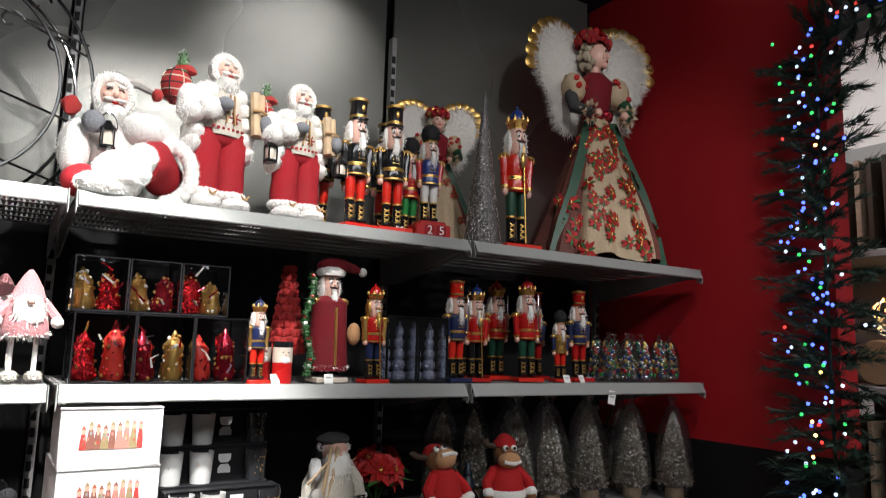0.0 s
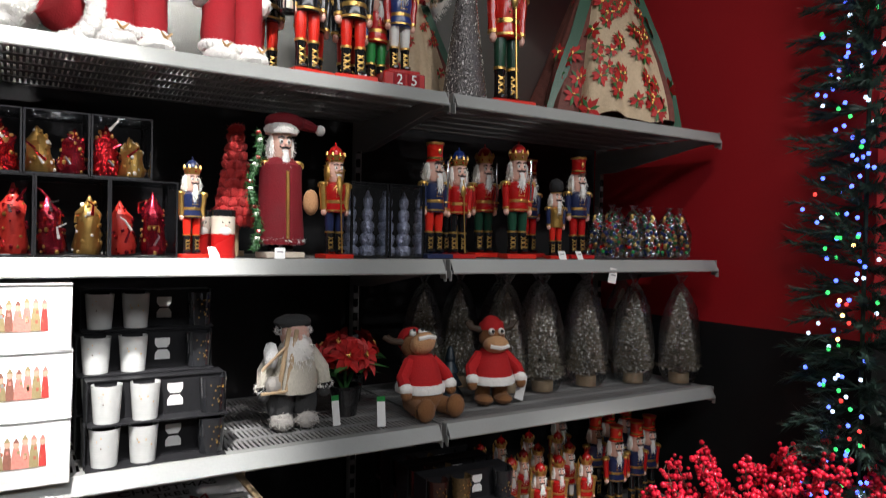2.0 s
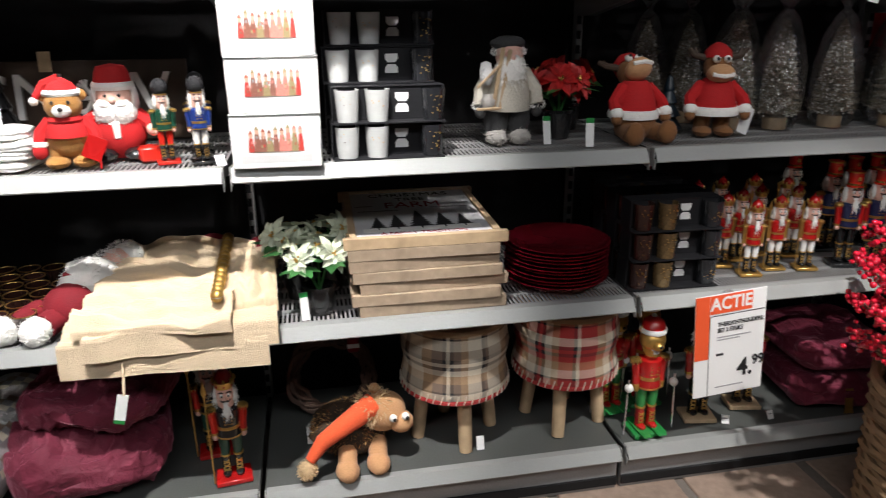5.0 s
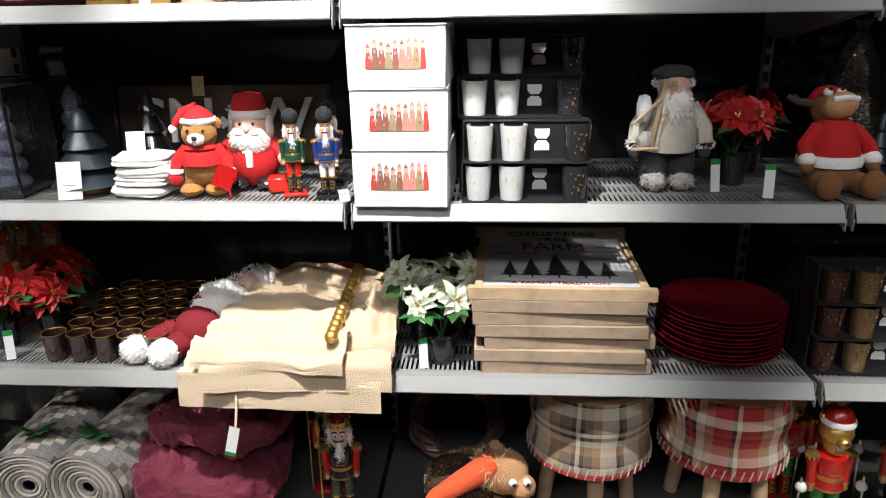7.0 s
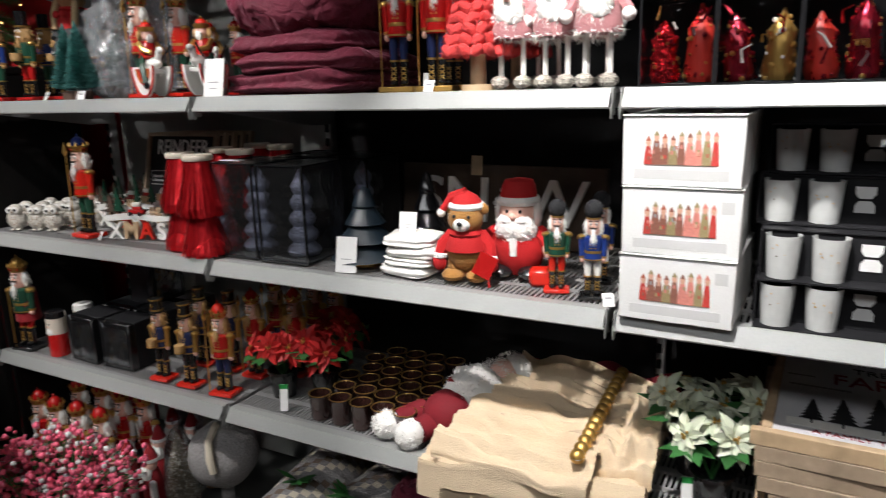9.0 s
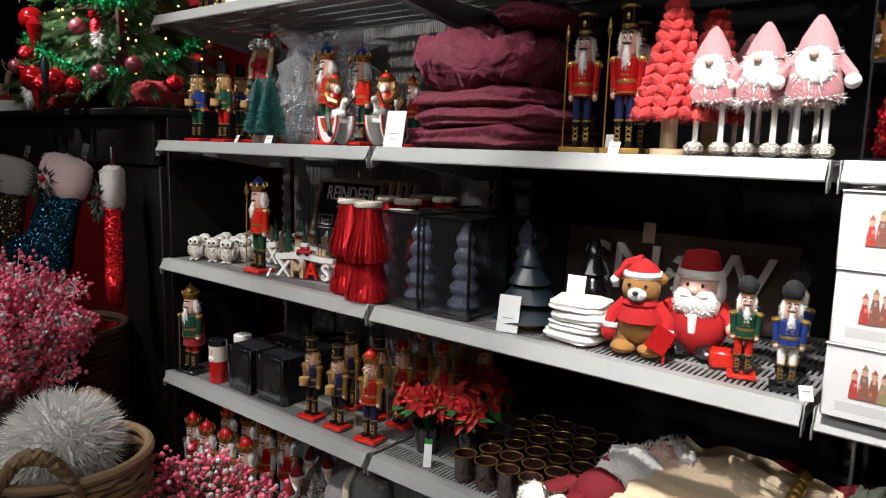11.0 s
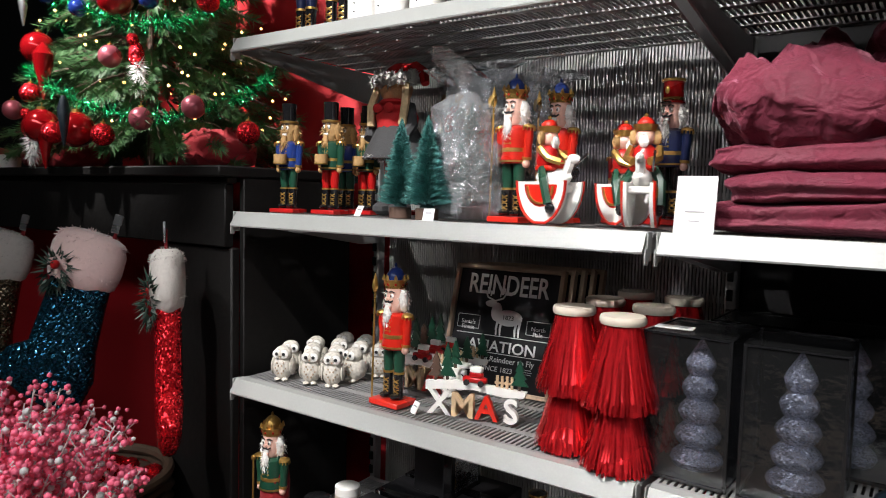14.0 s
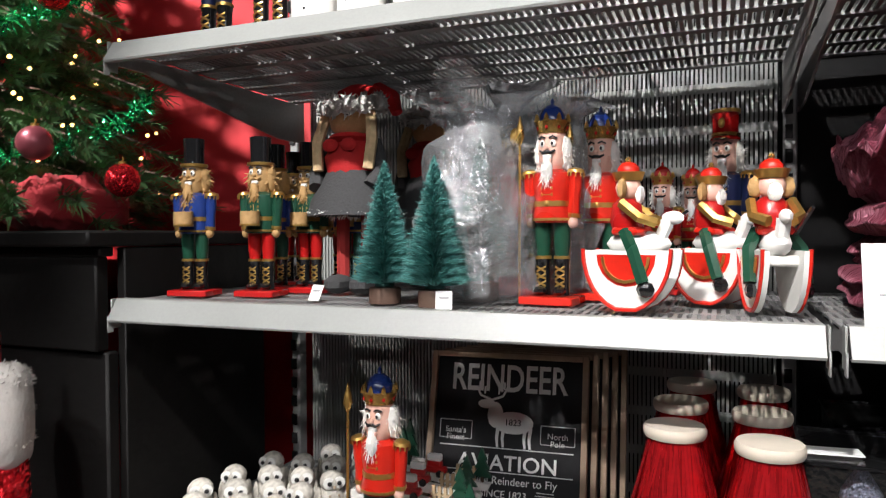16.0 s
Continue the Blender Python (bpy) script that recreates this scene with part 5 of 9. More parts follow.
put(lambda: snowman_tin(0.036, 0.20), "tin", "red and white snowman cylinder tin", "tin", [(0.315, 0.10, T5, 5), (0.40, 0.09, T5, -10), (0.485, 0.10, T5, 0)], "Santa tins on the top shelf")

# ---- fourth shelf things ----
simple("tin", santa_tin(0.024, 0.10), "red Santa candle tin with cream face band", "tin", 2.487, 0.055, T4)
simple("tin", santa_tin(0.024, 0.10), "red Santa candle tin behind the nutcracker", "tin", 2.455, 0.12, T4)


def braided_tree(H, r, seed, stem=True):
    rng = random.Random(seed)
    k = Kit()
    z0 = H * 0.24 if stem else 0
    if stem:
        k.lathe([(r * 0.55, 0), (r * 0.55, 0.012)], WOOD, 14)
        k.lathe([(r * 0.26, 0.01), (r * 0.24, z0 + 0.02)], WOOD, 12)
    k.lathe([(r * 0.82, z0), (r * 0.5, z0 + (H - z0) * 0.5), (0.006, H - 0.01)], RED_WOOL, 14)
    rows = 11
    for j in range(rows):
        t = j / rows
        q, z = r * (1 - 0.93 * t), z0 + (H - z0) * (t + 0.03)
        n = max(5, int(13 * (1 - t) + 3))
        for i in range(n):
            a = 2 * math.pi * (i + 0.5 * (j % 2)) / n
            m = Matrix.Translation((q * math.cos(a), q * math.sin(a), z)) @ Matrix.Rotation(a + 0.6, 4, "Z") @ Matrix.Rotation(0.6 if i % 2 else -0.6, 4, "X")
            k.ball((0, 0, 0), (0.011, 0.017, 0.012), RED_WOOL, 6, m, 0.2)
            k.fluff((0, 0, 0), (0.011, 0.017, 0.012), RED_WOOL, 16, 0.007, rng, 0.0011, m)
    return k


put(lambda: braided_tree(0.29, 0.062, 3), "wool_tree", "chunky braided red wool tree on a wooden foot", "ornament", [(1.695, 0.10, T4, 0), (1.72, 0.25, T4, 40)], MIDDLE)
simple("wool_tree", braided_tree(0.31, 0.04, 5), "narrow braided red wool tree in shadow", "ornament", 2.56, 0.24, T4, 0, MIDDLE)


def pink_gnome(seed):
    rng = random.Random(seed)
    k = Kit()
    for s in (-1, 1):
        k.ball((s * 0.022, -0.012, 0.014), (0.019, 0.025, 0.014), SILVER_GLITTER, 8)
        k.cyl((s * 0.022, 0, 0.02), 0.005, 0.09, WHITE, 6)
    k.lathe([(0.042, 0.095), (0.046, 0.11), (0.034, 0.165), (0.020, 0.185)], PINK_CLOTH, 14, None, True, 0.15)
    k.fluff((0, 0, 0.10), (0.044, 0.044, 0.010), FUR, 120, 0.014, rng, 0.003)
    k.ball((0, -0.030, 0.145), (0.030, 0.020, 0.035), FUR, 10, None, 0.2)
    k.fluff((0, -0.030, 0.140), (0.030, 0.020, 0.035), FUR, 90, 0.015, rng, 0.003, None, 1)
    k.ball((0, -0.050, 0.166), 0.008, SKIN, 8)
    k.lathe([(0.034, 0.168), (0.026, 0.195), (0.012, 0.222), (0.004, 0.232)], PINK_CLOTH, 12, None, True, 0.2)
    k.fluff((0, 0, 0.172), (0.034, 0.034, 0.008), FUR, 100, 0.012, rng, 0.003)
    for s in (-1, 1):
        k.ball((s * 0.055, -0.015, 0.125), (0.013, 0.013, 0.013), FUR, 8)
        k.tube([(s * 0.03, 0, 0.165), (s * 0.055, -0.01, 0.132)], 0.010, PINK_CLOTH, 6)
    return k


put(lambda: pink_gnome(4), "gnome_doll", "pink plush gnome with thin standing legs", "doll", [(1.768, 0.10, T4, 10), (1.858, 0.10, T4, 0), (1.944, 0.075, T4, 5), (1.80, 0.22, T4, 0), (1.90, 0.23, T4, -10)], MIDDLE)


def folded(w, d, h, mat, seed, puff=0.5, at=None, k=None):
    """One soft textile: a rounded, layered slab (low puff) or a crumpled cushion (high puff)."""
    k = k or Kit()
    k.crease = 180
    n, m = (96, 48) if puff > 0.7 else (54, 30)
    grid = []
    for j in range(m + 1):
        t = j / m
        v = -math.cos(math.pi * t)
        row = []
        for i in range(n):
            a = 2 * math.pi * i / n
            sx, sy = math.cos(a), math.sin(a)
            q = 0.32 if puff < 0.6 else 0.55
            px = math.copysign(abs(sx) ** q, sx)
            py = math.copysign(abs(sy) ** q, sy)
            rim = max(0.0, 1 - abs(v) ** (7 - 4.5 * puff)) ** (0.22 + 0.25 * puff)
            fold = 0.05 * math.cos(v * 7 + seed) * (1 - puff) + 0.035 * noise.noise((px * 2, py * 2 + seed, v * 3))
            ux, uy = px * rim, py * rim
            wr = 0.5 * noise.noise((ux * 1.7 + seed, uy * 1.7, v + seed)) + 0.26 * noise.noise((ux * 5 + seed, uy * 4, v * 2)) + 0.13 * noise.noise((ux * 11, uy * 9 + seed, v * 3))
            if puff > 0.7:
                wr -= 0.9 * max(0.0, 0.20 - abs(noise.noise((ux * 4.2 + seed, uy * 3.0 + 0.8 * ux, v * 1.8)))) + 0.5 * max(0.0, 0.18 - abs(noise.noise((ux * 5.5, uy * 3 - seed, v * 2.2))))
            z = h * (0.5 + 0.5 * v) + h * wr * (0.25 + 0.40 * puff) * (0.35 + 0.65 * t)
            row.append((ux * w / 2 * (1 + fold), uy * d / 2 * (1 + fold), max(z, 0.0)))
        row.append(row[0])
        grid.append(row)
    return k.sheet(grid, mat, at)


for i, (w, d, z, h, dx, puff) in enumerate(((0.365, 0.36, 0.0, 0.056, 0.0, 0.52), (0.345, 0.36, 0.044, 0.056, 0.018, 0.55), (0.33, 0.34, 0.088, 0.052, -0.006, 0.58), (0.35, 0.37, 0.122, 0.165, -0.015, 1.0))):
    simple("blanket", folded(w, d, h, PLUM, 3 + i * 2.3, puff), "folded plum velvet blanket in a pile" if i < 3 else "puffy plum velvet cushion on a pile of blankets", "blanket", 1.225 + dx, 0.225, T4 + z, (-4, 5, -2, 3)[i], "plum textile pile")
simple("blanket", folded(0.16, 0.30, 0.05, PLUM, 31, 0.9), "rolled corner of a plum velvet blanket", "blanket", 1.33, 0.22, T4 + 0.075 + 0.20, 12, "plum textile pile")


def card(w, h, lean=12):
    return Kit().box((0, 0, h / 2), (w, 0.0015, h), PAPER, Matrix.Rotation(radians(-lean), 4, "X"))


def bars_on(ob, w, h, y, rows, lean=12):
    m = Matrix.Rotation(radians(-lean), 4, "X")
    for i in range(rows):
        part("print_line", Kit().box((0, y, h * (0.22 + 0.16 * i)), (w * (0.5 if i % 2 else 0.3), 0.0006, h * 0.022), GREY_INK, m), ob)


def price_card(x, y, z, w, h, turn=0, lean=12, label="white price card leaning on the shelf edge"):
    ob = thing("price_card", card(w, h, lean), label, "price card", "price cards", at=pose(x, y, z, 0, 0, turn))
    bars_on(ob, w, h, -0.0014, 2, lean)
    return ob


price_card(1.055, 0.012, T4, 0.058, 0.088, 3)
price_card(1.386, 0.035, T3, 0.050, 0.082, 12, 14, "white price card leaning on a blue ceramic tree")
price_card(1.55, 0.155, T4, 0.03, 0.04, 0)
for x, y, lev, turn in ((2.465, 0.028, 4, 10), (2.60, 0.03, 4, -20), (2.79, 0.03, 5, 5), (3.40, 0.04, 4, -12), (3.46, 0.035, 4, 5), (0.32, 0.08, 4, -12), (0.55, 0.03, 4, 20), (0.50, 0.06, 3, -25), (1.99, 0.025, 3, 30), (1.60, 0.06, 4, 0), (3.35, 0.055, 1, -20), (3.50, 0.05, 1, 10)):
    t = thing("price_tag", Kit().box((0, 0, 0.013), (0.022, 0.0012, 0.026), PAPER, Matrix.Rotation(radians(-28), 4, "X")), "small white paper price tag on a string", "price tag", "price tags", at=pose(x, y, TOP[lev], 0, 0, turn))
    part("print_line", Kit().box((0, -0.0011, 0.016), (0.013, 0.0006, 0.003), GREY_INK, Matrix.Rotation(radians(-28), 4, "X")), t)


def ornament_box(w, d, h, seed, kind):
    """A clear acrylic box with black edges, filled with hanging ornaments."""
    rng = random.Random(seed)
    ob = thing("ornament_box", None, "clear plastic box with red and gold ornaments" if kind == "red" else "clear plastic box with blue glitter tree candles", "box", "boxed ornaments")
    shell = Kit().box((0, 0, h / 2), (w, d, h), GLINT if kind == "red" else ACRYLIC, b=0.002)
    part("clear_case", shell, ob, "clear plastic case")
    e = Kit()
    t = 0.0035 if kind == "red" else 0.005
    for sx in (-1, 1):
        for sy in (-1, 1):
            e.box((sx * w / 2, sy * d / 2, h / 2), (t, t, h), GLOSS_BLACK)
        e.box((sx * w / 2, 0, h), (t, d, t * 0.7), GLOSS_BLACK)
        e.box((0, sx * d / 2, h), (w, t, t * 0.7), GLOSS_BLACK)
        e.box((0, sx * d / 2, t / 2), (w, t, t), GLOSS_BLACK)
    e.box((0, d / 2 - 0.004, h / 2), (w - 0.006, 0.002, h - 0.006), BLACK_CARD)
    e.box((0, 0, 0.003), (w - 0.004, d - 0.004, 0.004), BLACK_CARD)
    part("edging", e, ob, "black case edging")
    if kind == "red":
        for i in range(2):
            x = (i - 0.5) * w * 0.48
            m = (RED_GLITTER, RED_METAL, RED_CANDLE, GOLD)[(seed + 2 * i + rng.randrange(2)) % 4]
            c = Kit()
            hh = h * rng.uniform(0.7, 0.92)
            c.lathe([(0.022, 0.006), (0.026, 0.02), (0.019, hh * 0.5), (0.021, hh * 0.7), (0.009, hh * 0.85), (0.002, hh)], m, 12, Matrix.Translation((x, -0.01, 0)), True, 0.3)
            tint = (RED_GLITTER, GOLD, RED_METAL) if m is not GOLD else (GOLD, SPARKLE_FLAKE, GOLD)
            for _ in range(60):
                a, z = rng.uniform(0, 2 * math.pi), rng.uniform(0.008, hh * 0.92)
                q = float(np.interp(z / hh, [0, 0.5, 0.7, 1], [0.027, 0.021, 0.021, 0.004]))
                c.ball((x + q * math.cos(a), -0.01 + q * math.sin(a), z), rng.uniform(0.0018, 0.0048), rng.choice(tint), 5)
            lean = Matrix.Translation((x, -0.01, 0)) @ Matrix.Rotation(rng.uniform(-0.10, 0.10), 4, "Y") @ Matrix.Translation((-x, 0.01, 0))
            part("ornament", c, ob, at=lean)
        for i in range(5):
            p = Vector((rng.uniform(-0.36, 0.36) * w, -d * 0.40, rng.uniform(0.15, 0.80) * h))
            q = p + Vector((rng.uniform(-0.025, 0.025), 0.004, rng.uniform(0.010, 0.030)))
            part("ribbon_curl", Kit().tube([p, p.lerp(q, 0.5) + Vector((rng.uniform(-0.012, 0.012), 0, 0.006)), q], 0.0028, (RED_METAL, GOLD, SILVER, RED_GLITTER, SPARKLE_FLAKE)[i], 5, None, 0.4), ob)
    else:
        trees = 1 if w > 0.12 else 2
        for i in range(trees):
            x = (i - 0.5) * w * 0.5 if trees == 2 else 0.0
            c = Kit()
            prof = []
            for j in range(5):
                r = w * (0.235 if trees == 2 else 0.31) * (1 - j * 0.11)
                prof += [(r * 0.9, 0.006 + j * h * 0.17), (r * 1.02, 0.016 + j * h * 0.17), (r * 0.95, 0.024 + j * h * 0.17), (r * 0.60, 0.004 + (j + 0.85) * h * 0.17)]
            c.lathe(prof + [(0.002, h * 0.93)], BLUE_GLITTER, 16, Matrix.Translation((x, 0, 0)))
            part("tree_candle", c, ob, "blue grey glitter tree")
    return ob


for i in range(3):
    ob = ornament_box(0.118, 0.15, 0.148, 20 + i, "red")
    ob.matrix_world = pose(2.088 + i * 0.122, 0.105, T4, 0, 0, 0)
    ob = ornament_box(0.105, 0.13, 0.118, 30 + i, "red")
    ob.matrix_world = pose(2.075 + i * 0.110, 0.125, T4 + 0.152, 0, 0, 0)
navy = ornament_box(0.092, 0.12, 0.178, 40, "blue")
navy.matrix_world = pose(2.835, 0.145, T4)
copy_thing(navy, pose(2.935, 0.145, T4))
tall_navy = ornament_box(0.135, 0.16, 0.235, 41, "blue")
tall_navy.matrix_world = pose(1.045, 0.135, T3, 0, 0, -2)
copy_thing(tall_navy, pose(1.195, 0.130, T3, 0, 0, 2))
copy_thing(tall_navy, pose(1.10, 0.32, T3, 0, 0, 0))
copy_thing(tall_navy, pose(1.25, 0.32, T3, 0, 0, 0))
simple("price_card", Kit().box((0, 0, 0.001), (0.06, 0.03, 0.0015), PAPER), "white barcode label lying on a plastic box", "price card", 1.01, 0.10, T3 + 0.2375, 5)


def santa_nutcracker():
    k = nutcracker(0.33, VELVET, VELVET, "none", CREAM_CANDLE, seed=33)
    S = Matrix.Diagonal((0.33, 0.33, 0.33, 1))
    rng = random.Random(3)
    k.lathe([(0.17, 0.09), (0.165, 0.16), (0.15, 0.35), (0.14, 0.62), (0.08, 0.67)], VELVET, 16, S @ Matrix.Diagonal((1, 0.85, 1, 1)))
    k.fluff((0, 0, 0.12), (0.175, 0.15, 0.03), FUR, 260, 0.03, rng, 0.006, S)
    k.tube([(0, -0.135, 0.13), (0, -0.128, 0.35), (0, -0.118, 0.58)], 0.014, GOLD, 6, S)
    k.lathe([(0.105, 0.83), (0.115, 0.86), (0.105, 0.895)], FUR, 14, S)
    k.fluff((0, 0, 0.86), (0.115, 0.115, 0.03), FUR, 200, 0.02, rng, 0.006, S)
    k.ball((0.02, 0, 0.91), (0.14, 0.11, 0.07), VELVET, 12, S)
    k.tube([(0.08, 0, 0.93), (0.20, -0.02, 0.90), (0.24, -0.03, 0.885)], 0.05, VELVET, 8, S, 0.5)
    k.ball((0.27, -0.03, 0.88), 0.038, FUR, 8, S)
    k.ball((0.20, -0.05, 0.38), (0.06, 0.05, 0.09), TAN, 10, S)
    for i in range(34):
        t = i / 34
        k.ball((-0.20 + 0.03 * math.sin(9 * t), -0.06, 0.06 + 0.78 * t), (0.022, 0.022, 0.018), (LEAF, LEAF, LEAF, SPARKLE_FLAKE, LEAF, RED, LEAF)[i % 7], 5, S)
        k.fluff((-0.20 + 0.03 * math.sin(9 * t), -0.06, 0.06 + 0.78 * t), 0.022, LEAF, 14, 0.030, rng, 0.006, S)
    return k


simple("nutcracker", santa_nutcracker(), "tall Santa nutcracker in a long red robe", "nutcracker", 2.622, 0.10, T4, 4, MIDDLE)


DARK_TEAL = material("dark teal bristle", (0.035, 0.11, 0.095), 0.6, 0.0, 60, 0.5, 0.1, island=True)


def tinsel_tree(H, r, seed):
    """A bristle cone of metallic tinsel; pale flakes stand in for its sparkle."""
    rng = random.Random(seed)
    k = bristle_tree(H, r, TINSEL, seed, WOOD, 3600, 0.02, 0.0016, 0.05, 0.5, 0.62)
    for _ in range(900):
        t = 1 - math.sqrt(1 - rng.random())
        q, a, z = r * (1 - t) ** 0.62 * rng.uniform(0.8, 1.05), rng.uniform(0, 2 * math.pi), H * (0.13 + 0.86 * t)
        p = Vector((q * math.cos(a), q * math.sin(a), z))
        u = Vector((rng.gauss(0, 1), rng.gauss(0, 1), rng.gauss(0, 1))).normalized() * rng.uniform(0.0018, 0.0050)
        w = u.cross(Vector((rng.gauss(0, 1), rng.gauss(0, 1), rng.gauss(0, 1))).normalized())
        k.add([p - u, p + w, p + u, p - w], [(0, 1, 2, 3)], SPARKLE_FLAKE)
    return k


def bagged(H, r, seed, kind):
    """An ornament tree tied in clear cellophane."""
    rng = random.Random(seed)
    if kind == "silver":
        ob = thing("wrapped_tree", None, "silver tinsel tree wrapped in clear cellophane", "ornament", "wrapped silver trees")
        part("tree", tinsel_tree(H * 0.84, r * 0.92, seed), ob, "silver tinsel tree on a pale wooden foot")
    elif kind == "teal":
        ob = thing("wrapped_tree", None, "dark green bristle tree wrapped in clear cellophane", "ornament", "wrapped green trees")
        part("tree", bristle_tree(H * 0.80, r * 0.55, DARK_TEAL, seed, DARK_WOOD, 4200, 0.02, 0.0011, 0.05, 0.5), ob)
    else:
        ob = thing("wrapped_ornaments", None, "clear bag of small colourful bauble trees", "ornament", "bagged bauble trees")
        for j in range(2):
            k = Kit()
            x = (j - 0.5) * r * 0.9
            for i in range(46):
                t = i / 46
                a = i * 2.4
                q = r * 0.62 * (1 - t) + 0.002
                k.ball((x + q * math.cos(a), q * math.sin(a), 0.012 + H * 0.74 * t), 0.0062, (RED, BLUE, BRIGHT_GREEN, GOLD, SILVER, GREEN)[rng.randrange(6)], 6)
            part("bauble_tree", k, ob)
    c = Kit()
    loose = kind == "teal"
    prof = [(r * 0.72, 0.002), (r * 0.98, H * 0.08), (r * 1.06, H * 0.28), (r * 1.0, H * 0.50), (r * 0.80, H * 0.70), (r * 0.42, H * 0.86), (r * 0.12, H * 0.925), (r * 0.16, H * 0.945), (r * 0.36, H)]
    if loose:
        prof = [(r * q, H * z) for q, z in ((0.75, 0.004), (1.0, 0.06), (1.05, 0.16), (0.98, 0.26), (1.04, 0.36), (0.95, 0.46), (0.98, 0.56), (0.86, 0.66), (0.90, 0.75), (0.66, 0.82), (0.60, 0.88), (0.50, 0.93), (0.72, 0.99), (1.05, 1.05))]
    seg, vs, fs = 22, [], []
    for q, z in prof:
        for i in range(seg):
            a = 2 * math.pi * i / seg
            n = 1 + 0.16 * noise.noise((2 * math.cos(a) + seed, 2 * math.sin(a), z * 22))
            if loose and z > 0.01:
                n += rng.uniform(-0.15, 0.15) + (0.35 * math.sin(4 * a + seed) if z > H * 0.9 else 0)
            vs.append((q * n * math.cos(a), q * n * math.sin(a), z + (rng.uniform(-0.010, 0.010) + 0.02 * math.sin(3 * a) * (z > H) if loose and z > 0.01 else 0)))
    for j in range(len(prof) - 1):
        for i in range(seg):
            n = (i + 1) % seg
            fs.append((j * seg + i, j * seg + n, (j + 1) * seg + n, (j + 1) * seg + i))
    c.add(vs, fs, CRINKLE if kind == "teal" else CELLO)
    part("cellophane", c, ob, "crinkled clear cellophane", fix=False)
    return ob


def spread(ob, spots):
    ob.matrix_world = pose(*spots[0][:3], 0, 0, spots[0][3])
    for x, y, z, turn in spots[1:]:
        copy_thing(ob, pose(x, y, z, 0, 0, turn))


spread(bagged(0.165, 0.036, 3, "balls"), [(3.66, 0.12, T4, 0), (3.74, 0.11, T4, 40), (3.82, 0.12, T4, 90), (3.90, 0.11, T4, 10), (3.965, 0.12, T4, 70), (3.70, 0.22, T4, 20), (3.80, 0.23, T4, 0), (3.89, 0.22, T4, 50)])
spread(bagged(0.345, 0.062, 5, "silver"), [(3.356, 0.23, T3, 0), (3.47, 0.20, T3, 30), (3.645, 0.20, T3, 70), (3.82, 0.17, T3, 110), (3.955, 0.10, T3, 150), (3.13, 0.33, T3, 20), (3.28, 0.37, T3, 60), (3.42, 0.36, T3, 90), (3.56, 0.34, T3, 15), (3.75, 0.33, T3, 45), (3.90, 0.30, T3, 80)])


PALE_GREY_FUR = material("pale grey mottled fur", (0.50, 0.49, 0.48), 0.95, 0.0, 90, 0.4, 0.6, island=True)
BLOND = material("blond braided yarn", (0.58, 0.42, 0.24), 0.85, 0.0, 120, 0.3, 0.6)


def doll_girl():
    rng = random.Random(2)
    k = Kit()
    for s in (-1, 1):
        k.tube([(s * 0.025, 0, 0.02), (s * 0.025, 0, 0.16)], 0.012, PLAID_RED, 8)
        k.ball((s * 0.026, -0.015, 0.018), (0.024, 0.036, 0.018), GREY_CLOTH, 8)
    k.lathe([(0.085, 0.14), (0.075, 0.17), (0.04, 0.235)], GREY_CLOTH, 16, None, True, 0.15)
    k.fluff((0, 0, 0.145), (0.084, 0.084, 0.008), FUR, 160, 0.010, rng, 0.003)
    k.lathe([(0.048, 0.21), (0.054, 0.245), (0.03, 0.285)], RED_PLUSH, 14)
    for s in (-1, 1):
        k.tube([(s * 0.04, 0, 0.27), (s * 0.065, -0.02, 0.22), (s * 0.055, -0.04, 0.19)], 0.014, GREY_CLOTH, 8)
        k.tube([(s * 0.045, -0.02, 0.32), (s * 0.055, -0.035, 0.27), (s * 0.05, -0.04, 0.22)], 0.010, BLOND, 6)
    k.ball((0, -0.006, 0.312), (0.042, 0.042, 0.038), TAN, 12)
    for s in (-1, 1):
        k.ball((s * 0.014, -0.047, 0.316), 0.003, INK, 6)
        k.ball((s * 0.018, -0.052, 0.262), (0.016, 0.008, 0.012), RED_PLUSH, 8)
    k.ball((0, -0.01, 0.278), (0.040, 0.040, 0.012), RED_PLUSH, 10)
    ring = [(0.054 * math.cos(0.5 * q), 0.004 + 0.050 * math.sin(0.5 * q), 0.340 + 0.010 * math.sin(0.5 * q)) for q in range(13)]
    for p in ring:
        k.ball(p, 0.017, PALE_GREY_FUR, 8, None, 0.2)
        k.fluff(p, 0.017, PALE_GREY_FUR, 60, 0.010, rng, 0.003, None, 0)
    k.ball((0.006, 0.014, 0.352), (0.048, 0.044, 0.026), RED_PLUSH, 10)
    k.tube([(0.035, 0.02, 0.362), (0.070, 0.012, 0.348), (0.082, 0.006, 0.32)], 0.02, RED_PLUSH, 8, None, 0.5)
    return k


put(doll_girl, "cloth_doll", "cloth doll with grey skirt, red scarf, fur hat", "doll", [(0.318, 0.215, T4, -2), (0.40, 0.37, T4, -12)], MIDDLE)
for ob in [o for o in bpy.data.objects if o.name.startswith("cloth_doll")]:
    ob.scale = (0.94, 0.94, 0.93)
put(lambda: bristle_tree(0.204, 0.042, TEAL_BRISTLE, 9, TWIG, 8000, 0.02, 0.0011, 0.05, 0.42), "bristle_tree", "frosted teal bottle brush tree on a bark foot", "ornament", [(0.437, 0.085, T4, 0), (0.525, 0.06, T4, 70)], MIDDLE)
spread(bagged(0.30, 0.088, 8, "teal"), [(0.555, 0.17, T4, 0), (0.64, 0.27, T4, 50), (0.50, 0.31, T4, 100)])


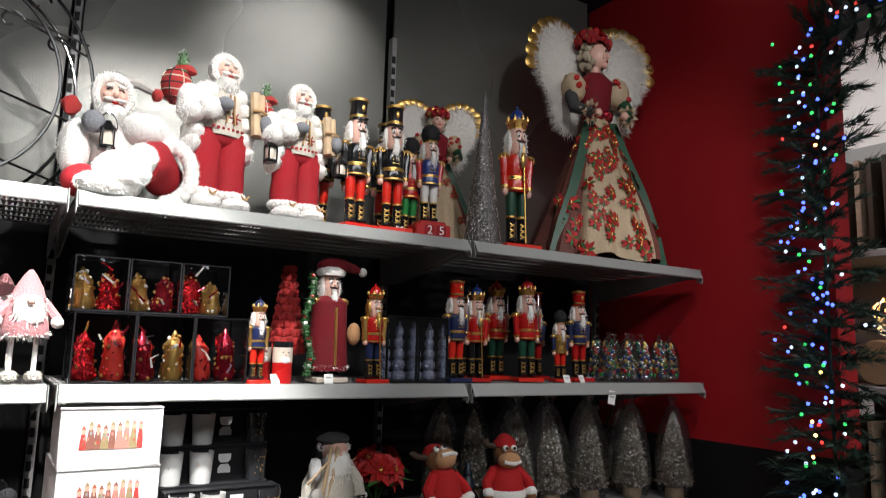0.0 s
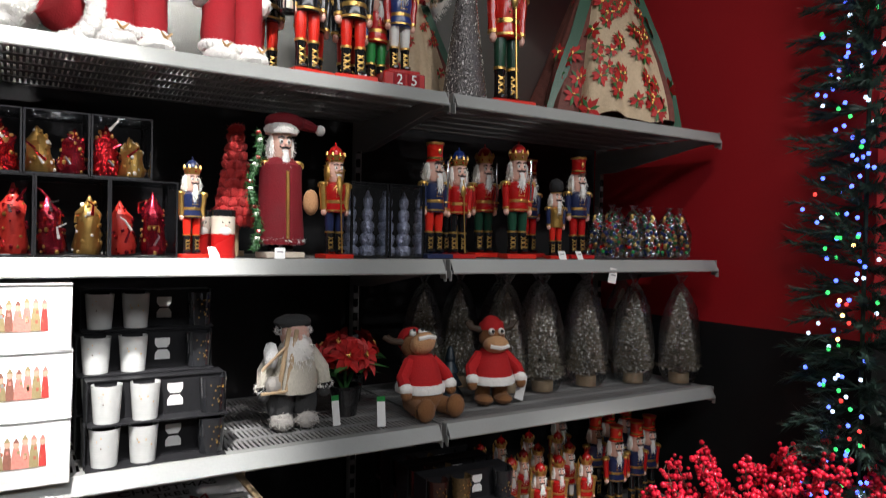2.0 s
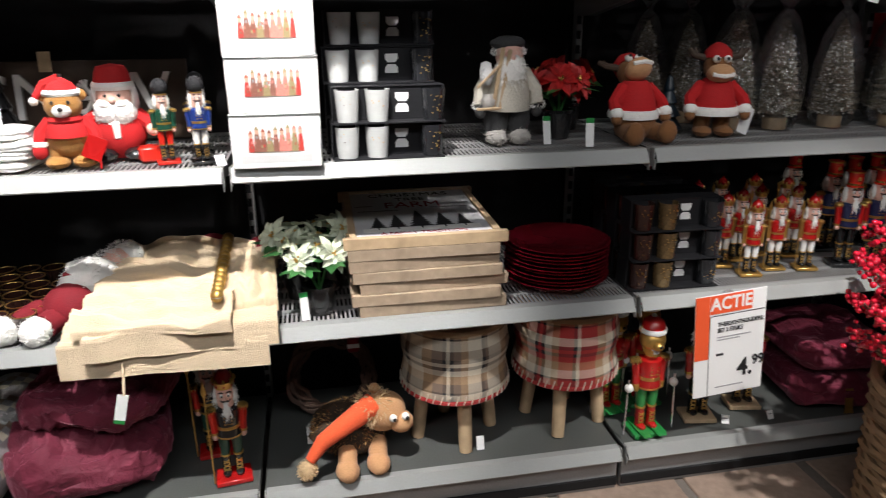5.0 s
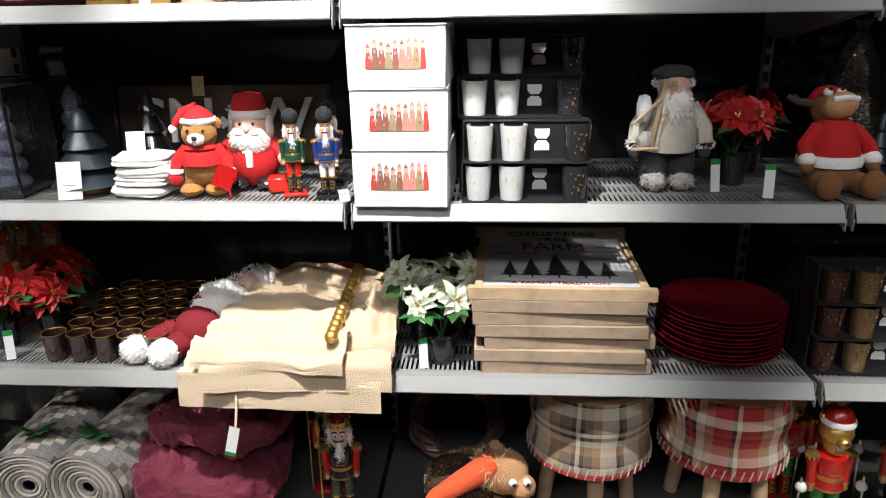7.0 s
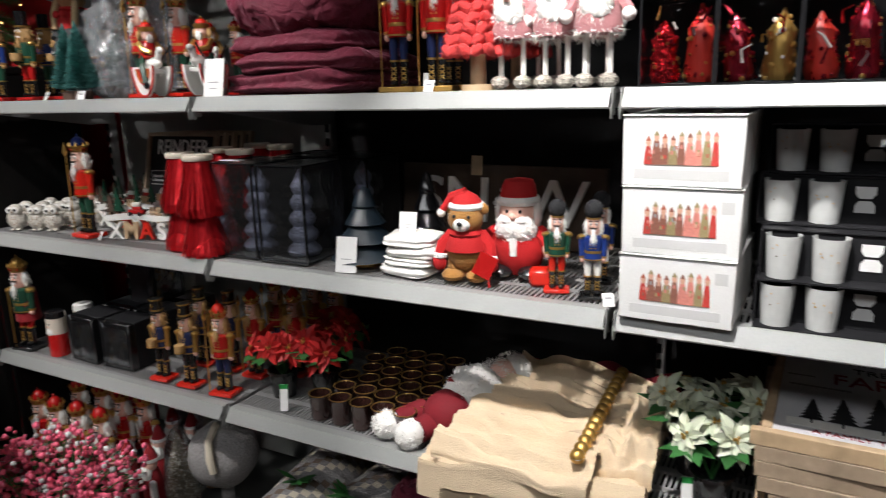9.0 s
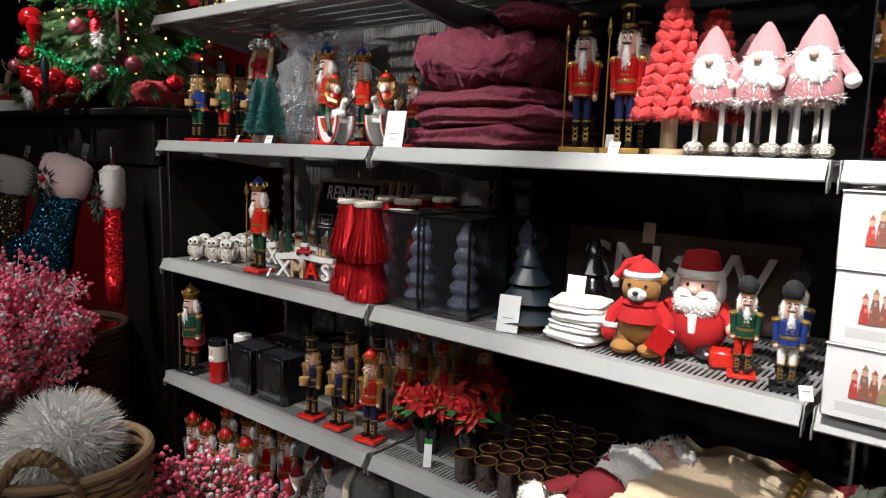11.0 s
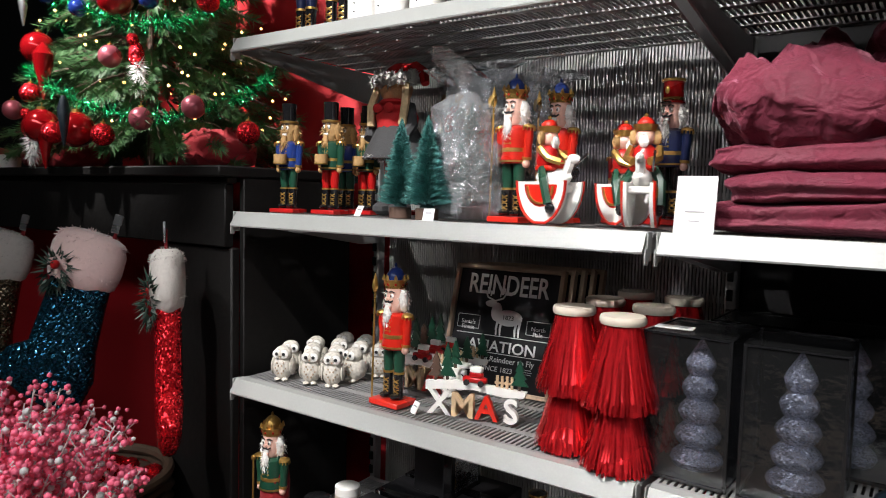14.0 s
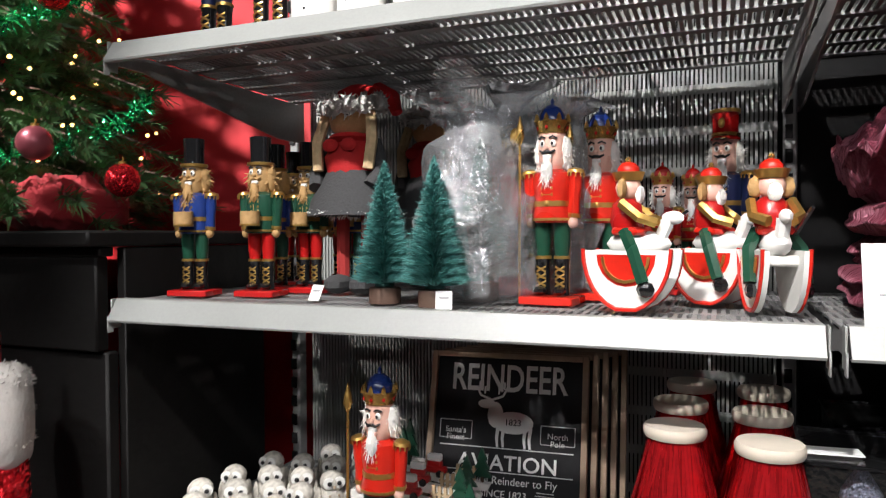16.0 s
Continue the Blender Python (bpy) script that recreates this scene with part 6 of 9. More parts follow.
def rocking_horse():
    k = Kit()
    for s in (-1, 1):
        pts = [(-0.068 * math.cos(math.pi * i / 14), 0, 0.092 - 0.087 * math.sin(math.pi * i / 14)) for i in range(15)]
        outer = [(x, s * 0.026, max(z - 0.003, 0.004)) for x, _, z in pts]
        n = len(outer)
        vs = [(x, s * 0.026 - 0.004, z) for x, _, z in outer] + [(x, s * 0.026 + 0.004, z) for x, _, z in outer]
        k.add(vs, [tuple(range(n)), tuple(range(2 * n - 1, n - 1, -1))] + [(i, (i + 1) % n, (i + 1) % n + n, i + n) for i in range(n)], WHITE)
        k.tube([(x * 0.98, s * 0.0312, z + 0.002) for x, _, z in outer], 0.0032, ORANGE, 5)
        half = [(0.045 * math.cos(math.pi * i / 10), s * 0.0305, 0.083 - 0.045 * math.sin(math.pi * i / 10)) for i in range(11)]
        k.add(half, [tuple(range(11))], ORANGE)
        k.tube([(0.035 * math.cos(math.pi * i / 10), s * 0.0318, 0.08 - 0.035 * math.sin(math.pi * i / 10)) for i in range(11)], 0.003, GOLD, 4)
    k.box((0, 0, 0.075), (0.09, 0.052, 0.014), WHITE, None, 0.003)
    k.ball((0.01, 0, 0.098), (0.050, 0.020, 0.020), WHITE, 10)
    k.tube([(0.040, 0, 0.10), (0.052, 0, 0.125), (0.052, 0, 0.132)], 0.010, WHITE, 8)
    k.ball((0.061, 0, 0.134), (0.017, 0.009, 0.010), WHITE, 8)
    k.box((0.0, 0, 0.116), (0.05, 0.05, 0.012), ORANGE, None, 0.004)
    k.lathe([(0.020, 0.11), (0.026, 0.13), (0.022, 0.155), (0.008, 0.166)], RED, 10, Matrix.Translation((-0.008, 0, 0)))
    for s in (-1, 1):
        k.tube([(-0.008, s * 0.028, 0.156), (0.02, s * 0.032, 0.135), (0.04, s * 0.016, 0.128)], 0.008, GOLD, 6)
        k.tube([(-0.005, s * 0.02, 0.115), (0.012, s * 0.036, 0.09), (0.028, s * 0.038, 0.045)], 0.010, GREEN, 6)
        k.ball((0.032, s * 0.038, 0.036), (0.014, 0.008, 0.012), GLOSS_BLACK, 6)
        k.ball((-0.008, s * 0.022, 0.176), (0.008, 0.012, 0.016), BROWN_HAIR, 6)
    k.ball((-0.006, 0, 0.178), (0.020, 0.020, 0.020), SKIN, 10)
    k.ball((0.012, 0, 0.168), (0.008, 0.012, 0.014), FUR, 6)
    k.lathe([(0.021, 0.188), (0.026, 0.20), (0.020, 0.201)], GOLD, 10, Matrix.Translation((-0.006, 0, 0)))
    k.ball((-0.006, 0, 0.202), (0.018, 0.018, 0.014), ORANGE, 8)
    k.ball((-0.006, 0, 0.218), 0.005, GOLD, 6)
    k.tube([(0.03, 0.022, 0.11), (0.075, 0.03, 0.145)], 0.003, GLOSS_BLACK, 4)
    return k


put(rocking_horse, "rocking_horse", "nutcracker rider on a white rocking horse", "rocking horse", [(0.785, 0.075, T4, -12), (0.880, 0.19, T4, -30), (0.945, 0.10, T4, -78)], "rocking horses on the fourth shelf")
for ob in [o for o in bpy.data.objects if o.name.startswith("rocking_horse")]:
    ob.scale = (0.82, 0.82, 0.87)


# ---- third shelf things ----
PRINT_SKIN = material("printed skin tone", (0.62, 0.36, 0.26), 0.6, 0, 300, 0.25, 0)
PRINTS = [material("printed " + n, c, 0.6, 0, 300, 0.35, 0) for n, c in (("red", (0.50, 0.05, 0.04)), ("rust", (0.42, 0.12, 0.07)), ("pink", (0.60, 0.22, 0.18)), ("brown", (0.25, 0.10, 0.07)), ("olive", (0.30, 0.24, 0.12)))]

def figures_print(k, w, z, y, rng):
    """A printed row of small figures: plain coloured shapes."""
    n = 9
    for i in range(n):
        x = -w / 2 + w * (i + 0.5) / n
        c = rng.choice(PRINTS)
        h, b = rng.uniform(0.030, 0.042), rng.uniform(0.046, 0.066)
        yy = y - 0.0002 * (i % 2)
        k.add([(x - w * b, yy, z), (x + w * b, yy, z), (x + w * b * 0.9, yy, z + h * 0.5), (x + w * b * 0.55, yy, z + h), (x - w * b * 0.55, yy, z + h), (x - w * b * 0.9, yy, z + h * 0.5)], [(0, 1, 2, 3, 4, 5)], c)
        k.add([(x + w * 0.038 * math.cos(a * 0.785), yy - 0.0002, z + h + 0.005 + 0.007 * math.sin(a * 0.785)) for a in range(8)], [tuple(range(8))], PRINT_SKIN)
        k.add([(x - w * 0.04, yy - 0.0003, z + h + 0.008), (x + w * 0.04, yy - 0.0003, z + h + 0.008), (x, yy - 0.0003, z + h + 0.017)], [(0, 1, 2)], rng.choice(PRINTS))
        for q in range(3):
            dx, dz = rng.uniform(-0.7, 0.7) * w * b, rng.uniform(0.15, 0.8) * h
            k.add([(x + dx - 0.002, yy - 0.0003, z + dz), (x + dx + 0.002, yy - 0.0003, z + dz), (x + dx + 0.002, yy - 0.0003, z + dz + 0.006), (x + dx - 0.002, yy - 0.0003, z + dz + 0.006)], [(0, 1, 2, 3)], rng.choice(PRINTS + [PRINT_SKIN, GREY_INK]))


GREY_PRINT = material("pale grey print", (0.62, 0.62, 0.61), 0.6, 0.0, 300, 0.05, 0.0)


def gift_carton(seed):
    rng = random.Random(seed)
    ob = thing("carton", None, "white carton printed with red nutcracker figures", "carton", "white cartons in a stack")
    k = Kit().box((0, 0, 0.0575), (0.190, 0.26, 0.115), CARTON, b=0.0018)
    part("box", k, ob)
    lid = Kit().box((0, -0.002, 0.1162), (0.192, 0.262, 0.003), CARTON, b=0.001)
    part("flap", lid, ob)
    p = Kit()
    figures_print(p, 0.118, 0.036, -0.1312, rng)
    part("figure_print", p, ob, "red printed figures", fix=False)
    part("print_panel", Kit().box((0.074, -0.1302, 0.086), (0.020, 0.0004, 0.020), GREY_PRINT), ob)
    part("print_panel", Kit().box((0.0, -0.1302, 0.020), (0.15, 0.0004, 0.016), GREY_PRINT), ob)
    return ob


cart = gift_carton(2)
cart.matrix_world = pose(2.116, 0.107, T3, 0, 0, -1.5)
copy_thing(cart, pose(2.113, 0.108, T3 + 0.1178, 0, 0, 1))
copy_thing(cart, pose(2.115, 0.106, T3 + 0.2356, 0, 0, -1))


def cup_set(white, cups, deep=0.09):
    """A black open tray box that holds tea light glasses and a label window."""
    w, h = 0.255, 0.080
    ob = thing("candle_set", None, "black gift box with %s tea light glasses" % ("white and black" if white else "brown and gold"), "candle set", "candle gift boxes")
    k = Kit()
    k.box((0, deep / 2 - 0.002, h / 2), (w, 0.003, h), BLACK_CARD)
    k.box((0, 0, 0.0015), (w, deep, 0.003), BLACK_CARD)
    k.box((-w / 2, 0.012, h / 2), (0.003, deep * 0.72, h), BLACK_CARD)
    k.box((w / 2, 0.012, h / 2), (0.003, deep * 0.72, h), BLACK_CARD)
    k.box((0, 0.0, h / 2), (w, 0.003, h), BLACK_CARD)
    k.box((0, deep * 0.22, h - 0.001), (w, deep * 0.55, 0.002), BLACK_CARD)
    part("carton", k, ob)
    x0 = -w / 2 + 0.034
    rng = random.Random(len(cups))
    for i, mat in enumerate(cups):
        x = x0 + (0.068 * i if i < 2 else 0.068 * 2 + 0.060)
        c = Kit().lathe([(0.023, 0.004), (0.025, 0.03), (0.028, 0.075), (0.026, 0.075), (0.023, 0.02), (0.002, 0.018)], mat, 18, Matrix.Translation((x, -0.018, 0)), False)
        cup = part("glass", c, ob, "glossy tea light glass")
        d = Kit()
        for j in range(4 if mat in (PORCELAIN, FROSTED) else 13):
            a = rng.uniform(-0.6, 0.6) - math.pi / 2
            z = rng.uniform(0.02, 0.062)
            r = 0.0262 + z * 0.035
            s = rng.uniform(0.0012, 0.003)
            d.box((x + r * math.cos(a), -0.018 + r * math.sin(a), z), (s, 0.0012, s), GOLD)
        tagged(part("gold_print", d, cup, "gold star print"), kind="stuff")
    lab = Kit()
    for s in (-1, 1):
        z0, z1 = 0.042 + s * 0.002, 0.042 + s * 0.022
        lab.add([(x0 + 0.126 - 0.009, -0.0035, z0), (x0 + 0.126 + 0.009, -0.0035, z0), (x0 + 0.126 + 0.015, -0.0035, z0 + s * 0.008), (x0 + 0.126 + 0.015, -0.0035, z1), (x0 + 0.126 - 0.015, -0.0035, z1), (x0 + 0.126 - 0.015, -0.0035, z0 + s * 0.008)], [(0, 1, 2, 3, 4, 5)], PAPER)
    part("label_window", lab, ob, "white hourglass label", fix=False)
    return ob


w4 = cup_set(True, (FROSTED, FROSTED, CHAR_GLASS))
w4.matrix_world = pose(2.362, 0.055, T3)
for x, y, n in ((2.365, 0.057, 1), (2.352, 0.130, 2), (2.362, 0.175, 3)):
    copy_thing(w4, pose(x, y, T3 + 0.0815 * n))
for n in range(2):
    copy_thing(w4, pose(2.355, 0.155, T3 + 0.0815 * n))


def ski_gnome():
    rng = random.Random(5)
    k = Kit()
    for s in (-1, 1):
        k.ball((s * 0.036, -0.02, 0.022), (0.032, 0.042, 0.022), GREY_FUR, 10, None, 0.2)
        k.fluff((s * 0.036, -0.02, 0.022), (0.032, 0.042, 0.02), GREY_FUR, 130, 0.012, rng, 0.003)
        k.lathe([(0.034, 0.035), (0.040, 0.06), (0.036, 0.10)], GREY_CLOTH, 12, Matrix.Translation((s * 0.034, 0, 0)))
        k.tube([(s * 0.05, 0, 0.185), (s * 0.085, -0.01, 0.14), (s * 0.088, -0.02, 0.105)], 0.021, CREAM_KNIT, 8)
        k.fluff((s * 0.088, -0.02, 0.105), (0.024, 0.024, 0.012), FUR, 70, 0.010, rng, 0.003)
        k.ball((s * 0.088, -0.022, 0.088), (0.018, 0.018, 0.018), GREY_CLOTH, 8)
    k.lathe([(0.068, 0.09), (0.070, 0.12), (0.060, 0.17), (0.035, 0.205)], CREAM_KNIT, 16)
    k.ball((0, -0.035, 0.195), (0.045, 0.03, 0.045), FUR, 10, None, 0.2)
    k.fluff((0, -0.04, 0.185), (0.045, 0.03, 0.05), FUR, 200, 0.020, rng, 0.003, None, 1)
    k.ball((0, -0.012, 0.228), (0.042, 0.042, 0.040), SKIN, 12)
    k.ball((0, -0.055, 0.226), 0.008, SKIN, 8)
    k.ball((0, 0.005, 0.257), (0.054, 0.052, 0.020), GREY_CLOTH, 12, None, 0.1)
    k.fluff((0, 0.0, 0.238), (0.052, 0.050, 0.016), FUR, 200, 0.010, rng, 0.003, None, 0)
    for dx in (0.0, 0.022):
        k.box((-0.075 + dx, -0.055, 0.165), (0.012, 0.008, 0.15), WOOD, Matrix.Rotation(0.18, 4, "Y"), 0.002)
    for a in (-0.5, 0.4):
        k.tube([(-0.11, -0.065, 0.13 + 0.06 * a), (-0.04, -0.06, 0.16 + 0.12 * a)], 0.004, WOOD, 6)
    k.ball((-0.078, -0.045, 0.185), (0.022, 0.02, 0.03), SNOWY, 8, None, 0.3)
    k.ball((-0.07, -0.045, 0.115), (0.024, 0.02, 0.022), GREY_FUR, 8, None, 0.3)
    return k


simple("gnome_doll", ski_gnome(), "bearded gnome doll in cream sweater carrying skis", "doll", 2.675, 0.15, T3, 0, UPPER).scale = (0.82, 0.85, 0.95)


def poinsettia(petal, H, seed, heads=4, tag=True):
    rng = random.Random(seed)
    ob = thing("poinsettia", None, "artificial %s poinsettia in a black pot" % ("cream white" if petal is WHITE_PETAL else "red"), "plant", "poinsettias on the shelves")
    part("pot", Kit().lathe([(0.030, 0), (0.039, 0.066), (0.042, 0.068), (0.042, 0.075), (0.036, 0.075), (0.034, 0.06), (0.002, 0.058)], GLOSS_BLACK, 18), ob, "black plastic pot")
    stems, leaves = Kit(), Kit()
    for i in range(heads):
        a = 2 * math.pi * i / heads + rng.uniform(-0.3, 0.3)
        r = 0.0 if (heads > 3 and i == 0) else rng.uniform(0.035, 0.075)
        c = Vector((r * math.cos(a), r * math.sin(a) * 0.8, H * rng.uniform(0.70, 0.98)))
        stems.tube([(0, 0, 0.055), c * 0.5 + Vector((0, 0, 0.04)), c], 0.003, LEAF, 5)
        up = (Vector((c.x * 2.4, c.y * 2.4 - 0.05, 0.10))).normalized()
        t1 = up.orthogonal().normalized()
        t2 = up.cross(t1)
        head = Kit()
        for ring, (n, ln, lift) in enumerate(((6, 0.050, 0.10), (6, 0.038, 0.32), (5, 0.022, 0.6))):
            for j in range(n):
                b = 2 * math.pi * (j + 0.5 * ring) / n + rng.uniform(-0.15, 0.15)
                d = (t1 * math.cos(b) + t2 * math.sin(b) + up * lift).normalized()
                s = d.cross(up).normalized()
                L, W = ln * rng.uniform(0.85, 1.15), ln * 0.24
                mid = c + d * L * 0.5
                head.add([c, mid - s * W + up * 0.004, c + d * L * 0.78 - s * W * 0.6, c + d * L - up * 0.008, c + d * L * 0.78 + s * W * 0.6, mid + s * W + up * 0.004, mid - up * 0.003], [(0, 1, 6), (1, 2, 6), (2, 3, 6), (3, 4, 6), (4, 5, 6), (5, 0, 6)], petal)
        for j in range(6):
            head.ball(c + up * 0.010 + t1 * rng.uniform(-0.006, 0.006) + t2 * rng.uniform(-0.006, 0.006), 0.003, GOLD, 5)
        part("flower", head, ob, fix=False)
        for j in range(4):
            b = rng.uniform(0, 6.28)
            d = Vector((math.cos(b), math.sin(b), rng.uniform(-0.35, 0.1))).normalized()
            s = d.cross(Vector((0, 0, 1))).normalized()
            q = c * 0.9
            L, W = rng.uniform(0.05, 0.075), 0.017
            leaves.add([q, q + d * L * 0.45 - s * W, q + d * L, q + d * L * 0.45 + s * W], [(0, 1, 2), (0, 2, 3)], LEAF)
    part("stem", stems, ob)
    tagged(part("foliage", leaves, ob, "dark green leaves", fix=False), kind="stuff")
    return ob


po = poinsettia(RED_PETAL, 0.175, 4, 9)
spread(po, [(2.83, 0.20, T3, 0), (2.90, 0.33, T3, 80), (1.09, 0.13, T2, 30), (1.19, 0.18, T2, 120), (1.14, 0.30, T2, 200)])
pw = poinsettia(WHITE_PETAL, 0.215, 9, 5)
spread(pw, [(2.182, 0.085, T2, 10), (2.215, 0.24, T2, 130), (2.13, 0.20, T2, 60)])


def stick_tag(x, y, z, turn):
    ob = thing("plant_tag", Kit().box((0, 0, 0.035), (0.020, 0.0015, 0.070), PAPER, Matrix.Rotation(radians(-10), 4, "X")), "white plant label with a green end", "plant tag", "plant tags", at=pose(x, y, z, 0, 0, turn))
    part("green_end", Kit().box((0, -0.0011, 0.064), (0.020, 0.001, 0.012), BRIGHT_GREEN, Matrix.Rotation(radians(-10), 4, "X")), ob)


for x, y, t in ((2.772, 0.11, 10), (2.862, 0.055, -12)):
    stick_tag(x, y, T3, t)
stick_tag(2.145, 0.04, T2, 15)
stick_tag(1.155, 0.05, T2, 25)


def plush_moose(sit):
    k = Kit()
    rng = random.Random(6)
    z = 0.0 if sit else 0.05
    if not sit:
        for s in (-1, 1):
            k.tube([(s * 0.026, 0, 0.012), (s * 0.026, 0, 0.085)], 0.021, MOOSE, 10)
            k.ball((s * 0.028, -0.015, 0.015), (0.025, 0.036, 0.015), MOOSE, 10)
    else:
        for s in (-1, 1):
            k.tube([(s * 0.03, 0, 0.03), (s * 0.045, -0.07, 0.024)], 0.022, MOOSE, 10)
            k.ball((s * 0.047, -0.085, 0.030), (0.026, 0.020, 0.030), MOOSE, 10)
        k.ball((0, -0.01, 0.045), (0.055, 0.05, 0.045), MOOSE, 12)
    k.lathe([(0.060, 0.065), (0.056, 0.09), (0.042, 0.135), (0.03, 0.15)], RED_PLUSH, 14)
    k.lathe([(0.064, 0.058), (0.066, 0.068), (0.062, 0.080)], FUR, 14)
    k.fluff((0, 0, 0.069), (0.064, 0.064, 0.010), FUR, 110, 0.006, rng, 0.003)
    for s in (-1, 1):
        k.tube([(s * 0.035, 0, 0.135), (s * 0.068, -0.015, 0.10), (s * 0.070, -0.03, 0.082)], 0.016, RED_PLUSH, 8)
        k.ball((s * 0.070, -0.033, 0.075), (0.019, 0.019, 0.016), FUR, 8)
        k.ball((s * 0.071, -0.037, 0.060), (0.015, 0.015, 0.015), MOOSE, 8)
    tilt = Matrix.Translation((0, 0, 0.15)) @ Matrix.Rotation(radians(-55 if sit else -8), 4, "X")
    k.ball((0, 0, 0.03), (0.036, 0.036, 0.038), MOOSE, 12, tilt)
    k.ball((0, -0.028, 0.010), (0.036, 0.034, 0.024), TAN, 12, tilt)
    k.tube([(-0.026, -0.050, 0.006), (0, -0.060, 0.000), (0.026, -0.050, 0.006)], 0.006, WHITE, 6, tilt)
    for s in (-1, 1):
        k.ball((s * 0.014, -0.034, 0.045), 0.010, WHITE, 8, tilt)
        k.ball((s * 0.013, -0.043, 0.045), 0.005, INK, 6, tilt)
        k.tube([(s * 0.03, 0.0, 0.05), (s * 0.062, 0.0, 0.058), (s * 0.074, 0, 0.074)], 0.010, DARK_WOOD, 8, tilt, 0.6)
        k.tube([(s * 0.055, 0.0, 0.055), (s * 0.060, 0, 0.076)], 0.008, DARK_WOOD, 6, tilt, 0.6)
    k.lathe([(0.036, 0.05), (0.034, 0.068), (0.018, 0.084), (0.004, 0.09)], RED_PLUSH, 12, tilt)
    return k


simple("plush_moose", plush_moose(True), "lounging plush moose in a red santa suit", "soft toy", 3.005, 0.125, T3, 8, UPPER)
moose = simple("plush_moose", plush_moose(False), "standing plush moose in a red santa suit", "soft toy", 3.235, 0.135, T3, -12, UPPER)
simple("price_tag", Kit().box((0, 0, 0.045), (0.045, 0.0015, 0.07), PAPER, Matrix.Rotation(0.35, 4, "Y")), "large white swing tag with green spot", "price tag", 3.30, 0.10, T3 + 0.0, 20)


def tier_tree(H, r, mat, seed):
    prof = []
    for j in range(4):
        q = r * (1 - 0.22 * j)
        prof += [(q, H * (0.10 + 0.22 * j)), (q * 0.94, H * (0.13 + 0.22 * j)), (q * 0.52, H * (0.29 + 0.22 * j))]
    k = Kit().lathe([(r * 0.45, 0), (r * 0.45, H * 0.09)], GOLD, 14)
    k.lathe(prof + [(0.002, H)], mat, 20, None, True, 0.10)
    return k


simple("ceramic_tree", tier_tree(0.155, 0.042, BLUE_CERAMIC, 1), "petrol blue ceramic tree on a gold foot", "ornament", 3.135, 0.19, T3, 0, UPPER)
simple("ceramic_tree", tier_tree(0.185, 0.085, BLUE_CERAMIC, 2), "wide petrol blue ceramic tree on a gold foot", "ornament", 1.385, 0.125, T3, 0, UPPER)
simple("ceramic_tree", tier_tree(0.20, 0.062, GLOSS_BLACK, 3), "glossy black ceramic tree", "ornament", 1.455, 0.30, T3, 0, UPPER)

# folded white bags
for i in range(4):
    simple("folded_bag", folded(0.125 - 0.008 * (i % 2), 0.12, 0.026, WHITE, 50 + i * 3, 0.55), "folded white printed cloth in clear wrap", "textile", 1.53 + 0.006 * (i % 3), 0.105, T3 + 0.0215 * i, i * 7 - 10, "pile of white folded cloths")
price_card(1.515, 0.10, T3 + 0.0915, 0.04, 0.045, 10)


def plush_bear():
    k = Kit()
    for s in (-1, 1):
        k.ball((s * 0.034, -0.012, 0.018), (0.034, 0.045, 0.018), TEDDY, 12)
        k.tube([(s * 0.03, 0, 0.02), (s * 0.028, 0, 0.07)], 0.028, TEDDY, 10)
    k.ball((0, 0, 0.080), (0.056, 0.050, 0.056), TEDDY, 14)
    k.lathe([(0.060, 0.085), (0.056, 0.10), (0.045, 0.13), (0.025, 0.145)], RED_PLUSH, 14)
    for s in (-1, 1):
        k.tube([(s * 0.038, 0, 0.125), (s * 0.066, -0.01, 0.095), (s * 0.070, -0.02, 0.068)], 0.018, RED_PLUSH, 8)
        k.ball((s * 0.070, -0.022, 0.068), (0.021, 0.021, 0.012), FUR, 8)
        k.ball((s * 0.072, -0.025, 0.050), (0.020, 0.018, 0.022), RED_PLUSH, 8)
    k.ball((0, -0.012, 0.128), (0.046, 0.04, 0.018), RED_PLUSH, 12)
    k.ball((0, -0.01, 0.165), (0.048, 0.044, 0.043), TEDDY, 14)
    k.ball((0, -0.047, 0.155), (0.024, 0.018, 0.018), FUR, 10)
    k.ball((0, -0.064, 0.160), (0.008, 0.006, 0.006), INK, 8)
    for s in (-1, 1):
        k.ball((s * 0.020, -0.048, 0.176), 0.005, INK, 6)
        k.ball((s * 0.045, 0, 0.19), (0.016, 0.010, 0.016), TEDDY, 8)
    k.lathe([(0.047, 0.190), (0.050, 0.197), (0.046, 0.206)], FUR, 14)
    k.lathe([(0.044, 0.203), (0.030, 0.222), (0.008, 0.235)], RED_PLUSH, 12)
    k.tube([(0.0, 0, 0.228), (-0.04, 0, 0.218), (-0.065, -0.01, 0.185)], 0.018, RED_PLUSH, 8, None, 0.5)
    k.ball((-0.068, -0.012, 0.178), 0.012, FUR, 8)
    return k


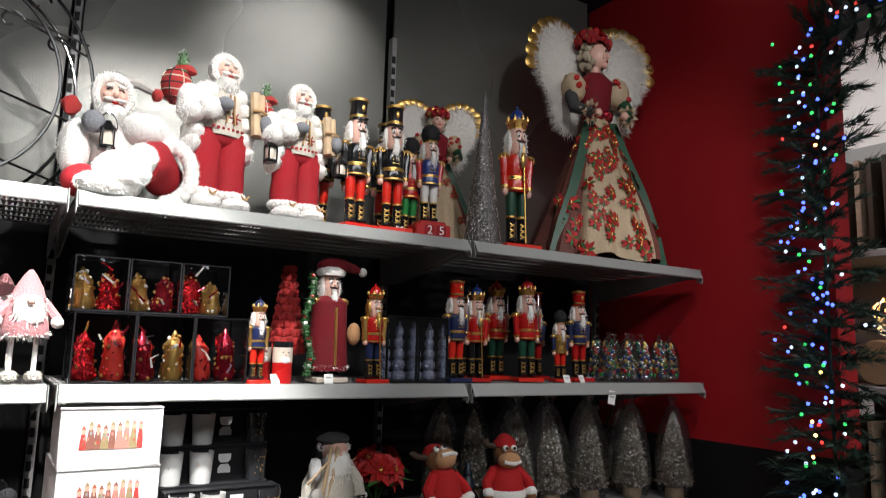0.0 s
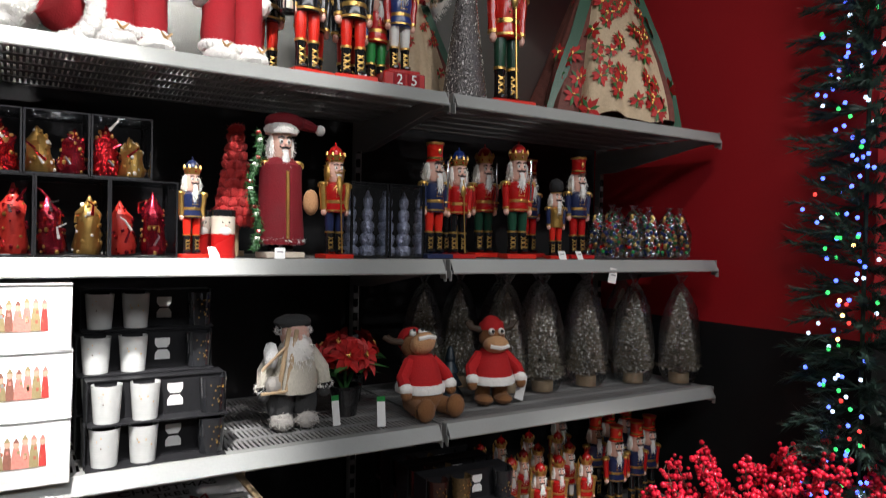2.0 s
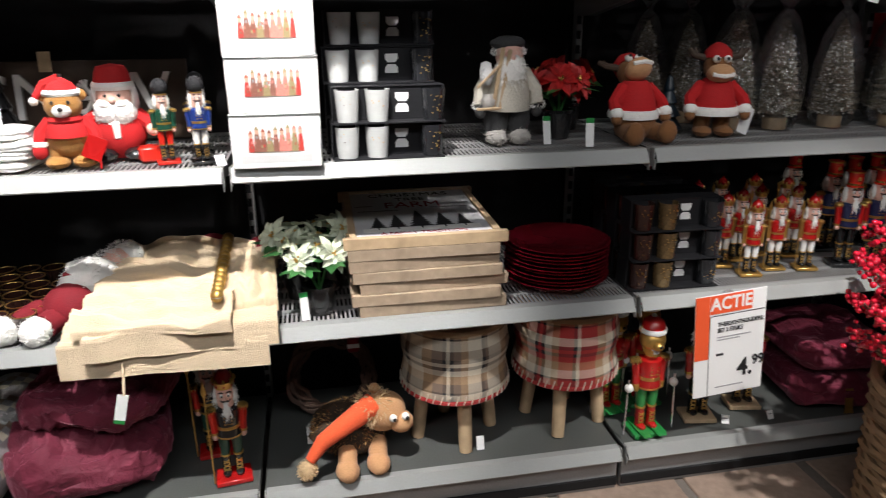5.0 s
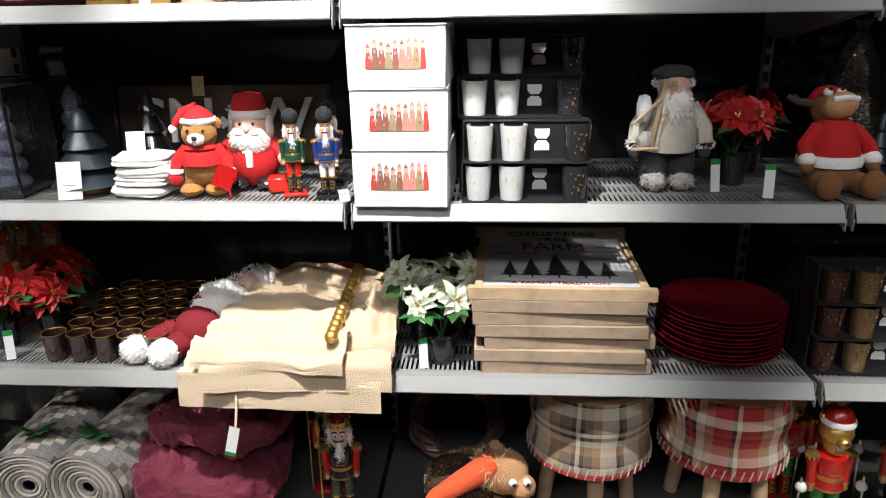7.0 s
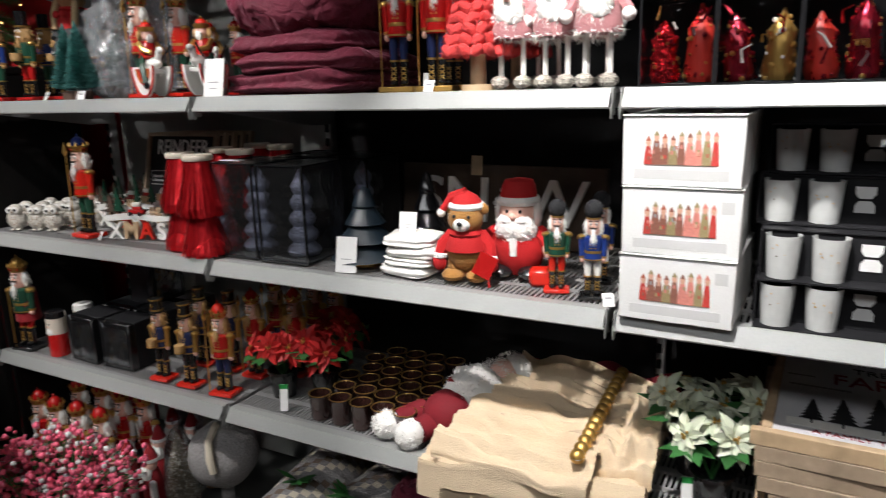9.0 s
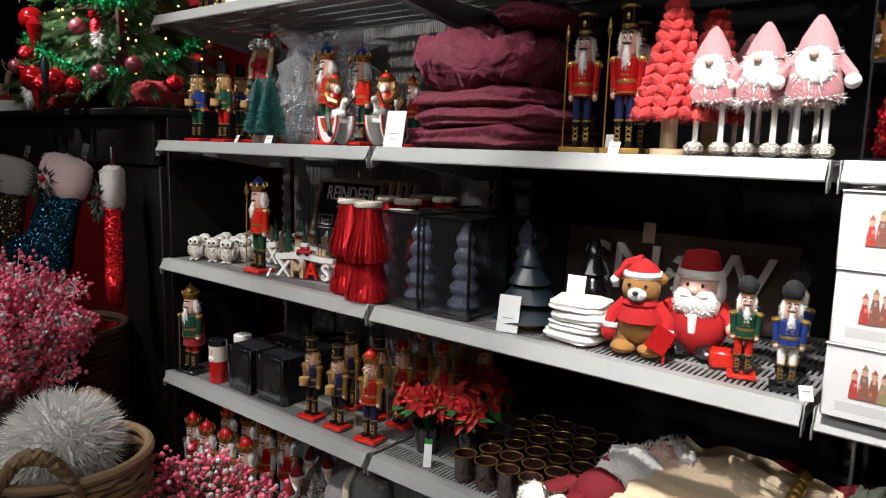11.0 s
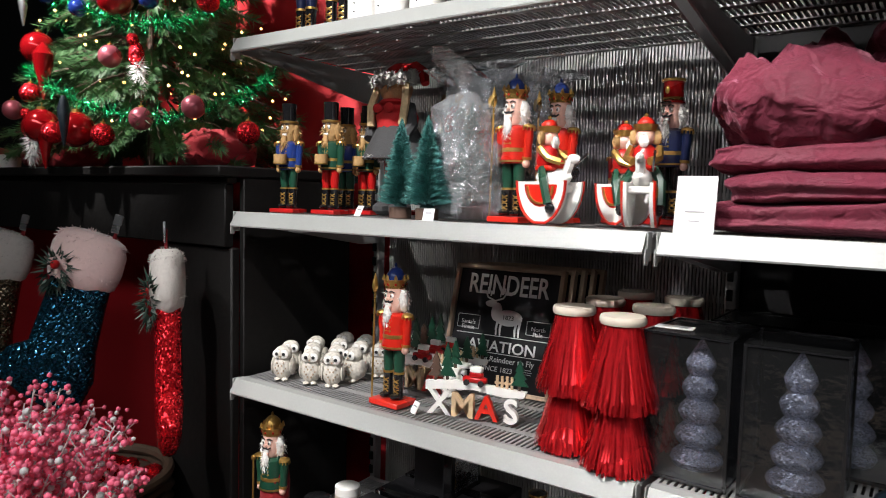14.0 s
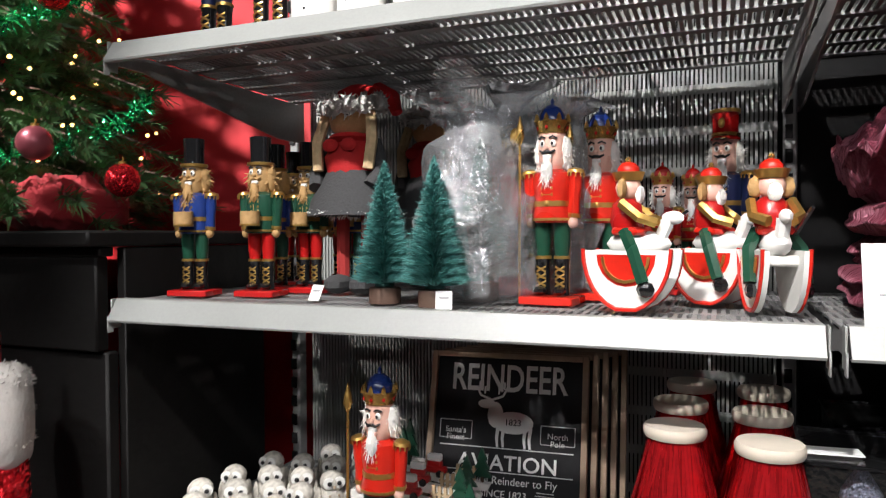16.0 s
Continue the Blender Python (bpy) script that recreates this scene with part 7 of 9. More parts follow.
def plush_santa():
    k = Kit()
    rng = random.Random(3)
    k.ball((0, 0, 0.075), (0.075, 0.06, 0.075), RED_PLUSH, 14)
    for s in (-1, 1):
        k.ball((s * 0.04, -0.03, 0.02), (0.035, 0.045, 0.02), GLOSS_BLACK, 10)
        k.tube([(s * 0.055, 0, 0.125), (s * 0.09, -0.02, 0.10), (s * 0.098, -0.045, 0.09)], 0.022, RED_PLUSH, 8)
        k.ball((s * 0.098, -0.052, 0.088), (0.020, 0.020, 0.020), SKIN, 8)
    k.ball((0, -0.01, 0.175), (0.052, 0.047, 0.05), SKIN, 14)
    k.ball((0, -0.030, 0.140), (0.058, 0.036, 0.045), FUR, 12, None, 0.12)
    k.fluff((0, -0.030, 0.138), (0.058, 0.036, 0.046), FUR, 220, 0.010, rng, 0.004)
    for s in (-1, 1):
        k.ball((s * 0.052, 0, 0.170), (0.014, 0.03, 0.04), FUR, 8)
        k.ball((s * 0.018, -0.052, 0.185), 0.005, INK, 6)
        k.ball((s * 0.018, -0.055, 0.160), (0.018, 0.010, 0.008), FUR, 8)
    k.ball((0, -0.060, 0.172), 0.010, SKIN, 8)
    k.lathe([(0.056, 0.198), (0.060, 0.208), (0.055, 0.220)], FUR, 14)
    k.lathe([(0.052, 0.217), (0.046, 0.248), (0.038, 0.262), (0.006, 0.268)], RED_PLUSH, 14)
    k.box((0, -0.055, 0.09), (0.02, 0.012, 0.05), WHITE, None, 0.003)
    return k


simple("plush_bear", plush_bear(), "brown teddy bear in red santa coat and hat", "soft toy", 1.668, 0.09, T3, 8, UPPER).scale = (0.79, 0.80, 0.82)
simple("plush_santa", plush_santa(), "plush Santa with a full white beard", "soft toy", 1.755, 0.165, T3, 6, UPPER).scale = (0.78, 0.78, 0.80)
simple("gift_card", Kit().box((0, 0, 0.052), (0.040, 0.004, 0.05), RED, Matrix.Rotation(0.45, 4, "Y")).box((0.03, 0.002, 0.022), (0.004, 0.004, 0.044), RED), "small red printed booklet between the toys", "booklet", 1.705, 0.045, T3, 10)
simple("red_pack", Kit().box((0, 0, 0.018), (0.05, 0.04, 0.036), ORANGE, Matrix.Rotation(0.0, 4, "Y"), 0.006), "small red lacquered block beside nutcrackers", "block", 1.825, 0.115, T3, 20)

# SNOW board
snow = thing("snow_sign", Kit().box((0, 0, 0.105), (0.56, 0.018, 0.205), DARK_WOOD, b=0.003), "dark brown wooden sign with white letters SNOW", "sign", at=pose(1.60, 0.405, T3, -6, 0, 0))
for i, n in enumerate("SNW"):
    x = (-0.185, -0.08, 0.15)[i]
    part("letter", letters(n, 0.165, PORCELAIN, 0.006, wide=1.05, heavy=0.0), snow, "white raised letter", pose(x, -0.018, 0.112))
fl = Kit()
for i in range(6):
    a = math.pi * i / 3
    fl.tube([(0, 0, 0), (0.052 * math.cos(a), 0, 0.052 * math.sin(a))], 0.006, PORCELAIN, 5)
    for b in (-0.7, 0.7):
        fl.tube([(0.032 * math.cos(a), 0, 0.032 * math.sin(a)), (0.032 * math.cos(a) + 0.02 * math.cos(a + b), 0, 0.032 * math.sin(a) + 0.02 * math.sin(a + b))], 0.005, PORCELAIN, 5)
part("snowflake", fl, snow, "white snowflake for the letter O", pose(0.045, -0.015, 0.112))
part("hanger", Kit().box((-0.06, -0.011, 0.205), (0.03, 0.003, 0.05), WOOD), snow)


def owl(seed):
    k = Kit()
    k.ball((0, 0, 0.030), (0.025, 0.024, 0.031), SPECKLED, 12, None, 0.06)
    k.ball((0, -0.003, 0.062), (0.022, 0.021, 0.019), SPECKLED, 12)
    for s in (-1, 1):
        k.lathe([(0.0105, 0), (0.0100, 0.002), (0.002, 0.003)], WHITE, 12, Matrix.Translation((s * 0.0090, -0.0195, 0.064)) @ Matrix.Rotation(radians(90), 4, "X"))
        k.ball((s * 0.0085, -0.0235, 0.064), 0.0042, INK, 6)
        k.ball((s * 0.023, 0, 0.032), (0.006, 0.018, 0.022), SPECKLED, 8)
        k.ball((s * 0.009, -0.016, 0.003), (0.008, 0.011, 0.004), SPECKLED, 6)
        for q in range(5):
            k.ball((s * (0.004 + 0.004 * (q % 3)), -0.0225 + 0.0012 * (q % 3), 0.018 + 0.006 * q), (0.0022, 0.002, 0.0026), OLD_WOOD, 5)
    k.lathe([(0.0028, 0), (0.0008, 0.005)], OLD_WOOD, 6, Matrix.Translation((0, -0.022, 0.058)) @ Matrix.Rotation(radians(120), 4, "X"))
    return k


rng = random.Random(5)
owls = [(0.125, 0.066), (0.20, 0.085), (0.255, 0.10), (0.09, 0.12), (0.15, 0.14), (0.21, 0.16), (0.265, 0.165), (0.10, 0.20), (0.16, 0.22), (0.22, 0.235), (0.28, 0.235), (0.12, 0.29), (0.18, 0.30), (0.245, 0.31), (0.31, 0.30), (0.20, 0.37), (0.27, 0.38)]
put(lambda: owl(1), "owl_figurine", "small frosted white ceramic owl", "figurine", [(x - 0.028, y + 0.008, T3, rng.uniform(-8, 48)) for x, y in owls], "owls on the third shelf")


def xmas_sign():
    ob = thing("xmas_sign", None, "wooden XMAS letters under a snowy car scene", "sign", "XMAS signs on the third shelf")
    vs = [(-0.105, 0, 0.052), (-0.06, 0, 0.058), (0.0, 0, 0.062), (0.06, 0, 0.055), (0.10, 0, 0.058), (0.105, 0, 0.070), (0.03, 0, 0.074), (-0.04, 0, 0.078), (-0.105, 0, 0.070)]
    n = len(vs)
    k = Kit().add([(x, -0.006, z) for x, _, z in vs] + [(x, 0.006, z) for x, _, z in vs], [tuple(range(n)), tuple(range(2 * n - 1, n - 1, -1))] + [(i, (i + 1) % n, (i + 1) % n + n, i + n) for i in range(n)], WHITE)
    part("snow_board", k, ob)
    for i, (n, mat) in enumerate(zip("XMAS", (WHITE, WOOD, ORANGE, WHITE))):
        part("letter", letters(n, 0.068, mat, 0.006, heavy=0.0012), ob, "", pose(-0.075 + i * 0.05, 0, 0.0255))
    for x, h, m in ((-0.085, 0.055, TWIG), (-0.06, 0.075, GREEN), (0.09, 0.055, GREEN)):
        t = Kit()
        for j in range(3):
            w = 0.018 * (1 - 0.25 * j)
            z = 0.072 + h * (0.15 + 0.26 * j)
            t.add([(x - w, -0.003, z), (x + w, -0.003, z), (x, -0.003, z + h * 0.4), (x - w, 0.003, z), (x + w, 0.003, z), (x, 0.003, z + h * 0.4)], [(0, 1, 2), (5, 4, 3), (0, 2, 5, 3), (1, 4, 5, 2), (0, 3, 4, 1)], m)
        t.box((x, 0, 0.078), (0.005, 0.005, 0.02), TWIG)
        part("fir", t, ob)
    c = Kit().box((0.0, -0.004, 0.083), (0.05, 0.014, 0.012), RED, None, 0.003).box((0.003, -0.004, 0.093), (0.028, 0.013, 0.012), RED, None, 0.003).box((0.003, -0.004, 0.104), (0.026, 0.012, 0.012), WHITE, None, 0.002)
    for s in (-1, 1):
        c.lathe([(0.006, 0), (0.006, 0.006)], INK, 10, Matrix.Translation((s * 0.015, -0.009, 0.078)) @ Matrix.Rotation(radians(90), 4, "X"))
    part("car", c, ob, "small red car with presents")
    f = Kit()
    for i in range(4):
        f.box((0.045 + i * 0.010, 0, 0.082), (0.005, 0.004, 0.028), WOOD)
    f.box((0.06, 0, 0.082), (0.04, 0.003, 0.004), WOOD)
    part("fence", f, ob)
    return ob


spread(xmas_sign(), [(0.622, 0.105, T3, 14), (0.42, 0.20, T3, -2), (0.41, 0.26, T3, -2), (0.42, 0.31, T3, -2), (0.41, 0.36, T3, -2)])


def reindeer_sign():
    ob = thing("reindeer_sign", None, "framed black sign with white reindeer and lettering", "sign", "reindeer signs leaning in a row")
    W, H = 0.280, 0.292
    part("board", Kit().box((0, 0.004, H / 2), (W - 0.01, 0.006, H - 0.01), BLACK_CARD), ob, "black printed board")
    for s in (-1, 1):
        part("frame_side", Kit().box((s * (W / 2 - 0.005), 0, H / 2), (0.010, 0.020, H), OLD_WOOD, b=0.001), ob)
        part("frame_rail", Kit().box((0, 0, H / 2 + s * (H / 2 - 0.005)), (W - 0.02, 0.020, 0.010), OLD_WOOD, b=0.001), ob)
    y = -0.0006

    def write(text, size, x, z, wide=1.0, heavy=0.0):
        z = z * 0.95
        part("lettering", letters(text, size, PAPER, 0.0006, wide=wide, heavy=heavy), ob, "white lettering", pose(x, y, z))
    write("REINDEER", 0.066, 0, 0.258, 0.70, 0.0010)
    write("AVIATION", 0.036, 0.004, 0.108, 1.05, 0.0004)
    write("Teaching Reindeer to Fly", 0.0185, 0, 0.078, 0.98)
    write("SINCE 1823", 0.0165, 0, 0.055, 1.0)
    write("Santa's", 0.014, -0.090, 0.162)
    write("Finest", 0.014, -0.090, 0.149)
    write("North", 0.014, 0.090, 0.162)
    write("Pole", 0.014, 0.090, 0.149)
    d = Kit()
    for cx in (-0.09, 0.09):
        for z in (0.140, 0.171):
            d.box((cx, y, z), (0.058, 0.0008, 0.0012), PAPER)
        for s in (-1, 1):
            d.box((cx + s * 0.029, y, 0.1555), (0.0012, 0.0008, 0.031), PAPER)
    for z in (0.128, 0.088):
        d.box((0, y, z), (0.235, 0.0008, 0.0016), PAPER)
    for s in (-1, 1):
        for z in (0.051, 0.056, 0.061):
            d.box((s * 0.072, y, z), (0.034 - abs(z - 0.056), 0.0008, 0.001), PAPER)
    part("ruling", d, ob, "white ruled lines")
    r = Kit()
    at = Matrix.Diagonal((1, 0.02, 1, 1))
    r.ball((0.012, -0.03, 0.172), (0.036, 0.03, 0.019), PAPER, 14, at)
    r.ball((-0.020, -0.03, 0.184), (0.014, 0.03, 0.022), PAPER, 12, at @ Matrix.Translation((0, 0, 0)))
    r.ball((-0.036, -0.03, 0.202), (0.016, 0.03, 0.008), PAPER, 12, at)
    for x in (-0.014, -0.004, 0.034, 0.043):
        r.tube([(x, 0, 0.165), (x - 0.002, 0, 0.145), (x, 0, 0.130)], 0.0035, PAPER, 5, Matrix.Translation((0, y, 0)) @ at, 0.6)
    for s in (-1, 1):
        base = Vector((-0.028, 0, 0.209))
        tip = Vector((-0.028 + s * 0.028, 0, 0.232))
        r.tube([base, (base + tip) / 2 + Vector((s * 0.006, 0, -0.004)), tip], 0.0022, PAPER, 5, Matrix.Translation((0, y, 0)) @ at)
        for q in (0.45, 0.8):
            p = base.lerp(tip, q)
            r.tube([p, p + Vector((0, 0, 0.013))], 0.0018, PAPER, 5, Matrix.Translation((0, y, 0)) @ at)
    part("reindeer", r, ob, "white reindeer silhouette")
    part("number", letters("1823", 0.015, BLACK_CARD, 0.0006), ob, "black number", pose(0.012, -0.0016, 0.172))
    return ob


sign = reindeer_sign()
sign.matrix_world = pose(0.545, 0.300, T3, -15, 0, 4)
for i in range(1, 5):
    copy_thing(sign, pose(0.545 + 0.013 * i, 0.300 + 0.024 * i, T3, -15, 0, 4))


def fringe_tree():
    """A two tier tree of red foil fringe under a pale wooden disc."""
    rng = random.Random(5)
    ob = thing("fringe_tree", None, "red foil fringe tree with pale wooden disc on top", "ornament", "red fringe trees")
    for z0, z1, r0, r1 in ((0.0, 0.118, 0.056, 0.034), (0.100, 0.245, 0.057, 0.031)):
        k = Kit()
        k.lathe([(r0 * 0.86, z0 + 0.012), (r1, z1)], RED_CLOTH, 16, None, False)
        for i in range(1000):
            a = 2 * math.pi * rng.random()
            b = a + rng.gauss(0, 0.14)
            q = r0 * rng.uniform(0.74, 1.14)
            s = Vector((-math.sin(a), math.cos(a), 0)) * 0.0014
            top = Vector((r1 * 1.03 * math.cos(a), r1 * 1.03 * math.sin(a), z1 - 0.012 * rng.random()))
            mid = Vector((q * 0.82 * math.cos(b), q * 0.82 * math.sin(b), z0 + (z1 - z0) * 0.40))
            low = Vector((q * math.cos(b), q * math.sin(b), z0 + 0.002 + 0.030 * rng.random() ** 2))
            k.add([top - s, top + s, mid + s, mid - s, low + s, low - s], [(0, 1, 2, 3), (3, 2, 4, 5)], RED_FOIL)
        tagged(part("fringe", k, ob, "shiny red foil fringe", fix=False), kind="stuff")
    part("disc", Kit().lathe([(0.036, 0.242), (0.038, 0.246), (0.038, 0.252), (0.036, 0.256), (0.004, 0.256)], CREAM_CANDLE, 22), ob, "pale wooden disc")
    part("core", Kit().cyl((0, 0, 0.0), 0.016, 0.245, WOOD, 10), ob)
    return ob


spread(fringe_tree(), [(0.835, 0.09, T3, 0), (0.94, 0.05, T3, 50), (0.835, 0.23, T3, 100), (0.94, 0.20, T3, 160), (0.845, 0.37, T3, 30), (0.95, 0.35, T3, 80)])


# ---- second shelf things ----
def towel(w, y0, y1, lift, drop, seed, mat, stripe=None, thick=0.010, rise=0.035):
    """A folded cloth that lies on the shelf and hangs over its lip."""
    k = Kit()
    n, m = 30, 110
    total = (y0 - y1) + drop
    for side in (0, 1):
        grid = []
        for j in range(m + 1):
            s = total * j / m
            row = []
            for i in range(n + 1):
                u = i / n * 2 - 1
                x = u * w / 2 * (1 + 0.03 * noise.noise((s * 6, seed, 0)))
                wave = 0.027 * math.sin(s * 95 + seed + 1.1 * u + 2.2 * noise.noise((u * 1.3, s * 5, seed))) * (0.55 + 0.9 * noise.noise((u * 2, s * 4, seed))) + 0.024 * noise.noise((u * 2.4 + seed, s * 7, 1)) + 0.014 + 0.0034 * math.sin(s * 330 + 2 * noise.noise((u * 2, s * 9, seed)))
                if s < y0 - y1:
                    y, z = y0 - s, lift + max(wave, 0) + rise * (1 - s / (y0 - y1)) ** 0.7
                else:
                    over = s - (y0 - y1)
                    a = min(over / 0.03, 1) * math.pi / 2
                    y, z = y1 - 0.022 * math.sin(a) - 0.010 * noise.noise((u * 3, seed, 2)) - 0.10 * max(over - 0.047, 0), lift + max(wave, 0) * (1 - over / drop) + 0.002 - 0.020 * (1 - math.cos(a)) - max(over - 0.047, 0) * 0.9
                row.append((x, y, z + (thick if side == 0 else 0)))
            grid.append(row)
        if stripe and side == 0:
            cut = max(2, int(m * 0.14))
            k.sheet(grid[:2], mat)
            k.sheet(grid[1:cut], stripe)
            k.sheet(grid[cut - 1:], mat)
        else:
            k.sheet(grid, mat)
    return k


RED_STRIPE = material("dark red woven stripe", (0.26, 0.02, 0.035), 0.9, 0, 420, 0.15, 0.6)
simple("tea_towel", towel(0.46, 0.42, -0.022, 0.004, 0.100, 2.0, BEIGE), "folded beige cotton tea towel hanging over the lip", "towel", 1.83, 0, T2, -2, "beige towels on the second shelf")
simple("tea_towel", towel(0.42, 0.45, -0.030, 0.030, 0.075, 5.1, BEIGE, RED_STRIPE), "beige ribbed towel with a dark red stripe", "towel", 1.87, 0, T2, 2, "beige towels on the second shelf")
simple("tea_towel", towel(0.34, 0.38, -0.036, 0.056, 0.045, 8.3, BEIGE), "top beige ribbed towel, loosely folded", "towel", 1.815, 0, T2, -5, "beige towels on the second shelf")
simple("tea_towel", towel(0.11, 0.24, 0.03, 0.062, 0.04, 3.3, BEIGE), "small folded beige cloth with frayed edge", "towel", 2.03, 0, T2, 4, "beige towels on the second shelf")
tt = thing("price_tag", Kit().box((0, 0, -0.045), (0.024, 0.0014, 0.075), PAPER, Matrix.Rotation(0.25, 4, "Y")), "white hanging price tag with a green end", "price tag", at=pose(1.735, -0.075, T2 - 0.085))
part("green_end", Kit().box((0, -0.0012, -0.078), (0.024, 0.001, 0.009), BRIGHT_GREEN, Matrix.Rotation(0.25, 4, "Y")), tt)
part("string", Kit().tube([(0, 0, -0.01), (0.002, 0.012, 0.03), (0, 0.025, 0.06)], 0.003, BEIGE, 5), tt)
bells = Kit()
rng = random.Random(4)
for i in range(15):
    t = i / 14
    p = Vector((1.945, 0.345, 0.125)).lerp(Vector((1.955, -0.040, 0.110)), t)
    bells.ball((p.x, p.y, p.z + 0.004), 0.0150, GOLD, 12)
    bells.ball((p.x, p.y, p.z + 0.004), (0.0155, 0.0155, 0.002), SILVER, 12)
bells.tube([(1.945, 0.355, 0.125), (1.950, 0.155, 0.118), (1.956, -0.048, 0.110)], 0.004, GOLD, 6)
thing("bell_string", bells, "string of shiny gold bells lying on towels", "decoration", at=pose(0, 0, T2))


PRINT_GREY = material("pale grey printed board", (0.60, 0.60, 0.62), 0.35, 0.0, 25, 0.12, 0.03, 7.0)


def farm_sign(top):
    ob = thing("farm_sign", None, "wooden framed sign, TREE FARM print on top" if top else "wooden framed sign in a stack", "sign", "stacked wooden signs")
    W, D, H = 0.375, 0.465, 0.029
    mat = WOOD if top else OLD_WOOD
    for s in (-1, 1):
        part("long_batten", Kit().box((0, s * (D / 2 - 0.009), H / 2), (W + (0.03 if top else 0), 0.018, H), mat, b=0.0015), ob)
        part("short_batten", Kit().box((s * (W / 2 - 0.009), 0, H / 2), (0.018, D - 0.037, H), mat, b=0.0015), ob)
    part("panel", Kit().box((0, 0, 0.020 if top else 0.010), (W - 0.036, D - 0.038, 0.006), PRINT_GREY if top else OLD_WOOD), ob, "white printed board" if top else "")
    if top:
        flat = Matrix.Rotation(radians(-90), 4, "X")
        z = 0.0238

        def write(text, size, x, y, mat=INK, wide=1.0, heavy=0.0):
            part("lettering", letters(text, size, mat, 0.0004, wide=wide, heavy=heavy), ob, "dark lettering", Matrix.Translation((x, y * 1.5, z)) @ Matrix.Diagonal((1, 1.35, 1, 1)) @ flat)
        part("printed_snow", Kit().box((0, -0.156, z - 0.0006), (0.30, 0.030, 0.0008), WHITE), ob, "white printed snow")
        write("CHRISTMAS", 0.036, 0, 0.118, INK, 1.25)
        write("TREE", 0.030, 0, 0.085, INK, 1.3)
        write("FARM", 0.058, 0, 0.045, RED_STRIPE, 1.1, 0.0)
        write("A FAMILY TRADITION", 0.017, 0, -0.124, RED_STRIPE, 1.3)
        for s in (-1, 1):
            part("ornament_line", Kit().box((s * 0.135, 0.068, z), (0.05, 0.006, 0.0008), GREY_INK), ob)
            part("ornament_line", Kit().box((s * 0.10, 0.025 + 0.008 * s, z), (0.11, 0.007, 0.0008), GREY_INK), ob)
        for x, s in ((-0.11, 0.75), (-0.06, 0.9), (0.0, 1.15), (0.06, 0.9), (0.112, 0.75)):
            t = Kit()
            for j in range(6):
                w = 0.030 * s * (1 - j / 6.5)
                y0 = -0.092 + j * 0.0125 * s
                t.add([(x - w, y0, z + 0.0004 + j * 0.0001), (x + w, y0, z + 0.0004 + j * 0.0001), (x + w * 0.3, y0 + 0.018 * s, z + 0.0004 + j * 0.0001), (x - w * 0.3, y0 + 0.018 * s, z + 0.0004 + j * 0.0001)], [(0, 1, 2, 3)], INK)
            t.box((x, -0.096, z), (0.004, 0.012, 0.0008), INK)
            part("printed_fir", t, ob, at=Matrix.Diagonal((1, 1.5, 1, 1)), fix=False)
    return ob


stack = farm_sign(False)
spread(stack, [(2.460, 0.258, T2, 0.9), (2.449, 0.252, T2 + 0.0295, -0.8), (2.463, 0.262, T2 + 0.059, 1.4), (2.452, 0.254, T2 + 0.0885, -0.6), (2.440, 0.258, T2 + 0.118, 0.8), (2.447, 0.252, T2 + 0.1475, -1.4)])
farm_sign(True).matrix_world = pose(2.452, 0.252, T2 + 0.177, 0, 0, -1.2)


def plate():
    return Kit().lathe([(0.096, 0.0), (0.106, 0.002), (0.130, 0.022), (0.140, 0.026), (0.142, 0.0275), (0.139, 0.029), (0.127, 0.025), (0.102, 0.006), (0.002, 0.005)], RED_METAL, 56)


first = simple("plate", plate(), "shiny dark red metallic charger plate in a stack", "plate", 2.832, 0.170, T2, 0, "stacked red plates")
for i in range(1, 11):
    copy_thing(first, pose(2.832 + 0.003 * math.sin(i * 2.1), 0.170 + 0.003 * math.cos(i * 1.7), T2 + 0.0098 * i, 0, 0, i * 20))

b3 = cup_set(False, (BROWN_GLASS, material("bronze flecked glass", (0.20, 0.13, 0.06), 0.25, 0.5, 150, 0.9, 0.05, coat=0.4), CHAR_GLASS))
spots = [(3.125 + 0.004 * (n % 2), 0.085 + 0.095 * row, T2 + 0.0815 * n, -2) for row in range(4) for n in range(3)]
spread(b3, spots)

glass = Kit().lathe([(0.022, 0.0), (0.024, 0.004), (0.027, 0.062), (0.0285, 0.064), (0.026, 0.064), (0.023, 0.006), (0.002, 0.005)], BROWN_GLASS, 20)
glass.lathe([(0.0272, 0.0635), (0.0288, 0.0665), (0.0262, 0.0665)], GOLD, 20, None, False)
cupspots = []
for j in range(6):
    for i in range(5 if j < 4 else 4):
        cupspots.append((1.262 + i * 0.062 + 0.030 * (j % 2), 0.065 + j * 0.064, T2, 0))
put(lambda: glass, "tealight_glass", "dark brown tea light glass with a gold rim", "candle glass", cupspots, "tea light glasses on the second shelf")


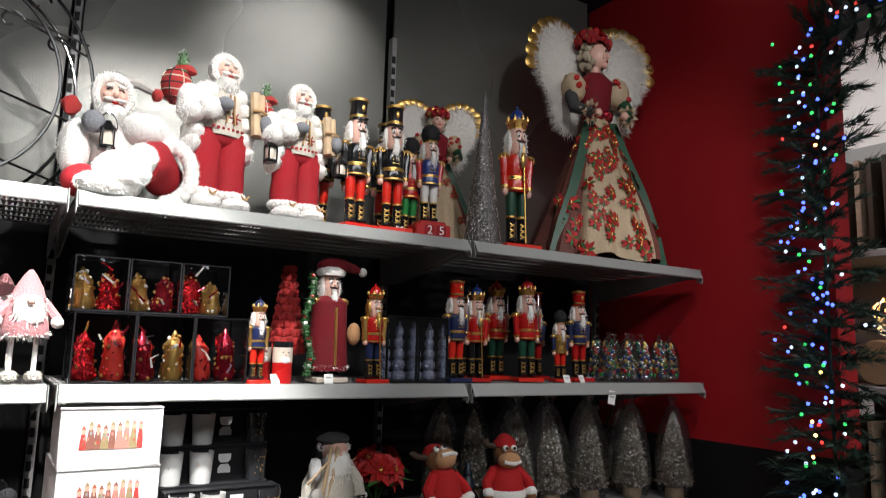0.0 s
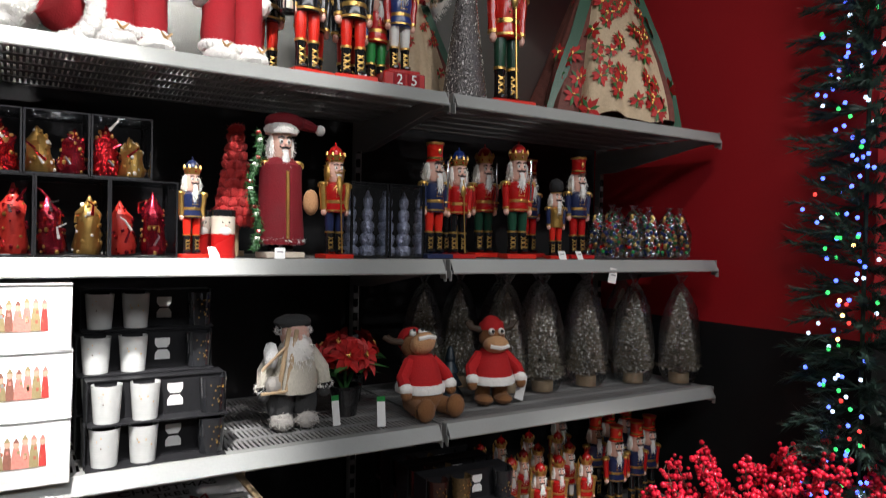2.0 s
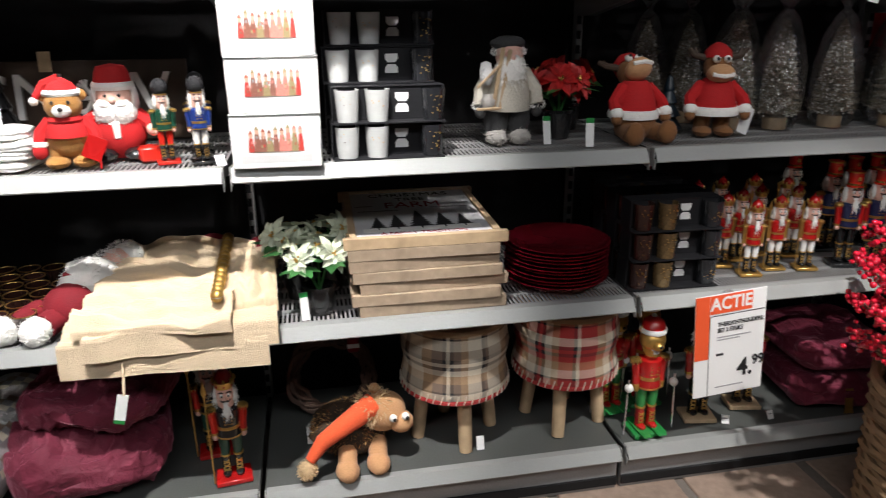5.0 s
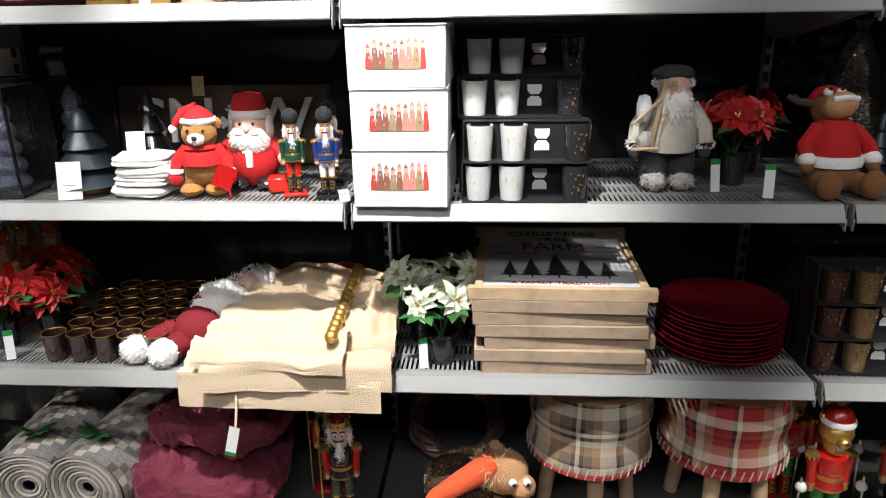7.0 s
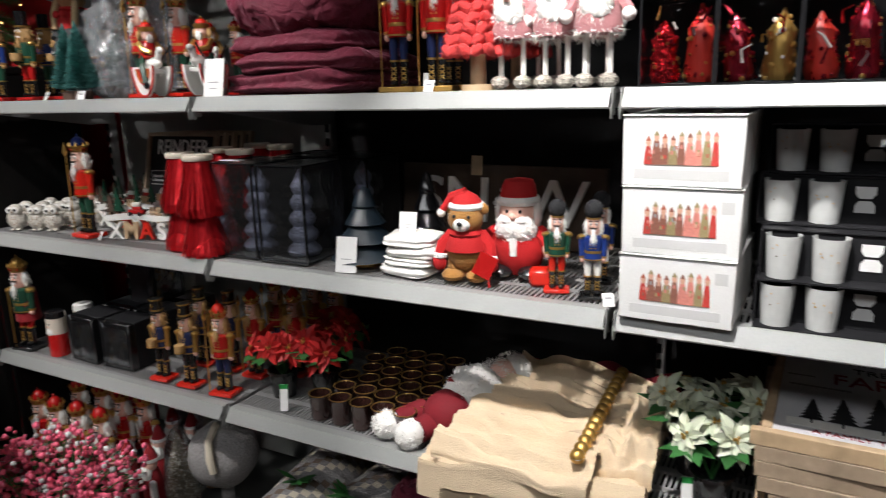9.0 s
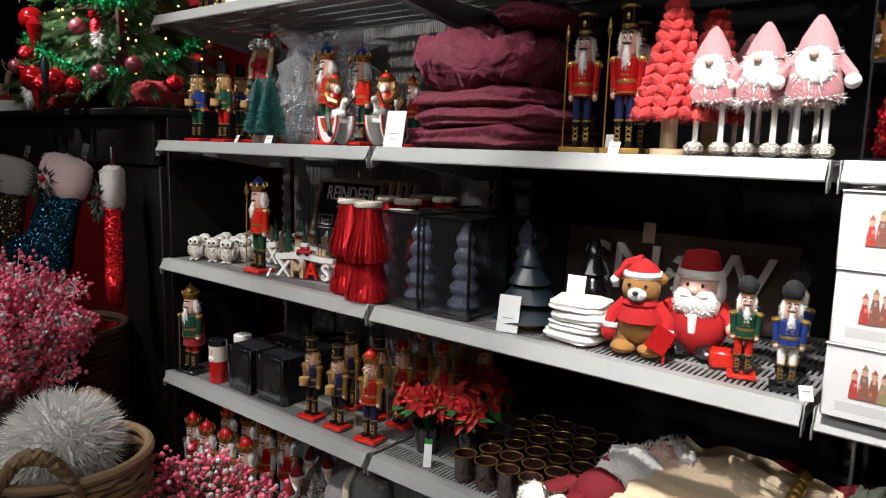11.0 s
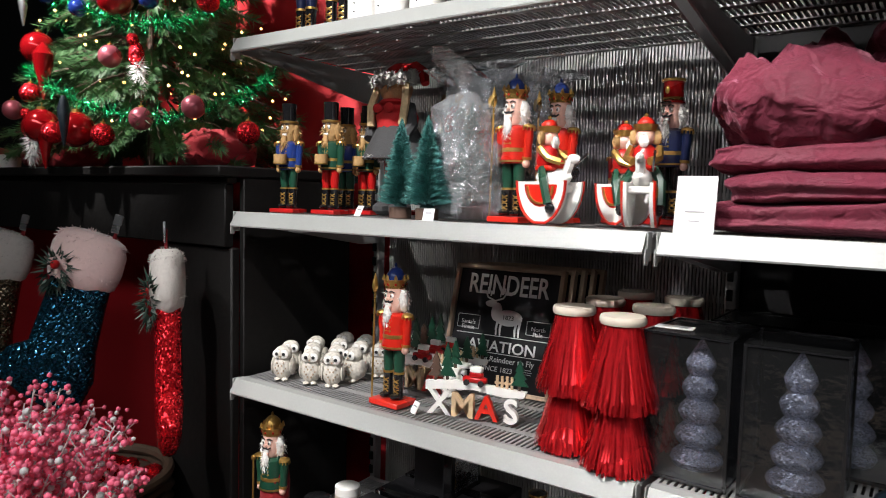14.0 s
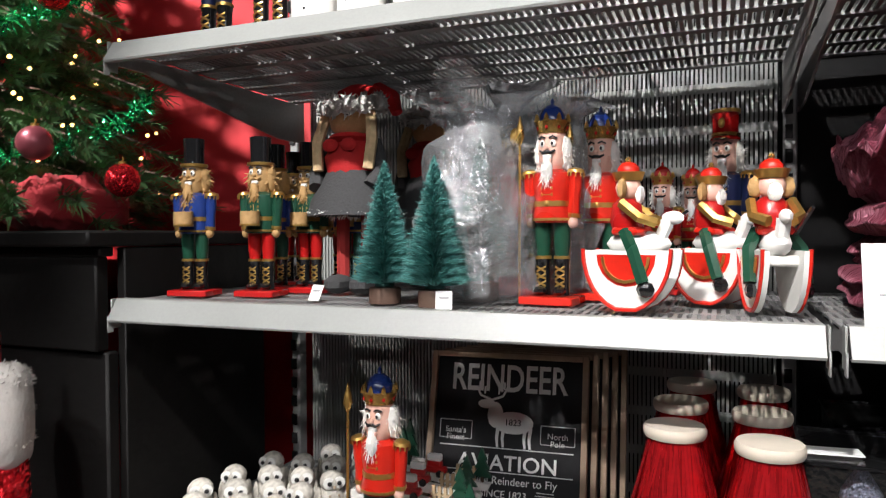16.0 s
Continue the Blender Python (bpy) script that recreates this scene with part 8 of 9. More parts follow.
def lying_santa():
    rng = random.Random(9)
    k = Kit()
    k.ball((0.02, 0.07, 0.055), (0.060, 0.070, 0.050), VELVET, 14)
    for s in (-1, 1):
        k.tube([(s * 0.03 - 0.01, 0.05, 0.045), (s * 0.035 - 0.03, -0.02, 0.035)], 0.030, VELVET, 10)
        k.ball((s * 0.038 - 0.04, -0.045, 0.034), 0.034, FUR, 12, None, 0.15)
        k.fluff((s * 0.038 - 0.04, -0.045, 0.034), 0.033, FUR, 260, 0.009, rng, 0.003)
    k.ball((0.035, 0.145, 0.078), (0.072, 0.075, 0.066), FUR, 12, None, 0.25, 40)
    k.fluff((0.035, 0.145, 0.078), (0.072, 0.075, 0.066), FUR, 520, 0.012, rng, 0.003)
    k.box((0.02, 0.12, 0.118), (0.05, 0.06, 0.012), RED_CLOTH, None, 0.004)
    k.ball((0.06, 0.23, 0.10), (0.04, 0.042, 0.04), SKIN, 12)
    k.fluff((0.05, 0.205, 0.10), (0.042, 0.03, 0.042), FUR, 200, 0.016, rng, 0.003)
    k.fluff((0.07, 0.25, 0.115), (0.045, 0.045, 0.038), FUR, 240, 0.012, rng, 0.003, None, 0)
    k.ball((0.075, 0.262, 0.11), (0.042, 0.038, 0.036), FUR, 10)
    k.tube([(0.09, 0.15, 0.08), (0.12, 0.11, 0.06)], 0.022, FUR, 8)
    k.box((0.13, 0.10, 0.075), (0.024, 0.024, 0.036), GLOSS_BLACK, None, 0.003)
    return k


simple("santa_doll", lying_santa(), "Santa doll lying back, white boots to the aisle", "doll", 1.555, 0.07, T2, -14, LOWER)
simple("tin", santa_tin(0.030, 0.145), "red Santa candle tin with black lid", "tin", 0.225, 0.065, T2, 0)
simple("tin", santa_tin(0.030, 0.145, WHITE), "red Santa candle tin with white lid", "tin", 0.235, 0.155, T2, 0)


def black_box():
    ob = thing("ornament_box", None, "black gift box with gold ornaments behind a window", "box", "black ornament boxes")
    w, d, h = 0.125, 0.11, 0.145
    k = Kit().box((0, 0.012, h / 2), (w, d - 0.024, h), BLACK_CARD, b=0.002)
    for s in (-1, 1):
        k.box((s * (w / 2 - 0.008), -d / 2 + 0.013, h / 2), (0.016, 0.024, h), GLOSS_BLACK, None, 0.002)
        k.box((0, -d / 2 + 0.013, h / 2 + s * (h / 2 - 0.008)), (w - 0.034, 0.024, 0.016), GLOSS_BLACK, None, 0.002)
    part("carton", k, ob)
    rng = random.Random(1)
    o = Kit()
    for i in range(26):
        o.ball((rng.uniform(-0.034, 0.034), -d / 2 + 0.013, rng.uniform(0.026, h * 0.78)), (0.011, 0.008, 0.014), rng.choice((GOLD, SILVER_GLITTER, RED_GLITTER, CREAM_CANDLE)), 7)
    part("ornament", o, ob, "gold and red ornaments")
    part("window", Kit().box((0, -d / 2 + 0.0005, h / 2), (w - 0.03, 0.001, h - 0.03), ACRYLIC), ob, "clear window")
    return ob


spread(black_box(), [(0.365, 0.105, T2, -3), (0.51, 0.11, T2, 2), (0.365, 0.23, T2, 0), (0.51, 0.23, T2, 0), (0.36, 0.35, T2, 0), (0.51, 0.35, T2, 0), (0.43, 0.295, T2 + 0.146, 90)])
for x, y, h in ((0.30, 0.43, 0.21), (0.40, 0.43, 0.215)):
    simple("candle", Kit().lathe([(0.036, 0), (0.037, h * 0.97), (0.033, h), (0.004, h - 0.006)], SNOWY, 20), "thick frosted white pillar candle", "candle", x, y, T2, 0, "pillar candles")

# ---- base shelf things ----
WOOL = {PLAID_RED: (0.40, 0.025, 0.025), PLAID_CREAM: (0.64, 0.58, 0.47), PLAID_TAN: (0.38, 0.24, 0.13), PLAID_BLACK: (0.02, 0.02, 0.024), PLAID_MID: (0.17, 0.12, 0.09)}
BLENDS = {}


def blend(p, q):
    """The mixed thread colour where two stripes of a plaid cross."""
    key = tuple(sorted((p.name, q.name)))
    if key not in BLENDS:
        c = [(x + y) / 2 for x, y in zip(WOOL[p], WOOL[q])]
        BLENDS[key] = p if p is q else material("plaid weave " + key[0] + " " + key[1], c, 0.95, 0, 420, 0.22, 0.6)
    return BLENDS[key]


def stool(scheme, label):
    ob = thing("stool", None, label, "stool", "plaid stools on the base shelf")
    a, b, c, d = scheme

    cols = [a] * 5 + [b] * 3 + [d] * 3 + [c] + [a] + [c] + [d] * 2 + [b] * 2 + [a] * 4 + [c] + [d]
    rows = [a] * 5 + [c] + [d] * 4 + [b] * 4 + [a] * 3 + [c] * 2 + [a] * 2 + [c] * 2 + [d] * 4 + [a] * 5 + [c] + [b] * 4

    def weave(i, j):
        return blend(cols[i % 24], rows[min(j, 35)])
    k = Kit()
    prof = [(0.150 + 0.004 * math.sin(j * 0.35), 0.165 + 0.195 * j / 36) for j in range(37)]
    k.lathe(prof, a, 96, None, True, 0.0, weave)
    part("fabric_side", k, ob, "plaid woven cover", fix=False)
    part("seat", Kit().lathe([(0.153, 0.352), (0.150, 0.364), (0.12, 0.372), (0.002, 0.374)], b, 48), ob, "plaid seat top")
    band = Kit().lathe([(0.152, 0.160), (0.155, 0.163), (0.155, 0.170), (0.152, 0.173)], PLAID_RED, 48)
    part("hem", band, ob, "red bound hem")
    st = Kit()
    for i in range(46):
        t = 2 * math.pi * i / 46
        st.tube([(0.1565 * math.cos(t), 0.1565 * math.sin(t), 0.164), (0.1555 * math.cos(t + 0.05), 0.1555 * math.sin(t + 0.05), 0.188)], 0.0018, PLAID_CREAM, 4)
    tagged(part("blanket_stitch", st, ob, "cream stitching"), kind="stuff")
    for i in range(4):
        t = math.pi / 2 * i - math.pi / 2 - 0.35
        part("leg", Kit().tube([(0.112 * math.cos(t), 0.112 * math.sin(t), 0.0), (0.090 * math.cos(t), 0.090 * math.sin(t), 0.172)], 0.0185, WOOD, 14, None, 1.15), ob, "pale turned wooden leg")
    return ob


stool((PLAID_CREAM, PLAID_TAN, PLAID_BLACK, PLAID_MID), "round stool in cream and brown plaid, wooden legs").matrix_world = pose(2.548, 0.19, T1, 0, 0, 25) @ Matrix.Diagonal((1, 1, 1.07, 1))
stool((PLAID_RED, PLAID_TAN, PLAID_BLACK, PLAID_CREAM), "round stool in red and cream plaid, wooden legs").matrix_world = pose(2.885, 0.20, T1, 0, 0, -5) @ Matrix.Diagonal((1, 1, 1.07, 1))


def plush_lying(hat=True):
    """A reindeer soft toy on its belly with a long orange hat."""
    rng = random.Random(14)
    k = Kit()
    k.ball((0.0, 0.05, 0.07), (0.11, 0.10, 0.07), DARK_WOOD, 14, None, 0.15)
    k.fluff((0.0, 0.05, 0.07), (0.11, 0.10, 0.07), BROWN_HAIR, 1500, 0.011, rng, 0.0013)
    k.fluff((0.0, 0.05, 0.07), (0.11, 0.10, 0.07), MOOSE, 1500, 0.011, rng, 0.0013)
    k.ball((0.085, -0.02, 0.145), (0.062, 0.058, 0.055), TAN, 14)
    k.ball((0.125, -0.055, 0.125), (0.035, 0.035, 0.030), TAN, 12)
    for dx in (-0.006, 0.028):
        k.ball((0.105 + dx, -0.078, 0.152), 0.011, WHITE, 8)
        k.ball((0.107 + dx, -0.088, 0.152), 0.005, INK, 6)
    k.ball((0.065, 0.0, 0.205), (0.015, 0.010, 0.018), TAN, 8)
    k.tube([(0.055, -0.03, 0.175), (-0.02, -0.06, 0.150), (-0.09, -0.075, 0.115), (-0.125, -0.08, 0.07)], 0.034, ORANGE_CLOTH, 12, None, 0.45)
    k.fluff((0.055, -0.03, 0.17), (0.05, 0.05, 0.05), BLOND, 600, 0.016, rng, 0.0014)
    k.ball((-0.135, -0.085, 0.045), 0.024, BLOND, 10)
    k.fluff((-0.135, -0.085, 0.045), 0.024, BLOND, 420, 0.010, rng, 0.0013)
    for x, y in ((-0.02, -0.085), (0.065, -0.075)):
        k.tube([(x, y + 0.06, 0.05), (x - 0.01, y, 0.032)], 0.026, TAN, 10)
        k.ball((x - 0.012, y - 0.012, 0.028), (0.032, 0.040, 0.028), TAN, 12)
    return k


simple("plush_reindeer", plush_lying(), "brown plush reindeer lying with a long orange hat", "soft toy", 2.245, 0.115, T1, 6, BASE)


def twig_wreath():
    rng = random.Random(3)
    ob = thing("wreath", None, "brown twig wreath with red striped ribbon", "wreath")
    for i in range(9):
        r = 0.115 + rng.uniform(-0.012, 0.012)
        ph = rng.uniform(0, 6)
        pts = [((r + 0.012 * math.sin(5 * a + ph)) * math.cos(a), 0.014 * math.sin(4 * a + ph), 0.130 + (r + 0.012 * math.sin(5 * a + ph)) * math.sin(a)) for a in [2 * math.pi * j / 40 for j in range(41)]]
        part("twig_strand", Kit().tube(pts, 0.006, TWIG, 5), ob)
    part("ribbon", Kit().box((0.07, -0.002, 0.225), (0.035, 0.05, 0.045), RED_CLOTH, None, 0.006).box((0.07, -0.029, 0.225), (0.036, 0.004, 0.012), WHITE), ob, "red and white ribbon")
    return ob


twig_wreath().matrix_world = pose(2.20, 0.34, T1, -8, 0, 0)
simple("price_tag", Kit().box((0, 0, 0.02), (0.022, 0.0014, 0.04), PAPER, Matrix.Rotation(radians(-15), 4, "X")), "white paper tag under a plaid stool", "price tag", 2.60, 0.075, T1, 0)
simple("price_tag", Kit().box((0, 0, 0.025), (0.022, 0.0014, 0.05), PAPER, Matrix.Rotation(radians(-15), 4, "X")), "white paper tag on the plush wreath", "price tag", 2.13, 0.20, T1, 0)


def ski_bear():
    k = nutcracker(0.375, RED, BRIGHT_GREEN, "none", BRIGHT_GREEN, hair=None, face=GOLD, boots=RED, seed=41)
    S = Matrix.Diagonal((0.375, 0.375, 0.375, 1))
    k.ball((0, -0.005, 0.80), (0.10, 0.095, 0.09), GOLD, 12, S)
    k.ball((0, -0.09, 0.775), (0.045, 0.045, 0.036), GOLD, 10, S)
    k.ball((0, -0.13, 0.785), (0.016, 0.012, 0.012), INK, 8, S)
    for s in (-1, 1):
        k.ball((s * 0.075, 0.01, 0.885), (0.034, 0.02, 0.034), GOLD, 8, S)
        k.tube([(s * 0.21, -0.06, 0.03), (s * 0.195, -0.05, 0.50)], 0.008, SILVER, 6, S)
        k.ball((s * 0.19, -0.05, 0.43), 0.036, WHITE, 8, S)
        k.box((s * 0.062, -0.03, 0.052), (0.07, 0.30, 0.012), BRIGHT_GREEN, S, 0.003)
    k.lathe([(0.098, 0.86), (0.105, 0.88), (0.098, 0.90)], WHITE, 14, S)
    k.lathe([(0.094, 0.895), (0.075, 0.95), (0.03, 0.985)], RED, 14, S)
    k.ball((0, 0, 0.985), 0.022, WHITE, 8, S)
    return k


put(ski_bear, "nutcracker", "bear nutcracker in red sweater on green skis", "nutcracker", [(3.095, 0.075, T1, 4), (3.045, 0.21, T1, 6), (3.16, 0.23, T1, 0)], BASE)
cush = simple("blanket", folded(0.30, 0.34, 0.115, PLUM, 71, 0.55), "folded plum velvet blanket tied with gold ribbon", "blanket", 3.76, 0.20, T1, -8)
rib = Kit()
pts = [(0.0 + 0.012 * math.sin(j), -0.175 + 0.35 * j / 12, 0.055 + 0.066 * math.sin(math.pi * (j + 0.6) / 13.2) ** 0.5) for j in range(13)]
for i in range(12):
    p, q = Vector(pts[i]), Vector(pts[i + 1])
    rib.add([p + Vector((-0.012, 0, 0.003)), p + Vector((0.012, 0, 0.003)), q + Vector((0.012, 0, 0.003)), q + Vector((-0.012, 0, 0.003))], [(0, 1, 2, 3)], GOLD)
rib.add([(-0.012, -0.178, 0.06), (0.012, -0.178, 0.06), (0.016, -0.186, 0.012), (-0.010, -0.184, 0.010)], [(0, 1, 2, 3)], GOLD)
part("ribbon", rib, cush, "shiny gold ribbon", fix=False)
simple("blanket", folded(0.30, 0.34, 0.10, PLUM, 77, 0.55), "folded plum velvet blanket under another", "blanket", 3.77, 0.22, T1 + 0.118, -4)
simple("cushion", folded(0.40, 0.40, 0.19, PLUM, 83, 0.95), "crumpled plum velvet cushion", "cushion", 1.555, 0.21, T1, 12)
simple("cushion", folded(0.36, 0.38, 0.16, PLUM, 86, 0.95), "crumpled plum velvet cushion on another", "cushion", 1.60, 0.24, T1 + 0.165, -10)
for i, (x, lab) in enumerate(((1.10, "rolled grey checked blanket tied with green sprig"), (1.30, "rolled grey checked blanket against the cushion"))):
    k = Kit()
    n, m = 30, 16
    grid = []
    for q in range(n + 1):
        a = 2 * math.pi * q / n
        grid.append([((0.105 + 0.006 * noise.noise((math.cos(a) * 2 + i, v * 3, 1))) * math.cos(a) * 1.05, -0.19 + 0.38 * v / m, 0.105 + 0.105 * math.sin(a)) for v in range(m + 1)])
    for q in range(n):
        for v in range(m):
            k.add([grid[q][v], grid[q + 1][v], grid[q + 1][v + 1], grid[q][v + 1]], [(0, 1, 2, 3)], (PLAID_CREAM, PLAID_MID, DARK_GREY_KNIT)[(q // 2 + v // 2) % 3 if (q + v) % 2 else 2])
    for s in (-1, 1):
        sp = Kit()
        for w in range(9):
            rr = 0.10 * (1 - w / 10)
            sp.tube([(rr * math.cos(a), s * 0.19 - s * 0.002 * w, 0.105 + rr * math.sin(a)) for a in [2 * math.pi * z / 20 for z in range(21)]], 0.005, PLAID_CREAM if w % 2 else DARK_GREY_KNIT, 5)
        for mat_i, face in zip(sp.m, sp.f):
            k.add([sp.v[z] for z in face], [tuple(range(len(face)))], sp.mats[mat_i])
    bl = simple("blanket", k, lab, "blanket", x, 0.22, T1, 8 - i * 14, "rolled grey blankets")
    lf = Kit()
    rng = random.Random(i)
    for j in range(12):
        d = Vector((rng.uniform(-1, 1), rng.uniform(-1, 0.2), 0.25)).normalized()
        s = d.cross(Vector((0, 0, 1))).normalized() * 0.010
        c = Vector((0, -0.10, 0.214))
        lf.add([c, c + d * 0.03 - s, c + d * 0.065, c + d * 0.03 + s], [(0, 1, 2, 3)], LEAF)
    part("sprig", lf, bl, "green leaf sprig", fix=False)
knit = Kit().ball((0, 0, 0.20), (0.105, 0.105, 0.10), DARK_GREY_KNIT, 28, None, 0.05)
knit.lathe([(0.05, 0), (0.05, 0.02), (0.02, 0.04), (0.02, 0.11)], DARK_GREY_KNIT, 14)
kb = simple("knit_ball", knit, "grey knitted bauble ball with striped cord", "decoration", 0.80, 0.16, T1)
part("cord", Kit().tube([(0.0, -0.02, 0.302), (0.03, -0.08, 0.285), (0.05, -0.10, 0.24), (0.055, -0.095, 0.20)], 0.012, PLAID_CREAM, 8), kb, "striped cord")


def red_santa_small():
    k = Kit()
    k.lathe([(0.034, 0), (0.036, 0.02), (0.030, 0.10), (0.020, 0.14)], RED_CLOTH, 14)
    k.lathe([(0.037, 0.0), (0.038, 0.018)], FUR, 14)
    k.ball((0, -0.005, 0.158), (0.023, 0.023, 0.024), SKIN, 10)
    k.ball((0, -0.017, 0.135), (0.022, 0.018, 0.030), FUR, 10, None, 0.2)
    k.lathe([(0.025, 0.17), (0.026, 0.18)], FUR, 12)
    k.lathe([(0.023, 0.18), (0.010, 0.215), (0.002, 0.225)], RED_CLOTH, 12)
    k.box((0.035, -0.02, 0.06), (0.02, 0.02, 0.12), SNOWY, None, 0.006)
    return k


put(red_santa_small, "santa_figurine", "small frosted Santa figurine in a red robe", "figurine", [(0.49, 0.06, T1, 0), (0.50, 0.17, T1, 20), (0.58, 0.07, T1, -10), (0.44, 0.28, T1, 0), (0.53, 0.28, T1, 5)], "Santa figurines on the base shelf")
spread(bagged(0.30, 0.05, 15, "silver"), [(0.65, 0.12, T1, 0), (0.64, 0.25, T1, 60)])

# ---- sale sign ----
act = thing("sale_sign", Kit().box((0, 0, 0), (0.245, 0.003, 0.315), PAPER, b=0.0008), "white sale sign reading ACTIE with price 4.99", "sign", at=pose(3.262, -0.034, 0.468, 0, -5, 0) @ Matrix.Diagonal((0.84, 1, 0.97, 1)))
part("red_strip", Kit().box((-0.098, -0.0022, 0.060), (0.048, 0.001, 0.193), ACTIE_RED), act, "red orange printed strip")
part("red_strip", Kit().box((0.0, -0.0024, 0.128), (0.145, 0.001, 0.055), ACTIE_RED), act, "red orange printed strip")
part("rule", Kit().box((0.022, -0.0022, 0.094), (0.19, 0.001, 0.002), INK), act)
part("rule", Kit().box((-0.072, -0.0024, -0.03), (0.002, 0.001, 0.25), INK), act)


def sale_text(text, size, x, z, mat=INK, align="LEFT", heavy=0.0, wide=1.0):
    part("lettering", letters(text, size, mat, 0.0004, align, wide, heavy), act, "printed lettering", pose(x, -0.0032, z))


sale_text("ACTIE", 0.052, 0.0, 0.128, PAPER, "CENTER", 0.0012)
sale_text("THEELICHTHOUDERS,", 0.0175, -0.045, 0.066, INK, "LEFT", 0.0004, 0.92)
sale_text("SET 2 STUKS", 0.0175, -0.045, 0.048, INK, "LEFT", 0.0004, 0.92)
sale_text("4.", 0.078, 0.03, -0.082, INK, "LEFT", 0.0015)
sale_text("99", 0.044, 0.082, -0.064, INK, "LEFT", 0.0012)
for z, w in ((0.026, 0.12), (0.018, 0.08), (-0.132, 0.10)):
    part("print_line", Kit().box((-0.045 + w / 2, -0.0022, z), (w, 0.001, 0.003), GREY_INK), act)
part("print_line", Kit().box((-0.033, -0.0022, -0.028), (0.026, 0.001, 0.007), INK), act)
part("holder", Kit().box((0, 0.012, 0.150), (0.03, 0.022, 0.012), ACRYLIC), act, "clear clip")
for x in (3.54,):
    t = thing("price_tag", Kit().box((0, 0, -0.02), (0.030, 0.0012, 0.042), PAPER, Matrix.Rotation(0.2, 4, "Y")), "white paper price tag hanging from the shelf lip", "price tag", at=pose(x, -0.012, LIP[4] - 0.005))
    part("print_line", Kit().box((0, -0.0011, -0.018), (0.018, 0.0006, 0.004), GREY_INK, Matrix.Rotation(0.2, 4, "Y")), t)


# ---- baskets and bushes on the floor ----
def basket(r0, r1, h, mat, seed, handles=True, rows=None, label="tall woven wicker basket with rope handles"):
    ob = thing("basket", None, label, "basket")
    rng = random.Random(seed)
    rows = rows or int(h / 0.017)
    weave = Kit()
    n = 44
    for j in range(rows):
        z = 0.012 + (h - 0.02) * j / rows
        r = r0 + (r1 - r0) * (j / rows) ** 0.8
        ph = math.pi * (j % 2)
        pts = []
        for i in range(n + 1):
            a = 2 * math.pi * i / n
            q = r + 0.006 * math.sin(a * 11 + ph) + rng.uniform(-0.0015, 0.0015)
            pts.append((q * math.cos(a), q * math.sin(a), z + 0.004 * math.sin(a * 2 + j) + rng.uniform(-0.002, 0.002)))
        pts[-1] = pts[0]
        weave.tube(pts, 0.0098, mat, 5)
    tagged(part("weave", weave, ob, "woven strands"), kind="stuff")
    part("rim", Kit().tube([(r1 * math.cos(a), r1 * math.sin(a), h) for a in [2 * math.pi * i / 40 for i in range(41)]], 0.014, mat, 8), ob)
    # Closed dark brown drum that fills the inside of the weave.
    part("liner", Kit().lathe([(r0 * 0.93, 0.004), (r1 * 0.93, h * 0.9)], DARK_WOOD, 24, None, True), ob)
    if handles:
        for s in (0, 1):
            a0 = -1.75 + math.pi * s
            hd = Kit()
            for strand in range(3):
                pts = []
                for i in range(25):
                    t = i / 24
                    a = a0 + (t - 0.5) * 0.95
                    tw = 2 * math.pi * (t * 5 + strand / 3)
                    q = r1 + 0.006 + 0.011 * math.cos(tw)
                    pts.append((q * math.cos(a), q * math.sin(a), h - 0.05 + 0.135 * math.sin(math.pi * t) ** 0.7 + 0.011 * math.sin(tw)))
                hd.tube(pts, 0.0115, mat, 6)
            part("handle", hd, ob, "twisted rope handle")
    return ob


